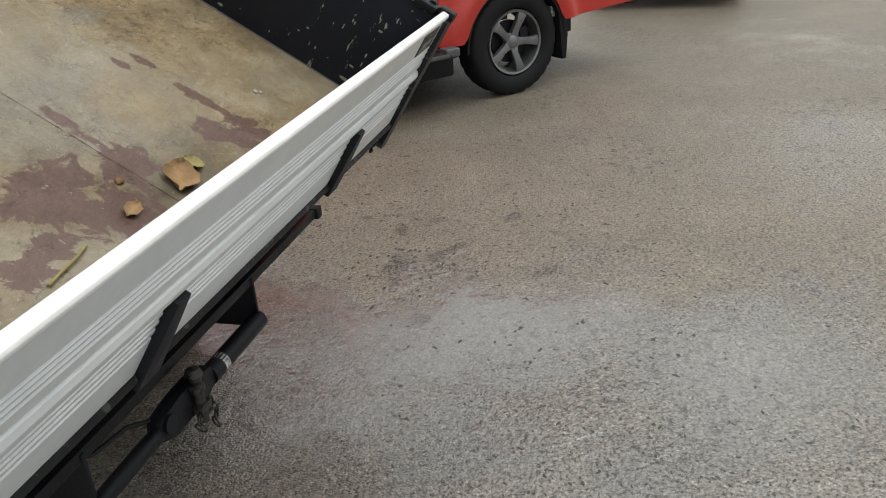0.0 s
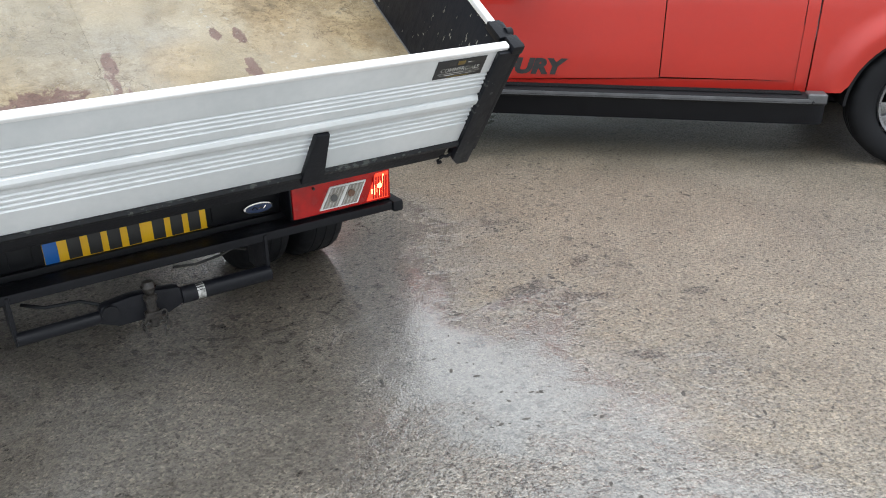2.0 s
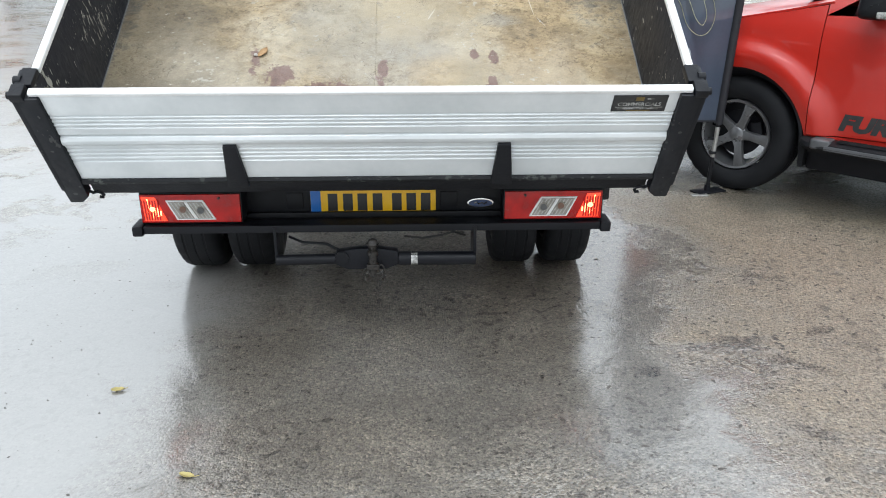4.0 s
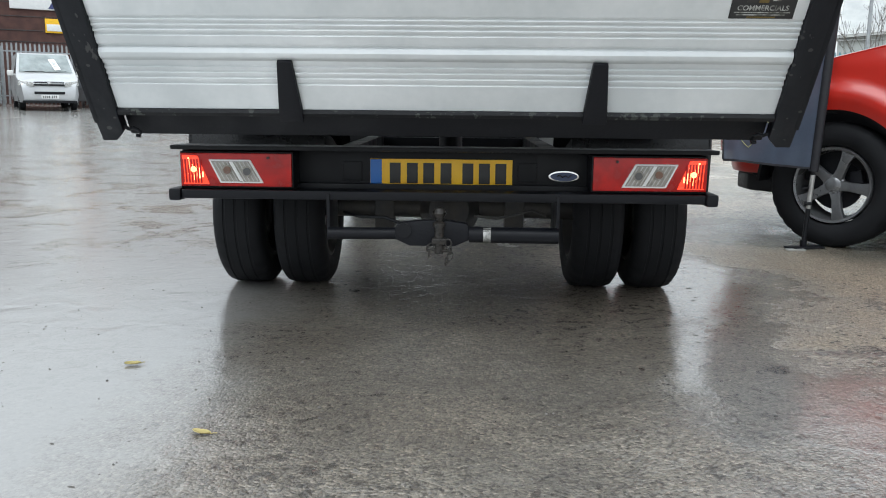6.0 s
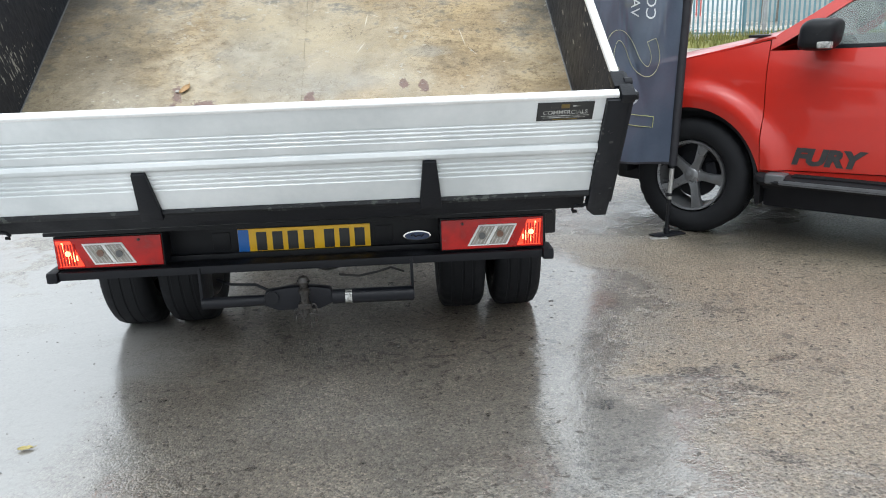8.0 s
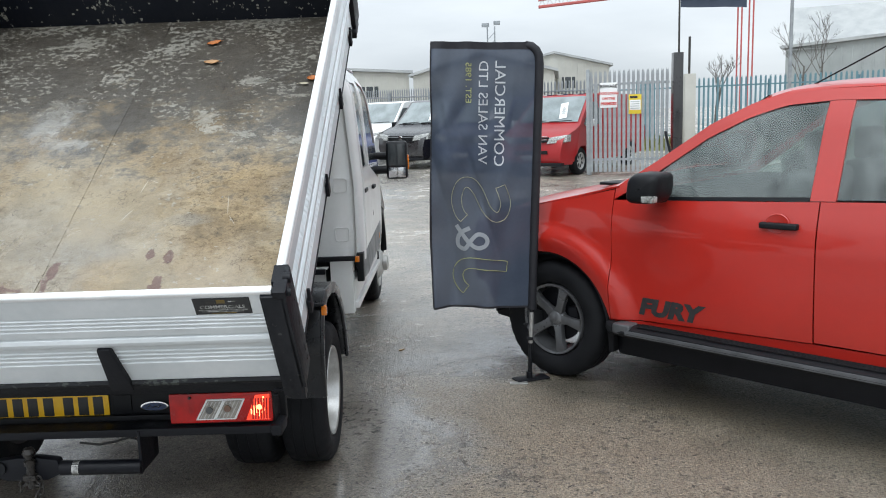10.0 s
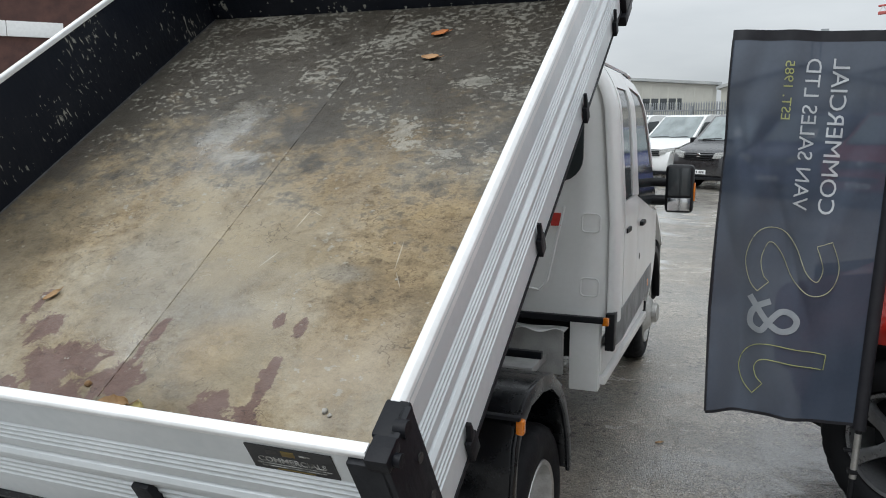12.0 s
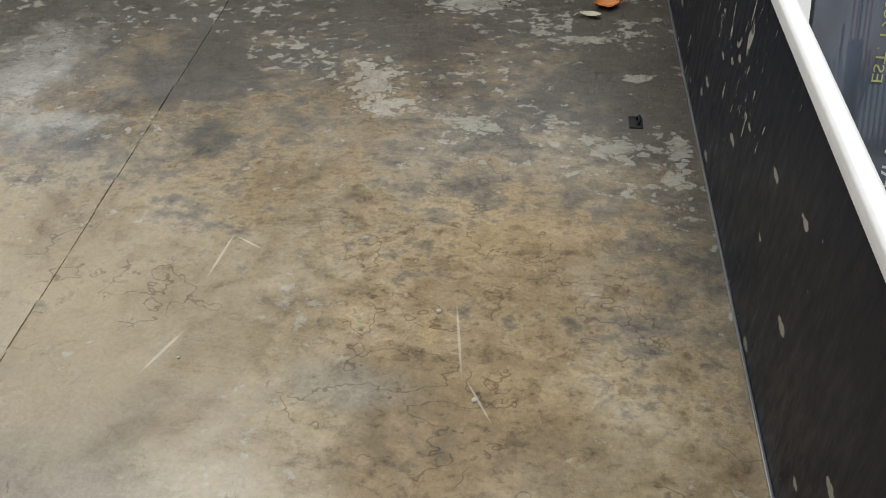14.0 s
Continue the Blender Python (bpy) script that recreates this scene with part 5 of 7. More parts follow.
    part("front_bumper", box(4.75, 5.0, -0.95, 0.95, 0.28, 0.86, 0.08, 4), PLASTIC, TRUCK, "", CABM)
    part("rear_step_bar", join(box(1.965, 2.0, -1.0, 1.0, 0.735, 0.765, 0.005), box(1.97, 2.06, -0.5, -0.4, 0.70, 0.74), box(1.97, 2.06, 0.4, 0.5, 0.70, 0.74)), BLACK, TRUCK, "black bar across the cab's back", CABM)
    part("body_prop", join(box(1.88, 1.94, -0.50, -0.44, 0.72, 0.78, 0.008), box(1.89, 1.92, -0.48, -0.44, 0.62, 0.72, 0.006), rod((1.90, -0.47, 0.78), (1.92, -0.47, 0.81), 0.022)), material("yellow_prop", (0.75, 0.42, 0.02), (0.55, 0.30, 0.02), 20, 0.45), TRUCK, "yellow body prop", CABM)
    part("hoses", join(tube([(1.98, -0.48, 0.80), (1.99, -0.45, 0.92), (2.0, -0.38, 0.9), (2.0, -0.3, 0.8)], 0.022), rod((1.99, -0.56, 0.84), (2.03, -0.56, 0.84), 0.035, 16), tube([(1.95, -0.35, 0.72), (1.9, -0.25, 0.80), (1.9, -0.1, 0.76), (1.85, 0, 0.7)], 0.018)), PLASTIC, TRUCK, "black hoses", CABM)
    part("floor_plate", join(box(1.985, 2.02, -0.80, -0.52, 0.45, 0.69, 0.01), box(1.70, 2.0, -0.72, -0.50, 0.52, 0.56, 0.006)), material("grey_underseal", (0.36, 0.36, 0.35), (0.27, 0.27, 0.265), 9, 0.55, 0.7, bump=0.1), TRUCK, "grey plate below the cab's back", CABM)
    part("torn_lip", sheet(lambda u, v: (1.93 + 0.09 * v + 0.012 * math.sin(9 * u), -0.82 + 0.34 * u, 0.693 + 0.010 * math.sin(13 * u) * (1 - v)), 0, 1, 0, 1, 16, 3, 0.004), WHITE, TRUCK, "ragged white lip", CABM)


cab()



# ---- the red pickup ----
def thin_glass(name, tint, mist):
    """A clear pane, misted over: what lies behind shows through dimly, the sky glints on it."""
    m = bpy.data.materials.new(name)
    m.use_nodes = True
    n, l = m.node_tree.nodes, m.node_tree.links
    n.clear()
    tr, gl, df, fr, mx, mz, out = (n.new("ShaderNode" + k) for k in ("BsdfTransparent", "BsdfGlossy", "BsdfDiffuse", "Fresnel", "MixShader", "MixShader", "OutputMaterial"))
    tr.inputs[0].default_value = (*tint, 1)
    df.inputs[0].default_value = (0.62, 0.66, 0.65, 1)
    gl.inputs["Roughness"].default_value = 0.04
    fr.inputs[0].default_value = 1.55
    tc = n.new("ShaderNodeTexCoord")
    k = noise_node(n, l, tc.outputs["Object"], 4.5, 4, 0.6, 1.2)
    r = ramp_node(n, l, k.outputs[0], [(0.35, (mist * 0.4,) * 3), (0.65, (mist * 1.5,) * 3)])
    l.new(r.outputs[0], mz.inputs[0])
    l.new(tr.outputs[0], mz.inputs[1])
    l.new(df.outputs[0], mz.inputs[2])
    l.new(fr.outputs[0], mx.inputs[0])
    l.new(mz.outputs[0], mx.inputs[1])
    l.new(gl.outputs[0], mx.inputs[2])
    l.new(mx.outputs[0], out.inputs[0])
    return m


PANE = thin_glass("window_glass", (0.58, 0.65, 0.63), 0.10)
SEAT = material("grey_seat_cloth", (0.10, 0.10, 0.105), (0.14, 0.14, 0.14), 30, 0.8, 0.9)
PICKUP = thing("pickup_truck", pose(2.892, 2.573, 0, 0, 0, 135.5), "glossy red double-cab pickup with grey alloy wheels and black side steps", "pickup")


def pk_hw(x, z):
    """Half width of the pickup: swelling sides, leaning glasshouse, flared arches."""
    pts = [(0.30, 0.865), (0.46, 0.890), (0.60, 0.905), (0.80, 0.915), (0.98, 0.920), (1.08, 0.910), (1.20, 0.882), (1.36, 0.818), (1.60, 0.720), (1.76, 0.625), (1.82, 0.5)]
    w = steps(pts)(z)
    for cx in (0.0, -3.14):
        d = math.hypot(x - cx, z - 0.37)
        if 0.38 < d < 0.66 and z > 0.3:
            w += 0.046 * (1 - smoothstep((d - 0.53) / 0.11)) * min(1.0, 0.45 + (d - 0.40) * 5)
    if x > 0.35:
        w -= (x - 0.35) ** 2 * 0.8
    return w


def smoothstep(t):
    t = min(1.0, max(0.0, t))
    return t * t * (3 - 2 * t)


SATIN = material("satin_grey_plastic", (0.085, 0.087, 0.092), (0.055, 0.057, 0.060), 9, 0.35, 0.5)


def pickup_body():
    P = PICKUP
    dark = part("underbody", join(box(-2.35, 0.55, -0.80, 0.80, 0.38, 1.08, 0.04), box(-4.25, -2.35, -0.70, 0.70, 0.58, 0.72, 0.04), box(-4.0, 0.6, -0.5, -0.4, 0.3, 0.42), box(-4.0, 0.6, 0.4, 0.5, 0.3, 0.42), rod((-3.14, -0.8, 0.37), (-3.14, 0.8, 0.37), 0.06), rod((0, -0.8, 0.37), (0, 0.8, 0.37), 0.05)), BLACK, P)
    # added box that blocks light, so the ground below the pickup goes darker
    part("light_block", box(-2.62, -0.46, -0.86, 0.86, 0.225, 0.40, 0.03), BLACK, P)
    # hood line over x: rises towards the screen
    hood = steps([(-0.60, 1.275), (-0.43, 1.245), (-0.22, 1.197), (0.11, 1.13), (0.40, 1.07), (0.66, 0.99), (0.86, 0.87)])
    for s in (1, -1):
        wing = part("front_wing", side_panel_on(pk_hw, -0.452, 0.80, lambda x: max(arch(0, 0.37, 0.45, 0.44)(x), 0.44 if x < 0 else 0.54), lambda x: hood(x) - 0.03, 44, 14, 0, 0.02, s), RED, P, "red front wing with a flared arch", deg=60)
        part("reflector_badge", box(0.06, 0.20, s * 0.944, s * 0.949, 0.835, 0.862, 0.002), material("red_badge", (0.6, 0.10, 0.07), (0.55, 0.08, 0.06), 30, 0.3), wing, "small pale badge")
        belt = steps([(-2.42, 1.235), (-1.6, 1.205), (-1.0, 1.18), (-0.62, 1.165), (-0.44, 1.16)])
        fdoor = part("front_door", side_panel_on(pk_hw, -1.606, -0.458, steps([(-1.6, 0.505), (-0.45, 0.462)]), belt, 30, 18, 0.001, 0.02, s), RED, P, "red front door", deg=60)
        rdoor = part("rear_door", side_panel_on(pk_hw, -2.40, -1.613, lambda x: max(0.510, arch(-3.14, 0.37, 0.78, 0.51)(x)), belt, 24, 18, 0.001, 0.02, s), RED, P, "red rear door", deg=60)
        part("sill", side_panel_on(pk_hw, -2.42, -0.45, 0.440, steps([(-2.4, 0.505), (-1.6, 0.498), (-0.45, 0.456)]), 16, 3, -0.008, 0.03, s), RED, P)
        part("sill_cover", side_panel_on(pk_hw, -2.44, -0.42, 0.34, 0.437, 12, 3, -0.03, 0.03, s), PLASTIC, P, "black sill")
        part("cab_corner", side_panel_on(pk_hw, -2.475, -2.407, lambda x: max(0.44, arch(-3.14, 0.37, 0.70, 0.44)(x)), 1.24, 4, 18, -0.002, 0.02, s), RED, P, deg=60)
        part("dog_leg", side_panel_on(pk_hw, -2.478, -2.27, lambda x: max(0.44, arch(-3.14, 0.37, 0.46, 0.44)(x)), 0.84, 8, 12, -0.010, 0.02, s), RED, P, deg=60)
        part("load_side", side_panel_on(pk_hw, -4.33, -2.485, lambda x: max(0.50 - 0.06 * (x + 3.6) if x < -3.1 else 0.45, arch(-3.14, 0.37, 0.45, 0.44)(x)), 1.23, 50, 16, 0, 0.02, s), RED, P, "red load-bed side", deg=60)
        # glasshouse: pillars, roof rail, panes
        top = steps([(-2.42, 1.72), (-2.1, 1.755), (-1.6, 1.765), (-1.35, 1.745), (-1.18, 1.69), (-0.97, 1.585), (-0.67, 1.372), (-0.5, 1.262), (-0.42, 1.20)])
        part("roof_rail", side_panel_on(pk_hw, -2.47, -0.46, lambda x: max(belt(x) + 0.004, top(x) - 0.075), lambda x: max(belt(x) + 0.02, top(x)), 40, 4, 0.002, 0.03, s), RED, P, "red pillar and roof rail", deg=60)
        part("b_pillar", side_panel_on(pk_hw, -1.68, -1.56, lambda x: belt(x) + 0.004, lambda x: top(x) - 0.077, 3, 10, 0.0, 0.02, s), RED, fdoor)
        part("window_trim", side_panel_on(pk_hw, -1.558, -0.70, lambda x: belt(x) + 0.004, lambda x: belt(x) + 0.022, 16, 2, 0.003, 0.012, s), PLASTIC, fdoor, "black window seal")
        part("window", side_panel_on(pk_hw, -1.556, -0.70, lambda x: belt(x) + 0.02, lambda x: max(belt(x) + 0.024, top(x) - 0.079), 20, 10, -0.006, 0.004, s), PANE, fdoor, "clear front side window").visible_shadow = False
        part("window", side_panel_on(pk_hw, -2.40, -1.682, lambda x: belt(x) + 0.01, lambda x: top(x) - 0.079, 12, 10, -0.006, 0.004, s), PANE, rdoor, "clear rear side window").visible_shadow = False
        for d, x in ((fdoor, -1.42), (rdoor, -2.24)):
            part("handle_cup", moved(lathe([(0.001, 0.0), (0.04, 0.001), (0.056, 0.004), (0.06, 0.0)], 28, "y", False), pose(x, s * (pk_hw(x, 1.085) + 0.004), 1.092) @ Matrix.Diagonal((1.0, 1.0 * s, 0.85, 1))), RED, d)
            part("handle", box(x - 0.105, x + 0.085, s * 0.90, s * 0.942, 1.066, 1.097, 0.010, 3), PLASTIC, d, "black door handle")
        # mirror
        def egg(u, v):
            a, b = 2 * math.pi * u, math.pi * v
            q = lambda c: math.copysign(abs(c) ** 0.55, c)
            return (-0.775 + 0.100 * q(math.sin(b)) * q(math.cos(a)) - 0.02 * math.sin(a), s * (1.035 - 0.115 * q(math.cos(b))), 1.256 + 0.086 * q(math.sin(b)) * q(math.sin(a)))
        mir = part("door_mirror", join(sheet(egg, 0, 1, 0.001, 0.999, 28, 18), box(-0.80, -0.70, s * 0.86, s * 0.96, 1.165, 1.205, 0.015, 3)), PLASTIC, P, "black door mirror")
        part("indicator", box(-0.862, -0.79, s * 1.10, s * 1.153, 1.185, 1.222, 0.008), CLEAR, mir, "clear indicator lens")
        # side step
        prof = [(s * 0.875, 0.375), (s * 0.90, 0.392), (s * 0.965, 0.392), (s * 1.0, 0.375), (s * 1.008, 0.350), (s * 0.99, 0.328), (s * 0.90, 0.325), (s * 0.875, 0.34)]
        prof = [(y, z + 0.025) for y, z in prof]
        bm = bmesh.new()
        rings = []
        for x, k, dz in ((-2.60, 0.35, -0.01), (-2.57, 0.8, 0), (-2.50, 1, 0), (-0.58, 1, 0), (-0.49, 0.86, 0.0), (-0.45, 0.55, 0.01), (-0.435, 0.2, 0.012)):
            cy = s * 0.925
            rings.append([bm.verts.new((x, cy + (y - cy) * k, 0.41 + (z - 0.38) * min(1, k + 0.25) + dz)) for y, z in prof])
        for a, b in zip(rings, rings[1:]):
            for i in range(len(prof)):
                bm.faces.new((a[i], a[(i + 1) % len(prof)], b[(i + 1) % len(prof)], b[i]))
        bm.faces.new(rings[0])
        bm.faces.new(rings[-1][::-1])
        step = part("side_step", bm, PLASTIC, P, "black side step with ribbed tread")
        for k in range(5):
            y = 0.905 + 0.016 * k
            part("tread_rib", box(-2.44, -0.66, s * y, s * (y + 0.008), 0.446, 0.453, 0.002), RUBBER, step)
        part("step_trim", box(-2.5, -0.60, s * 0.996, s * 1.0075, 0.396, 0.424, 0.004), SATIN, step, "grey trim strip")
        for x0, x1 in ((-2.585, -2.47), (-0.63, -0.515)):
            part("end_cap", join(box(x0, x1, s * 0.90, s * 1.004, 0.394, 0.456, 0.014, 3)), SATIN, step, "satin grey end cap")
        part("step_bracket", join(box(-2.2, -2.14, s * 0.6, s * 0.9, 0.39, 0.43), box(-0.9, -0.84, s * 0.6, s * 0.9, 0.39, 0.43)), BLACK, step)
        # mud flaps and arch liners
        if s > 0:
            part("mud_flap", prism([(-3.52, 0.66), (-3.56, 0.20), (-3.60, 0.205), (-3.62, 0.45), (-3.58, 0.68)], s * 0.66, s * 0.925, "y", 0.006), RUBBER, P, "black rubber mud flap")
        part("mud_flap", prism([(-0.40, 0.52), (-0.43, 0.24), (-0.46, 0.245), (-0.46, 0.50)], s * 0.66, s * 0.90, "y", 0.006), RUBBER, P, "black rubber mud flap")
        for cx in (0.0, -3.14):
            o = [(cx + 0.447 * math.cos(a), 0.37 + 0.447 * math.sin(a)) for a in [math.pi * (k / 24) for k in range(25)]]
            i = [(cx + 0.43 * math.cos(a), 0.37 + 0.43 * math.sin(a)) for a in [math.pi * (1 - k / 24) for k in range(25)]]
            part("arch_liner", prism(o + i, s * 0.50, s * 0.925, "y"), RUBBER, P, "black arch liner")
        part("fog_plate", box(-3.555, -3.50, s * 0.80, s * 0.87, 0.52, 0.60, 0.004), CLEAR, P, "small pale plate in the rear arch") if s > 0 else None
        part("headlamp", sheet(lambda u, v: (0.50 + 0.32 * u - 0.10 * v * v * u, s * (0.60 + 0.27 * (1 - u) * 1.0 + 0.0), 0.80 + 0.16 * v), 0, 1, 0, 1, 6, 4, 0.02), CLEAR, P, "clear headlamp")
    # bonnet, screen, roof, tail
    def bonnet(u, v):
        x = -0.48 + 1.34 * u
        w = pk_hw(x, 1.05) - 0.035
        return (x - 0.10 * v * v * u, v * w, hood(x) + 0.045 * (1 - v * v) - 0.012 * abs(v) ** 6)
    part("bonnet", sheet(bonnet, 0, 1, -1, 1, 24, 24, 0.012), RED, P, "red bonnet", deg=60)
    part("bonnet_vent", box(-0.42, -0.28, 0.62, 0.78, 1.232, 1.248, 0.004), PLASTIC, P, "black washer vent")
    part("windscreen", sheet(lambda u, v: (-0.50 - 0.74 * u + 0.10 * (1 - v * v), v * (0.80 - 0.17 * u), 1.25 + 0.48 * u), 0, 1, -1, 1, 10, 14, 0.006), PANE, P, "raked windscreen").visible_shadow = False
    part("roof", sheet(lambda u, v: (-1.22 - 1.25 * u, v * 0.635, 1.80 - 0.05 * v ** 4 - 0.04 * (2 * u - 1) ** 4), 0, 1, -1, 1, 14, 14, 0.012), RED, P, "red roof", deg=60)
    part("aerial", rod((-1.35, 0.45, 1.75), (-1.75, 0.45, 1.95), 0.004, 6), PLASTIC, P, "black roof aerial")
    part("cab_rear", sheet(lambda u, v: (-2.44, (2 * u - 1) * (pk_hw(-2.4, 1.0 + 0.72 * v) - 0.01), 1.0 + 0.72 * v), 0, 1, 0, 1, 10, 8, 0.01), GLASS, P)
    part("front_bumper", prism([(0.44, -0.84), (0.60, -0.80), (0.74, -0.68), (0.85, -0.48), (0.91, -0.2), (0.91, 0.2), (0.85, 0.48), (0.74, 0.68), (0.60, 0.80), (0.44, 0.84)], 0.40, 0.70, "z", 0.05), RED, P, "red front bumper")
    part("bumper_skirt", prism([(0.40, -0.80), (0.58, -0.76), (0.72, -0.62), (0.82, -0.4), (0.86, -0.2), (0.86, 0.2), (0.82, 0.4), (0.72, 0.62), (0.58, 0.76), (0.40, 0.80)], 0.29, 0.405, "z", 0.02), PLASTIC, P, "black lower bumper")
    part("grille", box(0.70, 0.84, -0.45, 0.45, 0.69, 0.88, 0.03), PLASTIC, P)
    part("tailgate", box(-4.35, -4.29, -0.76, 0.76, 0.60, 1.15, 0.02), RED, P)
    part("rear_bumper", box(-4.46, -4.31, -0.84, 0.84, 0.50, 0.64, 0.03), PLASTIC, P)
    part("load_floor", box(-4.29, -2.48, -0.80, 0.80, 0.70, 0.74), PLASTIC, P)
    # cabin
    part("dashboard", box(-0.95, -0.55, -0.74, 0.74, 1.02, 1.21, 0.05, 3), PLASTIC, P)
    for y in (0.38, -0.38):
        part("seat", join(box(-1.52, -1.34, y - 0.25, y + 0.25, 0.75, 1.34, 0.06, 3), box(-1.47, -1.37, y - 0.13, y + 0.13, 1.34, 1.53, 0.04, 3)), SEAT, P, "grey cloth front seat")
    part("rear_bench", box(-2.32, -2.16, -0.65, 0.65, 0.75, 1.36, 0.06, 3), SEAT, P)
    o = [(-0.93 - 0.06 * math.cos(2 * math.pi * k / 24), -0.38 + 0.185 * math.sin(2 * math.pi * k / 24), 1.12 + 0.17 * math.cos(2 * math.pi * k / 24)) for k in range(25)]
    part("steering_wheel", tube(o, 0.016, 8), PLASTIC, P)
    # lettering on the door
    me = words("FURY", 0.094, 0.0, 0.008, 0.25)
    for v in me.vertices:
        x, z = -0.815 - v.co.x * 1.20, 0.553 + v.co.z
        v.co = (x, pk_hw(x, z) + 0.0045, z)
    part("door_lettering", me, material("grey_graphite", (0.022, 0.023, 0.025), (0.032, 0.032, 0.033), 30, 0.5), PICKUP, "dark grey slanted door lettering")


def pickup_wheels():
    for x in (0.0, -3.14):
        for s in (1, -1):
            big = 1.04 if x < 0 else 1.0
            w = part("wheel", tyre_mesh(0.376, 0.236, 0.245), RUBBER, PICKUP, "chunky black tyre on a five-spoke alloy wheel", pose(x, s * 0.785, 0.374 * big, 0, 14, 0 if s > 0 else 180) @ Matrix.Scale(big, 4))
            part("rim", lathe([(0.225, -0.09), (0.230, 0.098), (0.226, 0.108), (0.212, 0.102), (0.205, 0.06), (0.197, -0.08)], 48, "y"), ALLOY, w, "grey alloy rim")
            part("brake_disc", join(lathe([(0.001, 0.0), (0.15, 0.0), (0.15, 0.02), (0.001, 0.02)], 32, "y", False), box(-0.16, -0.09, -0.01, 0.05, -0.06, 0.06, 0.01)), BLACK, w)
            part("hub", lathe([(0.062, 0.03), (0.062, 0.068), (0.046, 0.078), (0.034, 0.088), (0.001, 0.09)], 24, "y", False), ALLOY, w)
            for k in range(5):
                a = 2 * math.pi * k / 5 + math.pi / 2
                sp = prism([(0.03, -0.034), (0.09, -0.026), (0.16, -0.029), (0.214, -0.040), (0.22, 0.0), (0.214, 0.040), (0.16, 0.029), (0.09, 0.026), (0.03, 0.034)], 0.035, 0.078, "y", 0.010)
                for v in sp.verts:
                    v.co.y += 0.02 * smoothstep((v.co.x - 0.08) / 0.1)
                part("spoke", moved(sp, pose(0, 0, 0, 0, math.degrees(a), 0)), ALLOY, w)


pickup_body()
pickup_wheels()



# ---- the banner flag ----
CLOTH = material("navy_mesh_cloth", (0.034, 0.048, 0.078), (0.054, 0.070, 0.102), 4, 0.70, 0.82, bump=0.1, bump_scale=400)
CLOTH.node_tree.nodes["Principled BSDF"].inputs["Alpha"].default_value = 0.93
SLEEVE = material("black_sleeve", (0.008, 0.008, 0.012), (0.014, 0.014, 0.018), 20, 0.7)
PALE = material("pale_print", (0.50, 0.52, 0.54), (0.42, 0.44, 0.46), 20, 0.7)
FAINT = material("faint_print", (0.30, 0.32, 0.34), (0.25, 0.27, 0.29), 20, 0.75)
PALELIME = material("pale_lime_print", (0.36, 0.36, 0.24), (0.30, 0.30, 0.20), 20, 0.7)
LIME = material("lime_print", (0.38, 0.40, 0.15), (0.32, 0.34, 0.14), 20, 0.7)


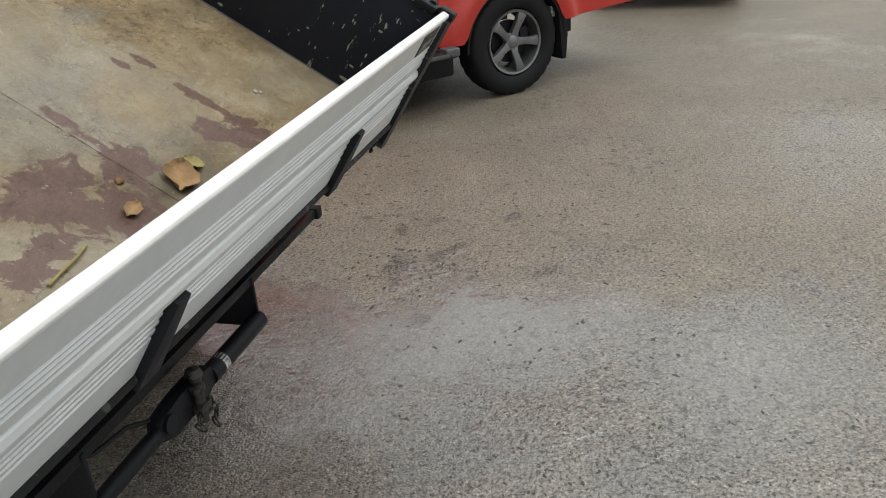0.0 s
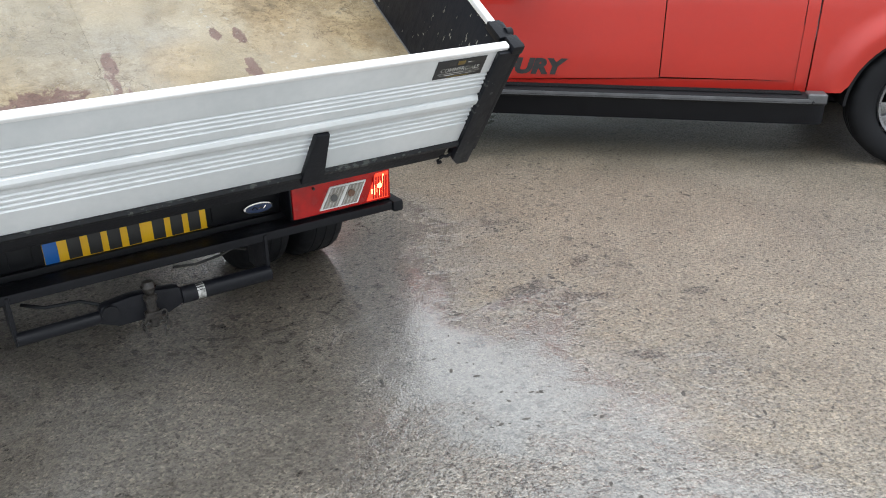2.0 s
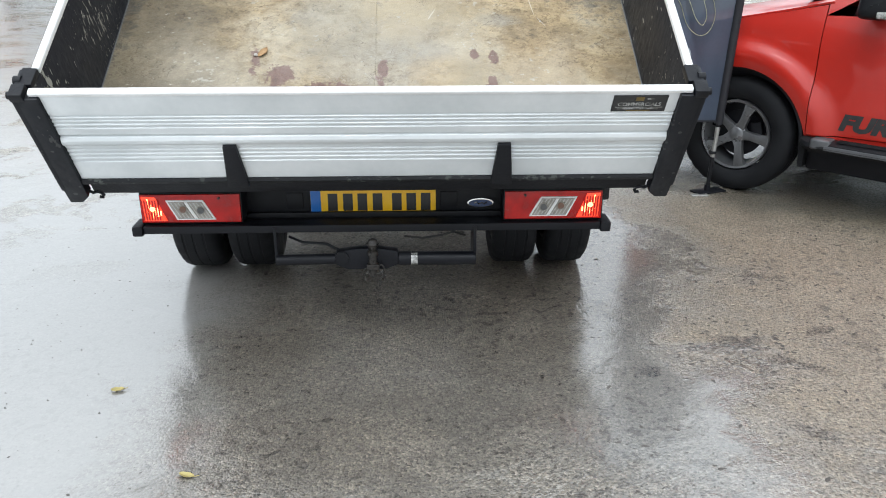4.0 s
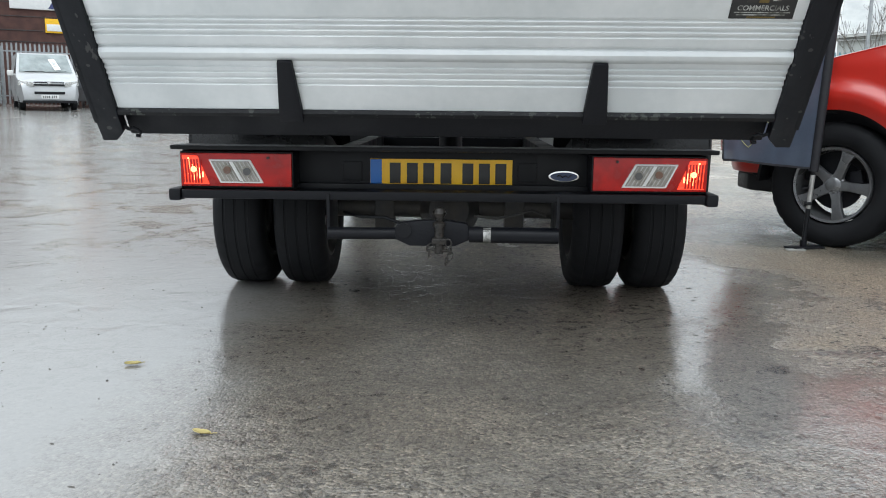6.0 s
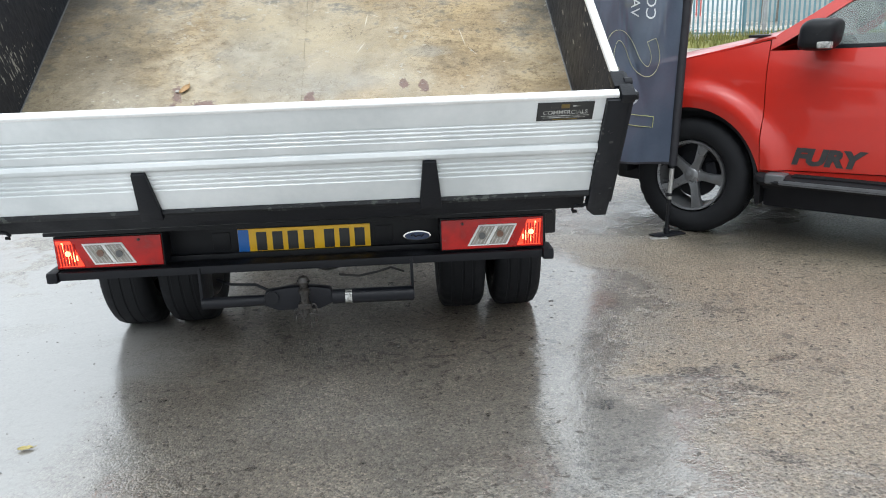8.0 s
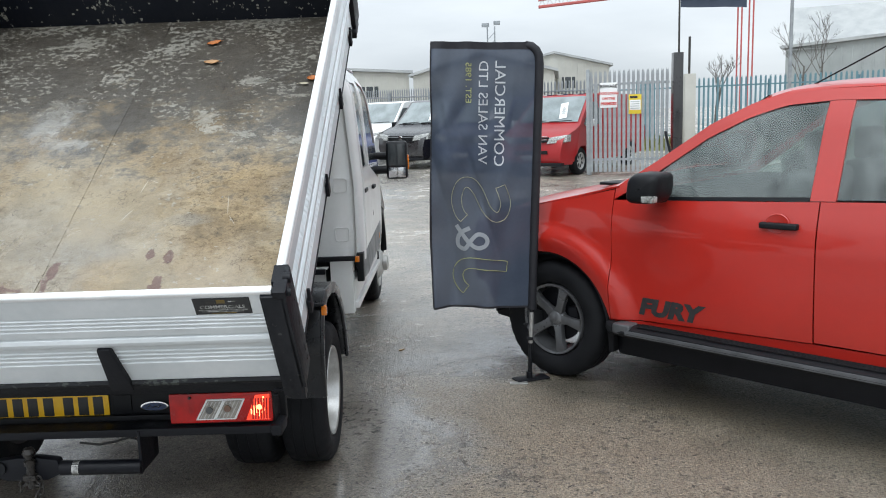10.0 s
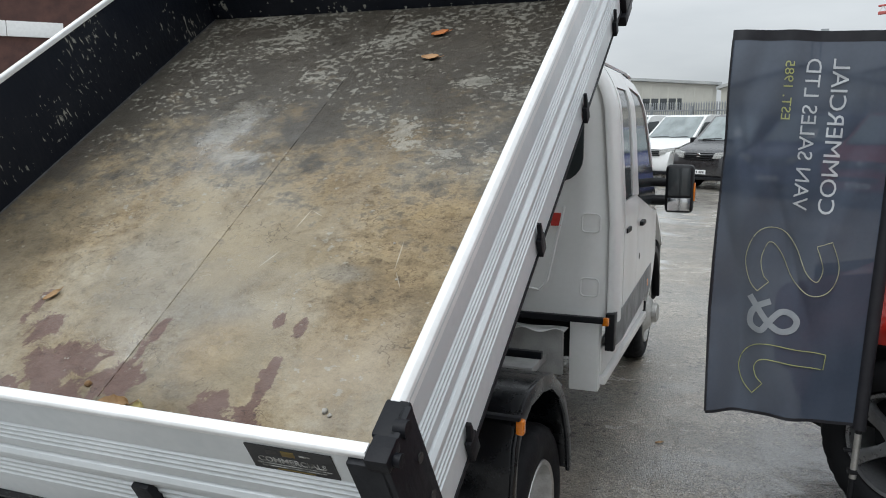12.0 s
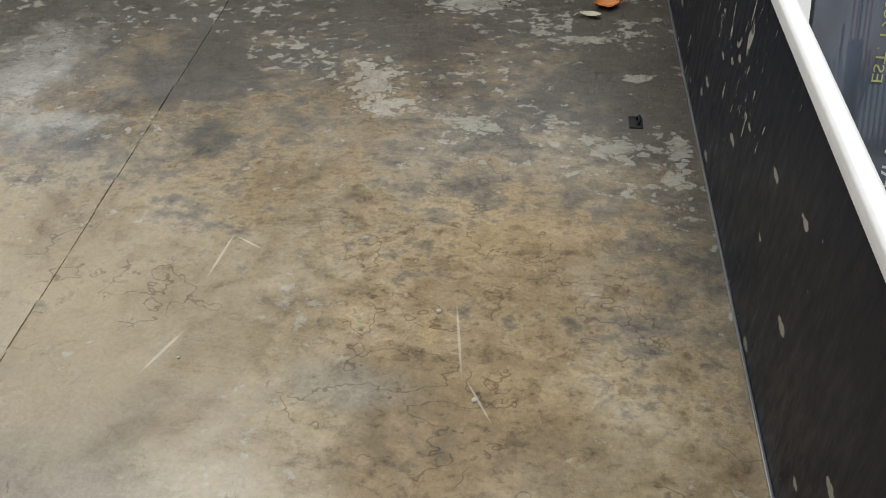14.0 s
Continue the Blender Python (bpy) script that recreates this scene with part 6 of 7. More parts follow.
def banner():
    base = Vector((2.110, 1.880, 0))
    flag = thing("banner_flag", pose(*base), "dark navy feather banner on a black pole, seen from its back", "flag")
    top = Vector((0.09, 0.0, 1.96))
    along = Vector((-0.62, 0.05, 0.0)).normalized()
    up = top.normalized()

    def cloth(a, b):
        """a: 0 at the pole to 0.63 at the free edge; b: height along the pole."""
        b = 0.48 + (b - 0.48) * 1.03
        z = b + 0.055 * (a / 0.63) * (1.15 - 0.75 * (b - 0.47) / 1.5)
        n = Vector((along.y, -along.x, 0))
        fold = 0.036 * math.sin(a * 13 + b * 2.4 + 0.7 * math.sin(b * 5)) * (a / 0.63) + 0.020 * math.sin(a * 23 - b * 5.1) * (a / 0.63) + 0.008 * math.sin(b * 9 + a * 30) * (a / 0.63) + 0.010 * math.sin(a * 38 + b * 9 + 2 * math.sin(b * 4)) * (0.3 + a)
        for a0, a1, b0, b1, h in ((0.486, 0.25, 1.614, 0.885, 0.020), (0.60, 0.50, 1.80, 1.35, 0.014), (0.62, 0.54, 1.40, 1.05, 0.012), (0.12, 0.20, 1.9, 1.2, 0.008)):
            line_a = a0 + (a1 - a0) * (b - b0) / (b1 - b0)
            ends = max(0.0, 1 - ((b - (b0 + b1) / 2) / (abs(b1 - b0) * 0.75)) ** 2)
            fold += h * ends * math.exp(-((a - line_a) / 0.022) ** 2)
        sag = -0.05 * max(0, 0.9 - b) * (a / 0.63)
        low = 1.0 - (b - 0.48) / 1.57
        drift = Vector((0.02 * low - 0.02, -(0.13 + 0.12 * low), 0)) * (a / 0.63)
        return up * z + along * (a + sag) + drift + n * fold
    body = part("cloth", sheet(lambda u, v: cloth(0.022 + 0.605 * u, 0.48 + 1.52 * v), 0, 1, 0, 1, 64, 80, 0.0), CLOTH, flag, "navy printed cloth")
    part("border", sheet(lambda u, v: cloth(0.07 + 0.564 * u, 2.0 + 0.042 * v), 0, 1, 0, 1, 40, 3, 0.006), SLEEVE, flag, "black top border")
    part("border", sheet(lambda u, v: cloth(0.625 + 0.010 * u, 0.478 + 1.525 * v), 0, 1, 0, 1, 2, 50, 0.004), SLEEVE, flag, "black free edge")
    part("border", sheet(lambda u, v: cloth(0.022 + 0.61 * u, 0.470 + 0.012 * v), 0, 1, 0, 1, 40, 2, 0.004), SLEEVE, flag, "black hem")
    curve = [up * z + Vector((0, 0, 0)) for z in (0.46, 0.9, 1.3, 1.7, 1.965)] + [up * 2.011 + along * 0.006, up * 2.044 + along * 0.022, up * 2.066 + along * 0.05, up * 2.074 + along * 0.09]
    part("sleeve", tube(curve, 0.027, 10), SLEEVE, flag, "black pole sleeve")
    part("pole", join(rod((0, 0, 0.01), tuple(up * 0.5), 0.013, 14)), PLASTIC, flag, "black pole")
    part("pole_joint", rod(tuple(up * 0.24), tuple(up * 0.44), 0.0145, 14), STEEL, flag, "silver pole joint")
    part("clip", box(-0.03, 0.0, -0.012, 0.012, 0.355, 0.368, 0.003), PLASTIC, flag)
    part("collar", box(-0.012, 0.026, -0.017, 0.017, 0.26, 0.28, 0.003), PLASTIC, flag)
    part("base_plate", join(box(-0.10, 0.12, -0.05, 0.05, 0.0, 0.010, 0.003), rod((0, 0, 0.005), (0, 0, 0.05), 0.02, 14)), BLACK, flag, "flat black base plate", pose(0, 0, 0.001, 0, 0, 20))
    part("base_foot", box(-0.13, -0.02, -0.10, -0.06, 0.0, 0.009, 0.003), STEEL, flag, "pale metal foot")
    n = Vector((along.y, -along.x, 0))
    if n.y > 0:
        n = -n

    def printed(me, a0, b0, mat, label, name):
        """Lays flat letters on the cloth's back: their line runs up the pole, their tops point to the pole."""
        for v in me.vertices:
            p = cloth(a0 - v.co.z, b0 + v.co.x)
            v.co = p + n * 0.004
        part(name, me, mat, body, label)

    def each_word(me, gap):
        """The words of a line as meshes of their own, parted where the letters stand further apart than gap."""
        spans = sorted((min(me.vertices[i].co.x for i in q.vertices), max(me.vertices[i].co.x for i in q.vertices)) for q in me.polygons)
        groups = [list(spans[0])]
        for a, b in spans[1:]:
            if a - groups[-1][1] > gap:
                groups.append([a, b])
            else:
                groups[-1][1] = max(groups[-1][1], b)
        for a, b in groups:
            bm = bmesh.new()
            bm.from_mesh(me)
            bmesh.ops.delete(bm, geom=[v for v in bm.verts if not a - 1e-5 <= v.co.x <= b + 1e-5], context="VERTS")
            word = bpy.data.meshes.new("word")
            bm.to_mesh(word)
            bm.free()
            yield word

    def line(text, height, length, bold):
        me = words(text, height, 0.0, bold)
        k = length / (max(v.co.x for v in me.vertices) - min(v.co.x for v in me.vertices))
        for v in me.vertices:
            v.co.x *= k
        return me
    for text, height, length, a0, b0, mat, label in (("COMMERCIAL", 0.064, 0.610, 0.232, 1.628, PALE, "pale mirrored lettering"), ("VAN SALES LTD", 0.057, 0.600, 0.330, 1.635, PALE, "pale mirrored lettering"), ("EST. 1985", 0.035, 0.229, 0.415, 1.807, LIME, "lime mirrored lettering")):
        for word in each_word(line(text, height, length, 0.0), 0.42 * height):
            printed(word, a0, b0, mat, label, "printed_word")

    def curved(pts, k=6):
        """A smooth line through points."""
        out = []
        for i in range(len(pts) - 1):
            p0, p1, p2, p3 = (Vector(pts[min(max(j, 0), len(pts) - 1)]) for j in (i - 1, i, i + 1, i + 2))
            for q in range(k):
                t = q / k
                out.append(0.5 * ((2 * p1) + (p2 - p0) * t + (2 * p0 - 5 * p1 + 4 * p2 - p3) * t * t + (3 * p1 - p0 - 3 * p2 + p3) * t ** 3))
        return [tuple(o) for o in out] + [pts[-1]]

    def outline(points, r, mat, name):
        part(name, tube([cloth(a, b) + n * 0.004 for a, b in points], r, 6), mat, body)
    # emblem: a double-bent band, a looped knot and a hooked band, in outline

    def band(path, w):
        left, right = [], []
        for i, (a, b) in enumerate(path):
            p, q = path[max(0, i - 1)], path[min(len(path) - 1, i + 1)]
            d = Vector((q[0] - p[0], q[1] - p[1])).normalized()
            left.append((a - d.y * w, b + d.x * w))
            right.append((a + d.y * w, b - d.x * w))
        return left + right[::-1] + [left[0]]

    def arc(ca, cb, r, t0, t1, k=10):
        return [(ca + r * math.cos(radians(t0 + (t1 - t0) * i / k)), cb + r * math.sin(radians(t0 + (t1 - t0) * i / k))) for i in range(k + 1)]
    s_path = [(0.216, 1.206), (0.183, 1.113), (0.200, 1.041), (0.246, 1.025), (0.301, 1.070), (0.352, 1.171), (0.401, 1.223), (0.453, 1.213), (0.481, 1.128), (0.464, 1.048), (0.434, 1.013)]
    outline(band(curved(s_path), 0.030), 0.0020, PALELIME, "emblem_line")
    knot = curved([(0.482, 0.970), (0.440, 0.913), (0.398, 0.863), (0.350, 0.835), (0.304, 0.850), (0.290, 0.885), (0.317, 0.913), (0.357, 0.913), (0.398, 0.870), (0.430, 0.830), (0.470, 0.848), (0.470, 0.898), (0.443, 0.933), (0.398, 0.955)], 5)
    def ribbon(path, w):
        """A flat printed stroke along a path on the cloth."""
        def f(u, v):
            k = min(len(path) - 1, int(round(u * (len(path) - 1))))
            p, q = path[max(0, k - 1)], path[min(len(path) - 1, k + 1)]
            d = Vector((q[0] - p[0], q[1] - p[1])).normalized()
            return cloth(path[k][0] - d.y * w * v, path[k][1] + d.x * w * v) + n * (0.004 + 0.0008 * u)
        return sheet(f, 0, 1, -1, 1, len(path) - 1, 2, 0.0006)
    part("emblem_knot", ribbon(knot, 0.0125), FAINT, body)
    hook = [(0.169, 0.724), (0.285, 0.734), (0.398, 0.744), (0.455, 0.722), (0.480, 0.672), (0.465, 0.615), (0.430, 0.582)]
    outline(band(curved(hook), 0.032), 0.0020, LIME, "emblem_line")


banner()



# ---- the yard round about ----
BRICK = material("dark_brick", (0.095, 0.045, 0.036), (0.065, 0.034, 0.030), 3, 0.85, 0.95, bump=0.3, bump_scale=25, fine=0.6)
CLADDING = material("cream_cladding", (0.50, 0.49, 0.44), (0.43, 0.42, 0.38), 0.8, 0.6, 0.7)
CLADGREY = material("grey_cladding_far", (0.36, 0.38, 0.37), (0.30, 0.32, 0.31), 0.8, 0.6, 0.7)
ROOFGREY = material("grey_roof", (0.42, 0.43, 0.42), (0.34, 0.35, 0.35), 1.0, 0.7, 0.8)
GALV = material("galvanised_steel", (0.34, 0.36, 0.37), (0.27, 0.285, 0.295), 6, 0.5, 0.65, metal=0.4)
TEAL = material("teal_fence_paint", (0.10, 0.20, 0.24), (0.13, 0.24, 0.28), 2, 0.6, 0.7)
NAVYPAINT = material("navy_paint", (0.012, 0.022, 0.12), (0.010, 0.018, 0.10), 2, 0.26, 0.34, coat=0.7)
BLACKPAINT = material("black_paint", (0.016, 0.015, 0.017), (0.022, 0.021, 0.022), 2, 0.24, 0.32, coat=0.7)
SILVERPAINT = material("grey_paint", (0.20, 0.21, 0.22), (0.17, 0.18, 0.19), 2, 0.3, 0.4, metal=0.4, coat=0.5)
DULLRED = material("faded_red_paint", (0.34, 0.018, 0.020), (0.29, 0.015, 0.017), 2, 0.34, 0.44, coat=0.25, spec=0.3)
PAPER = material("white_paper", (0.78, 0.78, 0.77), (0.72, 0.72, 0.71), 10, 0.8)
GRASS = material("rough_grass", (0.20, 0.19, 0.055), (0.13, 0.15, 0.04), 3, 0.9, 0.95)


# sky reflection on the van windscreens is put into this pale base colour
SCREEN = material("windscreen_sky_tone", (0.26, 0.30, 0.30), (0.16, 0.19, 0.19), 2.5, 0.08, 0.14, spec=0.8, coat=0.5)
PALESILVER = material("pale_silver_paint", (0.52, 0.53, 0.54), (0.46, 0.47, 0.48), 2, 0.3, 0.4, metal=0.3, coat=0.4)


def van(m, paint, label, sheet_word="", roof_flag=False, mercedes_nose=False, mirror_paint=None):
    """A mid-size panel van, front axle at the origin, nose towards +x."""
    v = thing("van", m, label, "van", "parked vans")
    hz = 0.10 if mercedes_nose else 0.0
    prof = [(-3.95, 0.36), (-3.98, 0.9), (-3.90, 1.85), (-3.80, 1.93), (-0.95, 1.95), (-0.72, 1.90), (0.10 - hz, 1.20), (0.36, 1.10), (0.70, 0.98), (0.84, 0.86), (0.90, 0.62), (0.88, 0.40), (0.80, 0.28), (0.45, 0.27), (0.45, 0.34)]
    for a in [math.pi * k / 12 for k in range(13)]:
        prof.append((0.37 * math.cos(a), 0.33 + 0.37 * math.sin(a)))
    prof += [(-0.45, 0.30), (-2.55, 0.30)]
    for a in [math.pi * k / 12 for k in range(13)]:
        prof.append((-3.0 + 0.37 * math.cos(a), 0.33 + 0.37 * math.sin(a)))

    def shaped(bm):
        for q in bm.verts:
            x, y, z = q.co
            k = 1.0
            if z > 1.05:
                k -= 0.17 * (z - 1.05) / 0.9
            if x > 0.3:
                k -= 0.42 * (x - 0.3) ** 2
            if z < 0.5:
                k -= 0.05
            q.co.y = y * k
        return bm
    bm = bmesh.new()
    n = len(prof)
    ys = (-0.95, -0.935, -0.7, 0, 0.7, 0.935, 0.95)
    rings = [[bm.verts.new((x * (1.0 if abs(y) < 0.94 else 0.992), y, z if abs(y) < 0.94 else 0.97 + (z - 0.97) * 0.985)) for x, z in prof] for y in ys]
    for p, q in zip(rings, rings[1:]):
        for i in range(n):
            bm.faces.new((p[i], p[(i + 1) % n], q[(i + 1) % n], q[i]))
    bm.faces.new(rings[0])
    bm.faces.new(rings[-1][::-1])
    body = part("body", shaped(bm), paint, v, deg=35)

    def pane(pts, y0, y1, off):
        b = bmesh.new()
        rows = [[b.verts.new((x, y0 + (y1 - y0) * k / 8, z)) for k in range(9)] for x, z in pts]
        for p, q in zip(rows, rows[1:]):
            for i in range(8):
                b.faces.new((p[i], p[i + 1], q[i + 1], q[i]))
        shaped(b)
        bmesh.ops.translate(b, verts=b.verts, vec=off)
        bmesh.ops.recalc_face_normals(b, faces=b.faces)
        bmesh.ops.solidify(b, geom=b.faces[:], thickness=0.004)
        return b
    part("windscreen", pane([(0.02 - hz, 1.265), (-0.35 - hz * 0.6, 1.577), (-0.70, 1.878)], -0.86, 0.86, (0.014, 0, 0.014)), SCREEN, v, "windscreen with the sky's reflection put into its pale colour")
    for s in (1, -1):
        b = prism([(-0.10, 1.20), (-0.60, 1.72), (-1.05, 1.76), (-1.12, 1.18)], s * 0.945, s * 0.962, "y")
        part("side_window", shaped(b), GLASS, v)
        b = prism([(-1.25, 1.18), (-1.22, 1.76), (-2.3, 1.76), (-2.3, 1.18)], s * 0.945, s * 0.960, "y")
        part("side_window", shaped(b), GLASS if mercedes_nose else paint, v)
        lampz = 0.80 if not mercedes_nose else 0.82
        b = prism([(s * 0.44, lampz - 0.02), (s * 0.50, lampz + 0.13), (s * 0.90, lampz + 0.19), (s * 0.92, lampz + 0.02)], 0.70, 0.915, "x", 0.01)
        for q in b.verts:
            q.co.x -= 0.34 * max(0, abs(q.co.y) - 0.45) ** 1.3 + 0.35 * max(0, q.co.z - 0.82)
        part("headlamp", b, CLEAR, v, "clear headlamp")
        mir = part("door_mirror", join(box(-0.30, -0.16, s * 0.98, s * 1.17, 1.15, 1.33, 0.04, 3), box(-0.26, -0.2, s * 0.88, s * 1.0, 1.16, 1.22)), mirror_paint or PLASTIC, v)
        for x in (0.0, -3.0):
            w = part("wheel", tyre_mesh(0.33, 0.205, 0.21, 32), RUBBER, v, "", pose(x, s * 0.80, 0.33, 0, 0, 0 if s > 0 else 180))
            part("rim", lathe([(0.20, 0.07), (0.208, 0.09), (0.195, 0.085), (0.17, 0.055), (0.06, 0.06), (0.001, 0.062)], 28, "y", False), STEEL, w)
            for k in range(7):
                a = 2 * math.pi * k / 7
                part("rim_gap", moved(box(0.085, 0.165, 0.058, 0.066, -0.025, 0.025, 0.003), pose(0, 0, 0, 0, math.degrees(a), 0)), INK, w)
    for z, h in (((0.84, 0.05), (0.92, 0.035), (0.58, 0.085)) if not mercedes_nose else ((0.78, 0.03), (0.83, 0.03), (0.88, 0.03), (0.93, 0.03))):
        b = prism([(-0.46, z - h / 2), (-0.46, z + h / 2), (0.46, z + h / 2), (0.46, z - h / 2)], 0.80, 0.915 - 0.3 * max(0, z - 0.82), "x", 0.004)
        part("grille_bar", b, PLASTIC, v)
    if not mercedes_nose:
        for z in (0.872, 0.948):
            part("grille_trim", box(0.86, 0.917 - 0.3 * (z - 0.82), -0.45, 0.45, z, z + 0.014, 0.003), CHROME, v)
    part("maker_disc", lathe([(0.001, 0.012), (0.06, 0.010), (0.068, 0.0)], 24, "x", False), CHROME, v, "", pose(0.885, 0, 0.875))
    plate = part("number_plate", box(0.895, 0.912, -0.26, 0.26, 0.40, 0.505, 0.002), PAPER, v, "white number plate")
    for k in range(7):
        y = -0.2 + 0.06 * k + (0.03 if k > 3 else 0)
        part("character_bar", box(0.911, 0.9135, y - 0.018, y + 0.018, 0.42, 0.485, 0.001), INK, plate)
    part("lower_bumper", box(0.55, 0.905, -0.82, 0.82, 0.25, 0.33, 0.02), PLASTIC, v)
    for s in (0.35, -0.35):
        part("wiper", rod((0.03 - hz, s - 0.3, 1.285), (0.0 - hz, s + 0.3, 1.31), 0.012, 6), PLASTIC, v)
    if sheet_word:
        tilt = pose(-0.22 - hz * 0.8, -0.28, 1.50, 0, 0, 90) @ pose(0, 0, 0, -48, 0, 0)
        tilt = pose(-0.275 - hz * 0.8, 0.30, 1.55, 0, 0, 90) @ pose(0, 0, 0, -50, 0, 0) @ pose(0, 0, 0, 0, 74, 0)
        card = part("windscreen_sheet", box(-0.30, 0.30, -0.004, 0.0, -0.10, 0.10, 0.001), PAPER, v, "white paper sheet", tilt @ pose(0, 0, 0))
        me = words(sheet_word, 0.10, 0.002, 0.003)
        part("sheet_word", me, CLADGREY, card, "", pose(0, -0.007, 0))
    if roof_flag:
        cols = (PAPER, NAVYPAINT, DULLRED)
        for k in range(9):
            y = -0.72 + 0.18 * k
            b = box(-1.25, -0.90, y - 0.085, y + 0.085, 1.945, 1.957, 0.002)
            shaped(b)
            for q in b.verts:
                q.co.y += 0.10 * (q.co.x + 1.0)
            part("roof_stripe", b, cols[k % 3], v)
    return v


HEAD = 234.7
ROWSTEP = Vector((-1.68, 1.88, 0))
RED_AT = Vector((4.10, 17.30, 0))


def at_row(k, lag=0.0):
    p = RED_AT + ROWSTEP * k + Vector((0.577, 0.816, 0)) * lag
    return pose(p.x, p.y, rise_at(p.x, p.y), 0, 0, HEAD)


van(at_row(0), DULLRED, "faded red panel van with a striped flag strip on its roof", "VAN", True, False, PAPER)
van(at_row(1), NAVYPAINT, "dark blue panel van with a sale sheet in its windscreen", "SALE", False, True)
van(at_row(2), BLACKPAINT, "black panel van with a paper sheet in its windscreen", "SOLD", False, True)
van(at_row(3.05, 0.3), WHITE, "white panel van parked in the row", "", False, True)
van(at_row(4.1, 0.2), WHITE, "white panel van at the row's far end", "", False, True)
van(pose(9.05, -1.35, rise_at(9.05, -1.35), 0, 0, 180), BLACKPAINT, "dark panel van parked nose-on beyond the pickup", "", False, False)
van(pose(-14.3, 24.8, rise_at(-14.3, 24.8), 0, 0, -58), PALESILVER, "pale silver panel van with a paper sheet at the palisade fence", "SALE", False, False, WHITE)
van(pose(-17.0, 23.6, rise_at(-17.0, 23.6), 0, 0, -52), WHITE, "white panel van parked beside another at the fence", "", False, False)
van(pose(-13.2, 28.2, rise_at(-13.2, 28.2), 0, 0, -40), SILVERPAINT, "silver-grey panel van parked at the fence", "", False, False)


def palisade(name, p, q, h, paint, label, lean=0.0, pitch=0.155):
    """Upright pales with split points on two rails between posts."""
    p, q = Vector(p), Vector(q)
    L = (q - p).length
    p.z, q.z = rise_at(p.x, p.y), rise_at(q.x, q.y)
    m = Matrix.Translation(p) @ pose(0, 0, 0, 0, -math.degrees(math.atan2(q.z - p.z, L)), math.degrees(math.atan2(q.y - p.y, q.x - p.x)))
    f = thing(name, m, label, "fence")
    for z in (0.35, h - 0.35):
        part("rail", box(0, L, 0.01, 0.06, z, z + 0.05, 0.004), paint, f)
    k = 0.0
    while k <= L + 0.1:
        part("post", box(k - 0.05, k + 0.05, 0.06, 0.14, 0, h - 0.15, 0.006), paint, f)
        k += 2.75
    n = int(L / pitch)
    outline = [(-0.034, 0.08), (0.034, 0.08), (0.034, h - 0.10), (0.018, h), (0.0, h - 0.06), (-0.018, h), (-0.034, h - 0.10)]
    pale = mesh_of(prism(outline, -0.004, 0.010, "y"), "pale")
    pale.materials.append(paint)
    for i in range(min(n, 300)):
        ob = new("pale", pale)
        ob.parent = f
        ob.matrix_basis = pose((i + 0.5) * L / n, -0.004, 0)
    return f


palisade("palisade_fence", (6.2, 22.2, 0), (-9.0, 41.0, 0), 2.40, GALV, "grey galvanised palisade fence behind the vans")
palisade("palisade_fence", (-22.0, 24.5, 0), (-8.5, 33.0, 0), 2.35, GALV, "grey galvanised palisade fence along the brick building")
palisade("palisade_fence", (7.6, 27.5, 0), (22.0, 21.5, 0), 2.4, TEAL, "teal-painted palisade fence behind the verge")
gate = palisade("palisade_gate", (4.97, 16.44, 0), (6.76, 16.02, 0), 2.46, GALV, "open galvanised palisade gate with warning signs", pitch=0.105)


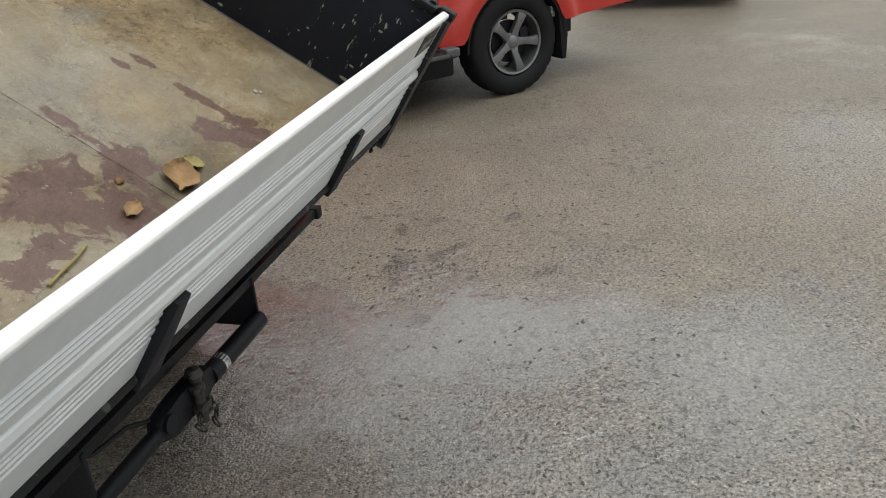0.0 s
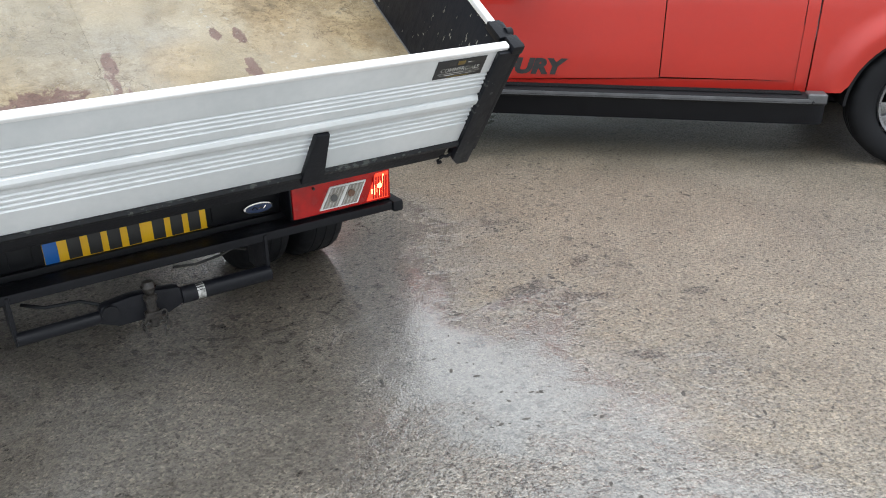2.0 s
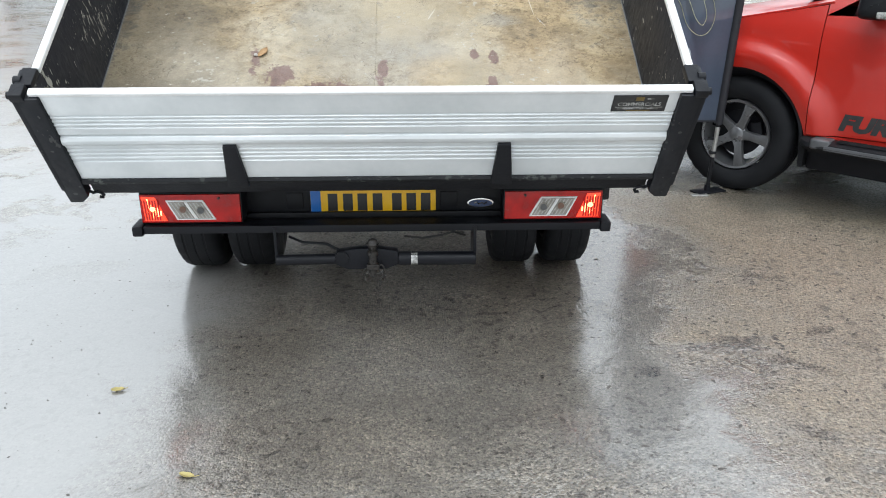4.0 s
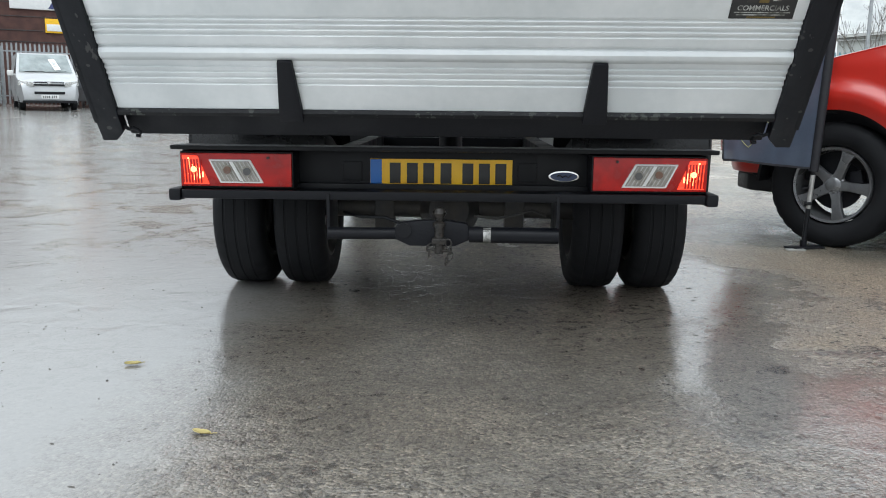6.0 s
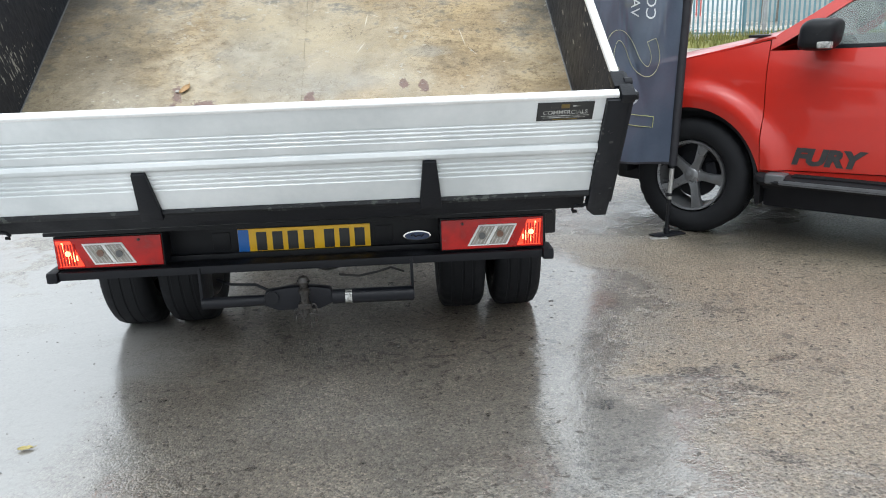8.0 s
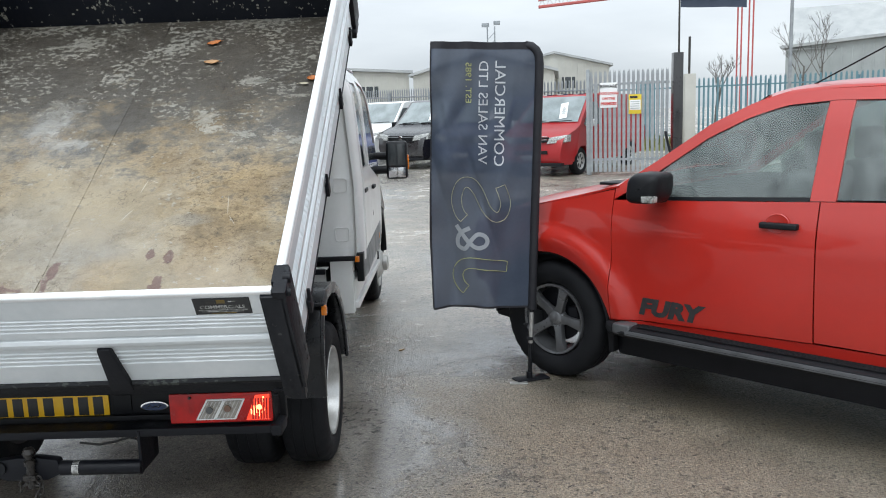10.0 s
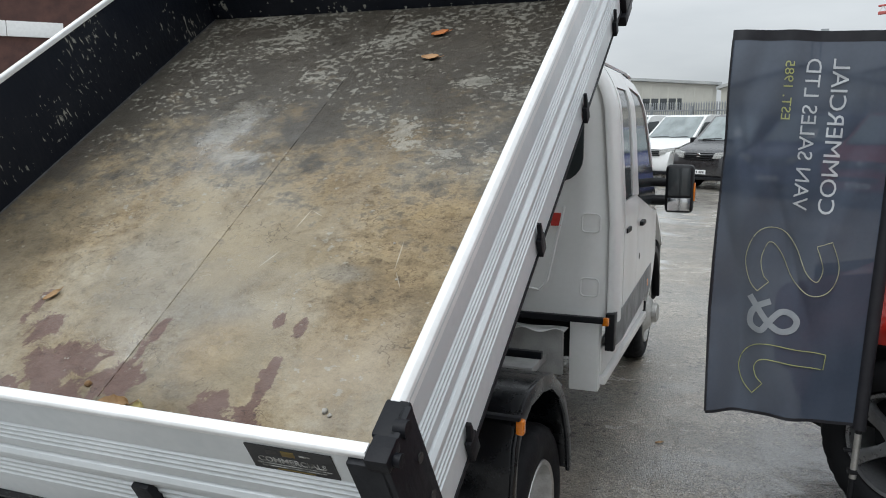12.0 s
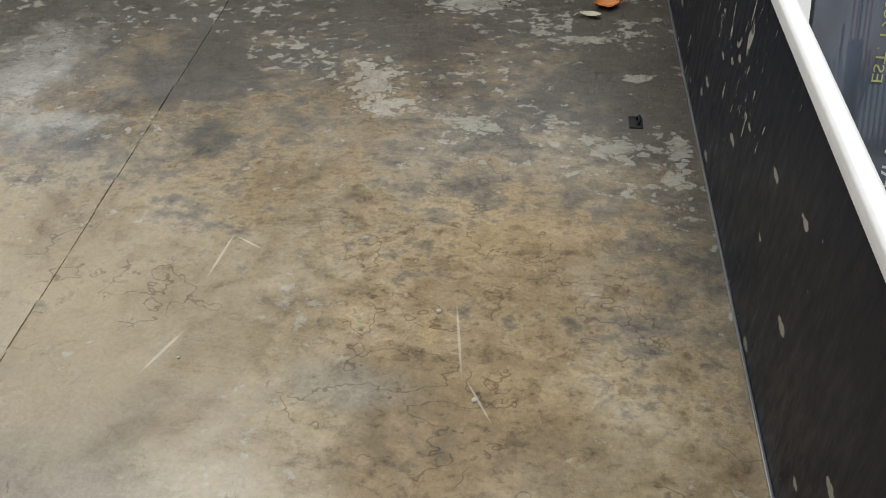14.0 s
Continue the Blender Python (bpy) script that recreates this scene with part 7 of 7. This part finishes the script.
def gate_extras():
    part("gate_stile", box(-0.06, 0.02, -0.04, 0.05, 0.02, 2.49, 0.006), GALV, gate)
    sign = part("warning_sign", box(0.26, 0.66, -0.032, -0.02, 1.59, 2.17, 0.003), PAPER, gate, "white sign with red and black warning words")
    redink = material("red_ink", (0.55, 0.03, 0.02), (0.5, 0.03, 0.02), 20, 0.6)
    part("sign_line", words("BEWARE", 0.075, 0.002, 0.003), INK, sign, "", pose(0.46, -0.036, 2.08))
    for t, z, h in (("DOG LOOSE", 1.92, 0.058), ("ON THE", 1.80, 0.058), ("PREMISES", 1.68, 0.066)):
        part("sign_line", words(t, h, 0.002, 0.003), redink, sign, "", pose(0.46, -0.036, z))
    y = part("notice", box(0.92, 1.21, -0.032, -0.02, 1.43, 1.88, 0.003), material("notice_yellow", (0.70, 0.52, 0.03), (0.62, 0.46, 0.03), 12, 0.5), gate, "yellow and white notice")
    part("notice_panel", box(0.94, 1.19, -0.036, -0.031, 1.52, 1.75, 0.001), PAPER, y)
    part("notice_bar", box(0.95, 1.12, -0.036, -0.031, 1.79, 1.84, 0.001), INK, y)
    for k in range(4):
        part("notice_bar", box(0.96, 1.16, -0.039, -0.035, 1.55 + 0.05 * k, 1.565 + 0.05 * k, 0.0005), CLADGREY, y)
    part("gate_stay", rod((1.75, -0.05, 1.0), (1.98, -0.3, 0.0), 0.03, 10), BLACK, gate, "black gate stay")
    p = thing("gate_post", pose(6.92, 15.98, rise_at(6.92, 15.98)), "tall dark square gate post carrying a flagpole", "post")
    part("post_body", box(-0.11, 0.11, -0.11, 0.11, 0, 2.78, 0.01), BLACKPAINT, p)
    part("flagpole", rod((0.03, 0, 2.78), (0.03, 0, 5.4), 0.022, 10), DARKSTEEL, p)
    f = part("pennant", sheet(lambda u, v: (0.06 + 1.5 * u, 0.05 * math.sin(u * 7), 3.78 + 0.62 * v - 0.05 * u), 0, 1, 0, 1, 20, 6, 0.003), CLOTH, p, "dark flag with one pale line of print")
    for k in range(11):
        part("print_bar", box(0.14 + 0.115 * k, 0.22 + 0.115 * k, -0.075, -0.062, 3.96 - 0.004 * k, 4.06 - 0.004 * k, 0.001), PALE, f) if k not in (3, 7) else None


gate_extras()


def shed(name, front_l, front_r, depth, eave, ridge, wall, label, doors=()):
    """A gabled shed: front gable between two ground points."""
    a, b = Vector((*front_l, 0)), Vector((*front_r, 0))
    w = (b - a).length
    m = Matrix.Translation(a) @ pose(0, 0, min(rise_at(a.x, a.y), rise_at(b.x, b.y)) - 0.05, 0, 0, math.degrees(math.atan2(b.y - a.y, b.x - a.x)))
    s = thing(name, m, label, "building")
    # ribbed front and side walls
    pts = [(0, 0)]
    front = prism([(0, 0), (w, 0), (w, eave), (w / 2, ridge), (0, eave)], 0, 0.25, "y")
    part("wall", front, wall, s)
    part("wall", box(0, 0.25, 0.25, depth, 0, eave, 0), wall, s)
    part("wall", box(w - 0.25, w, 0.25, depth, 0, eave, 0), wall, s)
    part("wall", box(0, w, depth, depth + 0.25, 0, eave, 0), wall, s)
    for q in (0, 1):
        x0, x1 = (-0.3, w / 2) if q == 0 else (w + 0.3, w / 2)
        z0 = eave - 0.3 * (ridge - eave) / (w / 2)
        part("roof", prism([(x0, z0 + 0.02), (x1, ridge + 0.02), (x1, ridge + 0.22), (x0, z0 + 0.22)], -0.3, depth + 0.3, "y"), ROOFGREY, s)
    n = int(w / 0.6)
    for i in range(n):
        x = (i + 0.5) * w / n
        top = eave + (ridge - eave) * (1 - abs(x - w / 2) / (w / 2)) - 0.3
        part("rib", box(x - 0.05, x + 0.05, -0.05, 0.0, 0.1, top, 0.01), wall, s)
    for x0, x1, z0, z1 in doors:
        part("window", box(x0, x1, -0.04, 0.01, z0, z1, 0.01), GLASS, s)
    return s


shed("industrial_shed", (-0.95, 58.7), (9.4, 57.3), 30, 3.95, 5.35, CLADDING, "cream ribbed-metal industrial shed with a grey gable roof", ())
shed("industrial_shed", (6.4, 72.6), (16.2, 71.6), 30, 4.9, 6.1, CLADDING, "pale industrial shed with small dark windows", ((2.9, 4.1, 3.0, 4.0), (5.6, 6.8, 3.0, 4.0)))
shed("industrial_shed", (-24.0, 57.0), (-1.3, 59.6), 24, 4.2, 4.9, CLADDING, "long cream shed with a dark loading window", ((17.8, 20.5, 2.5, 3.3),))
shed("warehouse", (24.0, 52.0), (52.0, 36.0), 20, 4.6, 5.6, CLADGREY, "pale grey warehouse behind the teal fence", ())


def brick_building():
    b = thing("brick_building", pose(-24.5, 26.4, 0.35, 0, 0, 32.2), "dark red-brown brick building with signs above the fence", "building")
    part("wall", box(0, 20, 0, 0.3, 0, 6.5, 0), BRICK, b)
    part("wall", box(0, 0.3, 0.3, 10, 0, 6.5, 0), BRICK, b)
    part("wall", box(19.7, 20, 0.3, 10, 0, 6.5, 0), BRICK, b)
    part("roof", box(-0.2, 20.2, -0.2, 10.2, 6.5, 6.7, 0.02), ROOFGREY, b)
    for z in (2.75, 3.2, 3.75, 4.3):
        part("course", box(0, 20, -0.02, 0.0, z, z + 0.025, 0), BLACKPAINT, b)
    sg = part("fascia_sign", box(7.2, 10.4, -0.08, 0.0, 4.05, 5.0, 0.02), PAPER, b, "white sign with coloured shapes")
    for k, mm in enumerate((NAVYPAINT, DULLRED, AMBER)):
        part("sign_shape", prism([(8.6 + 0.42 * k, 4.10), (9.1 + 0.42 * k, 4.9), (9.5 + 0.42 * k, 4.9), (9.0 + 0.42 * k, 4.10)], -0.095, -0.08, "y"), mm, sg)
    y = part("yellow_sign", box(8.45, 9.55, -0.06, 0.0, 3.15, 3.72, 0.01), YELLOW, b)
    part("sign_panel", box(8.5, 9.5, -0.075, -0.06, 3.22, 3.50, 0.004), PAPER, y)
    part("small_sign", box(11.0, 11.5, -0.06, 0.0, 2.45, 3.0, 0.01), PAPER, b)


brick_building()


def gable_building():
    """Brown gable with a pale band, a louvre and a sloping verge, behind the truck's near side."""
    b = thing("gable_building", pose(-18.83, 17.38, 0.2, 0, 0, 47), "brown brick gable-ended building with a pale band", "building")
    ridge, eave = (-4.5, 8.3), (4.4, 5.0)
    prof = [(-13.4, 0), (-13.4, eave[1]), ridge, eave, (eave[0], 0)]
    part("wall", prism(prof, 0.0, 0.35, "y"), BRICK, b)
    part("side_wall", box(eave[0] - 0.3, eave[0], 0.35, 9, 0, eave[1] - 0.1, 0), BRICK, b)
    for s in (1, -1):
        far = eave if s > 0 else (-13.4, eave[1])
        d = Vector((far[0] - ridge[0], far[1] - ridge[1])).normalized()
        end = (far[0] + d.x * 0.35, far[1] + d.y * 0.35)
        part("verge", prism([ridge, end, (end[0], end[1] + 0.30), (ridge[0], ridge[1] + 0.30)], -0.22, 0.02, "y"), PAPER, b, "pale verge board")
        part("roof", prism([(ridge[0], ridge[1] + 0.02), (end[0], end[1] + 0.02), (end[0], end[1] + 0.26), (ridge[0], ridge[1] + 0.26)], 0.03, 9.2, "y"), ROOFGREY, b)
    for k in range(9):
        part("band_panel", box(-13.3 + 1.55 * k, -11.765 + 1.55 * k, -0.10, 0.0, 4.23, 4.68, 0.01), PAPER, b)
    lv = part("louvre", box(0.16, 0.68, -0.03, 0.0, 5.41, 5.94, 0.005), DARKSTEEL, b)
    for k in range(7):
        part("louvre_slat", box(0.18, 0.66, -0.05, -0.03, 5.44 + 0.07 * k, 5.475 + 0.07 * k, 0.002), BLACKPAINT, lv)


gable_building()


def skyline():
    # lattice crane jib on its tower, far off
    c = thing("tower_crane", pose(14.9, 117, 0.6), "red and white lattice tower crane far off", "crane")
    jib = material("crane_red", (0.45, 0.10, 0.09), (0.4, 0.09, 0.08), 3, 0.6)
    white = material("crane_white", (0.7, 0.68, 0.68), (0.6, 0.58, 0.58), 3, 0.6)
    def jp(u):
        return Vector((28.0 * u, -3.0 * u, 15.6 + 2.0 * u))
    part("jib", join(rod(jp(0), jp(1), 0.22, 6), rod(jp(0.0) + Vector((0, 0, 0.9)), jp(1) + Vector((0, 0, 1.6)), 0.13, 6)), jib, c)
    ds = []
    for k in range(26):
        a, b = jp(k / 26), jp((k + 0.5) / 26) + Vector((0, 0, 0.9 + 0.7 * k / 26))
        d = jp((k + 1) / 26)
        ds += [rod(a, b, 0.07, 5), rod(b, d, 0.07, 5)]
    part("lattice", join(*ds), white, c)
    part("tower", join(*[rod((28.5 + dx, -3 + dy, 0), (28.5 + dx, -3 + dy, 26), 0.12, 5) for dx in (-0.8, 0.8) for dy in (-0.8, 0.8)]), jib, c)
    m = thing("lattice_mast", pose(6.5, 88, 0.6), "grey lattice floodlight mast far off", "mast")
    bars = []
    for dx, dy in ((-0.4, -0.4), (0.4, -0.4), (0.4, 0.4), (-0.4, 0.4)):
        bars.append(rod((dx, dy, 0), (dx, dy, 10.2), 0.05, 5))
    for k in range(12):
        bars.append(rod((-0.4, -0.4, 0.8 * k), (0.4, -0.4, 0.8 * k + 0.8), 0.04, 5))
        bars.append(rod((0.4, 0.4, 0.8 * k), (0.4, -0.4, 0.8 * k + 0.8), 0.04, 5))
    part("mast_frame", join(*bars), GALV, m)
    part("lamp_head", join(box(-1.0, -0.2, -0.2, 0.2, 10.2, 10.6), box(0.3, 1.0, -0.2, 0.2, 10.4, 10.8)), GALV, m)
    h = thing("house", pose(24.5, 52, 0.5, 0, 0, -25), "grey-roofed hall with bare trees beside it", "house")
    part("wall", box(0, 14, 0, 8, 0, 4.6, 0), CLADDING, h)
    part("roof", prism([(-0.5, 4.5), (8.5, 4.5), (4, 7.6)], -0.4, 14.4, "x"), ROOFGREY, h)
    part("lamp_post", join(rod((0, 0, 0), (0, 0, 7.5), 0.07, 8, 0.05), rod((0, 0, 7.4), (-0.9, 0, 7.7), 0.035, 6), box(-1.3, -0.8, -0.1, 0.1, 7.62, 7.72)), GALV, thing("street_lamp", pose(13.0, 24.5, rise_at(13.0, 24.5)), "grey street lamp beyond the fence", "lamp"))
    pier = thing("gate_pier", pose(9.64, 24.4, rise_at(9.64, 24.4)), "pale concrete gate pier", "post")
    part("pier_body", box(-0.18, 0.18, -0.18, 0.18, 0, 2.5, 0.02), CLADDING, pier)
    part("pier_pole", rod((0, 0, 2.5), (0, 0, 3.7), 0.04, 8), DARKSTEEL, pier)


skyline()


def bare_tree(at, height, seed):
    rnd = random.Random(seed)
    bark = BARK
    t = thing("bare_tree", pose(*at), "leafless thin tree beyond the fences", "tree", "bare trees")
    part("trunk", rod((0, 0, 0), (0.1, 0, height * 0.5), 0.09, 8, 0.05), bark, t)
    twigs = []
    def grow(p, d, L, r, depth):
        q = p + d * L
        twigs.append(rod(p, q, r, 5, r * 0.6))
        if depth:
            for _ in range(3):
                nd = (d + Vector((rnd.uniform(-0.7, 0.7), rnd.uniform(-0.7, 0.7), rnd.uniform(-0.1, 0.6)))).normalized()
                grow(q, nd, L * rnd.uniform(0.55, 0.8), r * 0.6, depth - 1)
    for k in range(4):
        grow(Vector((0.1, 0, height * (0.28 + 0.07 * k))), Vector((rnd.uniform(-0.6, 0.6), rnd.uniform(-0.6, 0.6), 0.8)).normalized(), height * 0.2, 0.03, 3)
    part("limbs", join(*twigs), bark, t)


BARK = material("grey_bark", (0.10, 0.09, 0.08), (0.14, 0.13, 0.115), 8, 0.9)
for k, (x, y, h) in enumerate(((23.0, 47.0, 6.5), (25.0, 49.0, 7.0), (12.0, 29.0, 3.6))):
    bare_tree((x, y, rise_at(x, y)), h, k + 3)


def verge():
    rnd = random.Random(4)
    bm = bmesh.new()
    bank = sheet(lambda u, v: (7.4 + 13.5 * u, 24.8 - 4.6 * u + 2.4 * v, rise_at(7.4 + 13.5 * u, 24.8 - 4.6 * u + 2.4 * v) + 0.004 + 0.22 * math.sin(math.pi * v) + 0.05 * math.sin(u * 40) * math.sin(math.pi * v)), 0, 1, 0, 1, 60, 8)
    solo("verge", bank, GRASS, "rough yellowing grass bank before the teal fence", "verge", kind="structure")
    for _ in range(4200):
        u, v = rnd.random(), rnd.random()
        x, y = 7.4 + 13.5 * u, 24.8 - 4.6 * u + 2.4 * v
        z = rise_at(x, y) + 0.22 * math.sin(math.pi * v)
        h, a = rnd.uniform(0.12, 0.42), rnd.uniform(0, 6.28)
        dx, dy = 0.02 * math.cos(a), 0.02 * math.sin(a)
        lx, ly = rnd.uniform(-0.12, 0.12), rnd.uniform(-0.12, 0.12)
        bm.faces.new([bm.verts.new(c) for c in ((x - dx, y - dy, z), (x + dx, y + dy, z), (x + lx, y + ly, z + h))])
    solo("grass", bm, GRASS, "yellow-green tufts of rough grass on the bank", "grass", kind="stuff")


verge()



# ---- leaves, stones and litter ----
LEAFB = material("brown_leaf", (0.36, 0.22, 0.10), (0.24, 0.14, 0.06), 25, 0.6, 0.75, bump=0.3, bump_scale=80)
LEAFY = material("yellow_leaf", (0.34, 0.28, 0.10), (0.25, 0.20, 0.08), 25, 0.6, 0.7)
LEAFP = material("pale_leaf", (0.42, 0.38, 0.28), (0.34, 0.30, 0.21), 25, 0.6, 0.7)
LEAFT = material("tan_leaf", (0.42, 0.24, 0.11), (0.34, 0.19, 0.09), 25, 0.6, 0.7)
LEAFO = material("orange_leaf", (0.45, 0.15, 0.03), (0.36, 0.11, 0.03), 25, 0.6, 0.7)
STONE = material("pale_stone", (0.40, 0.38, 0.34), (0.28, 0.26, 0.23), 60, 0.8)
CLAY = material("brown_clod", (0.22, 0.12, 0.05), (0.14, 0.08, 0.035), 50, 0.85)


def leaf(m, length, width, mat, label, curl=0.18, seed=0):
    rnd = random.Random(seed)
    k = [rnd.uniform(0.8, 1.15) for _ in range(13)]

    def f(u, v):
        w = width * 0.5 * math.sin(math.pi * min(1, u * 0.94 + 0.03)) ** 0.7 * k[int(u * 12)]
        return (length * (u - 0.5), w * v, curl * width * (v * v) + 0.25 * curl * length * (2 * u - 1) ** 2 + 0.002)
    lf = thing("leaf", m, label, "leaf", "fallen leaves")
    part("blade", sheet(f, 0, 1, -1, 1, 14, 6, 0.0012), mat, lf)
    part("stalk", tube([(length * 0.46, 0, 0.004), (length * 0.6, 0.004, 0.006), (length * 0.72, 0.012, 0.004)], 0.0014, 5), mat, lf)


TILT = pose(0.013, 0, 0) @ BED
for x, u, a, L, w, mt, lab in ((0.066, 0.225, 30, 0.115, 0.085, LEAFB, "dry brown leaf curled on the muddy bed floor"), (0.149, 0.238, 100, 0.055, 0.05, LEAFY, "small yellow-green leaf on the bed floor"), (-0.134, 0.225, 10, 0.06, 0.04, LEAFB, "brown leaf near the tailgate"),
                               (-0.464, 0.615, 60, 0.06, 0.03, LEAFB, "dark curled leaf on the bed floor"), (0.332, 2.15, 0, 0.08, 0.042, LEAFT, "tan dry leaf near the headboard"), (0.304, 2.37, 25, 0.08, 0.045, LEAFO, "orange leaf near the headboard"),
                               (0.91, 1.945, 10, 0.06, 0.045, LEAFO, "orange leaf by the side board"), (0.87, 1.895, 170, 0.05, 0.022, LEAFP, "pale dry leaf by the side board")):
    leaf(TILT @ pose(x + 0.013, u * 1.01, 0.002, 0, 0, a), L, w, mt, lab, seed=int(100 * (x + u + 2)))
leaf(pose(-0.972, -0.50, 0.001, 0, 0, 10), 0.05, 0.03, LEAFY, "yellow leaf on the wet asphalt", seed=5)
leaf(pose(-0.575, -1.03, 0.001, 0, 0, -20), 0.055, 0.026, LEAFY, "pale willow leaf on the wet asphalt", seed=6)
leaf(pose(1.252, 2.592, 0.001, 0, 0, 40), 0.05, 0.03, LEAFB, "small dark leaf on the wet asphalt", seed=7)


def pebble(m, r, mat, seed):
    rnd = random.Random(seed)
    bm = bmesh.new()
    bmesh.ops.create_icosphere(bm, subdivisions=2, radius=r)
    for v in bm.verts:
        v.co *= 1 + 0.35 * noise.noise(v.co * (1.6 / r) + Vector((seed, 0, 0)))
        v.co.z *= 0.6
    solo("stone", bm, mat, "small loose stone lying on the surface", "stone", m, "loose stones")


for i, (x, u, r, mt) in enumerate(((0.626, 0.955, 0.004, STONE), (0.692, 0.80, 0.004, STONE), (0.682, 0.32, 0.009, STONE), (0.70, 0.31, 0.006, STONE), (-0.06, 0.30, 0.011, CLAY), (0.26, 0.84, 0.003, STONE), (-0.485, 0.60, 0.008, STONE))):
    pebble(TILT @ pose(x + 0.006, u * 1.02, r * 0.4), r, mt, i + 1)


def ground_grit():
    """Loose chippings and crumbs strewn over the yard."""
    rnd = random.Random(11)
    bm = bmesh.new()
    for _ in range(1500):
        a, d = rnd.uniform(0, 6.283), 0.4 + 3.6 * rnd.random() ** 0.7
        x, y = 1.2 + d * math.cos(a), -0.7 + 0.75 * d * math.sin(a)
        r = rnd.uniform(0.0022, 0.0062)
        vs = [bm.verts.new((x + r * math.cos(t) * rnd.uniform(0.6, 1.2), y + r * math.sin(t) * rnd.uniform(0.6, 1.2), 0.0)) for t in (0, 1.57, 3.14, 4.71)]
        top = bm.verts.new((x, y, r * rnd.uniform(0.5, 1.0)))
        for i in range(4):
            bm.faces.new((vs[i], vs[(i + 1) % 4], top))
    solo("chippings", bm, material("dark_chippings", (0.05, 0.043, 0.038), (0.16, 0.15, 0.14), 3, 0.5, 0.7), "loose dark chippings strewn on the wet asphalt", "chippings", kind="stuff")


ground_grit()


def clots():
    """Clusters of dark wet crumbs trodden into the asphalt."""
    rnd = random.Random(23)
    bm = bmesh.new()
    spots = ((1.50, -0.21, 26, 0.10), (1.61, -0.20, 22, 0.09), (1.76, -0.22, 14, 0.08), (1.60, -0.43, 8, 0.06), (1.64, -0.57, 6, 0.05), (2.25, -0.87, 5, 0.05), (2.33, -0.59, 6, 0.06), (1.91, 0.41, 8, 0.06), (1.83, 0.42, 8, 0.06), (1.95, 0.37, 6, 0.05), (1.15, -1.03, 3, 0.02), (0.61, -0.45, 3, 0.02), (1.47, -0.34, 12, 0.10), (2.12, -0.02, 5, 0.06), (1.43, 0.54, 4, 0.04), (1.62, -0.58, 5, 0.04))
    for cx, cy, k, sp in spots:
        for _ in range(k):
            x, y, r = rnd.gauss(cx, sp), rnd.gauss(cy, sp * 0.7), rnd.uniform(0.004, 0.012)
            m = rnd.choice((5, 6, 7))
            ring = [bm.verts.new((x + r * rnd.uniform(0.6, 1.5) * math.cos(6.283 * i / m), y + r * rnd.uniform(0.5, 1.0) * math.sin(6.283 * i / m), 0.0002)) for i in range(m)]
            top = bm.verts.new((x, y, r * rnd.uniform(0.25, 0.5)))
            for i in range(m):
                bm.faces.new((ring[i], ring[(i + 1) % m], top))
    for k in range(1500):
        if k < 520:
            x, y, r = rnd.uniform(0.85, 3.3), rnd.uniform(-1.5, 1.25), rnd.uniform(0.003, 0.0095)
        else:
            x, y, r = rnd.gauss(0.15, 0.45), rnd.uniform(-2.3, 0.5), rnd.uniform(0.0022, 0.0062)
        m = rnd.choice((5, 6, 7))
        a0, long = rnd.uniform(0, 3.1), rnd.uniform(1.0, 2.2)
        ring = []
        for i in range(m):
            p, q = r * long * rnd.uniform(0.7, 1.2) * math.cos(6.283 * i / m), r * rnd.uniform(0.6, 1.0) * math.sin(6.283 * i / m)
            ring.append(bm.verts.new((x + p * math.cos(a0) - q * math.sin(a0), y + p * math.sin(a0) + q * math.cos(a0), 0.0002)))
        top = bm.verts.new((x, y, r * rnd.uniform(0.2, 0.45)))
        for i in range(m):
            bm.faces.new((ring[i], ring[(i + 1) % m], top))
    solo("dirt_clots", bm, material("dark_clots", (0.040, 0.034, 0.029), (0.075, 0.066, 0.058), 40, 0.5, 0.75), "dark wet dirt clots scattered on the asphalt", "dirt", kind="stuff")


clots()


def straw():
    """A dry yellow stalk by the tailgate."""
    st = solo("dry_stalk", tube([(-0.438, 0.196, 0.004), (-0.40, 0.20, 0.010), (-0.34, 0.208, 0.008), (-0.296, 0.219, 0.006)], 0.0035, 7), LEAFY, "dry yellow stalk on the muddy bed floor", "twig", TILT)


straw()
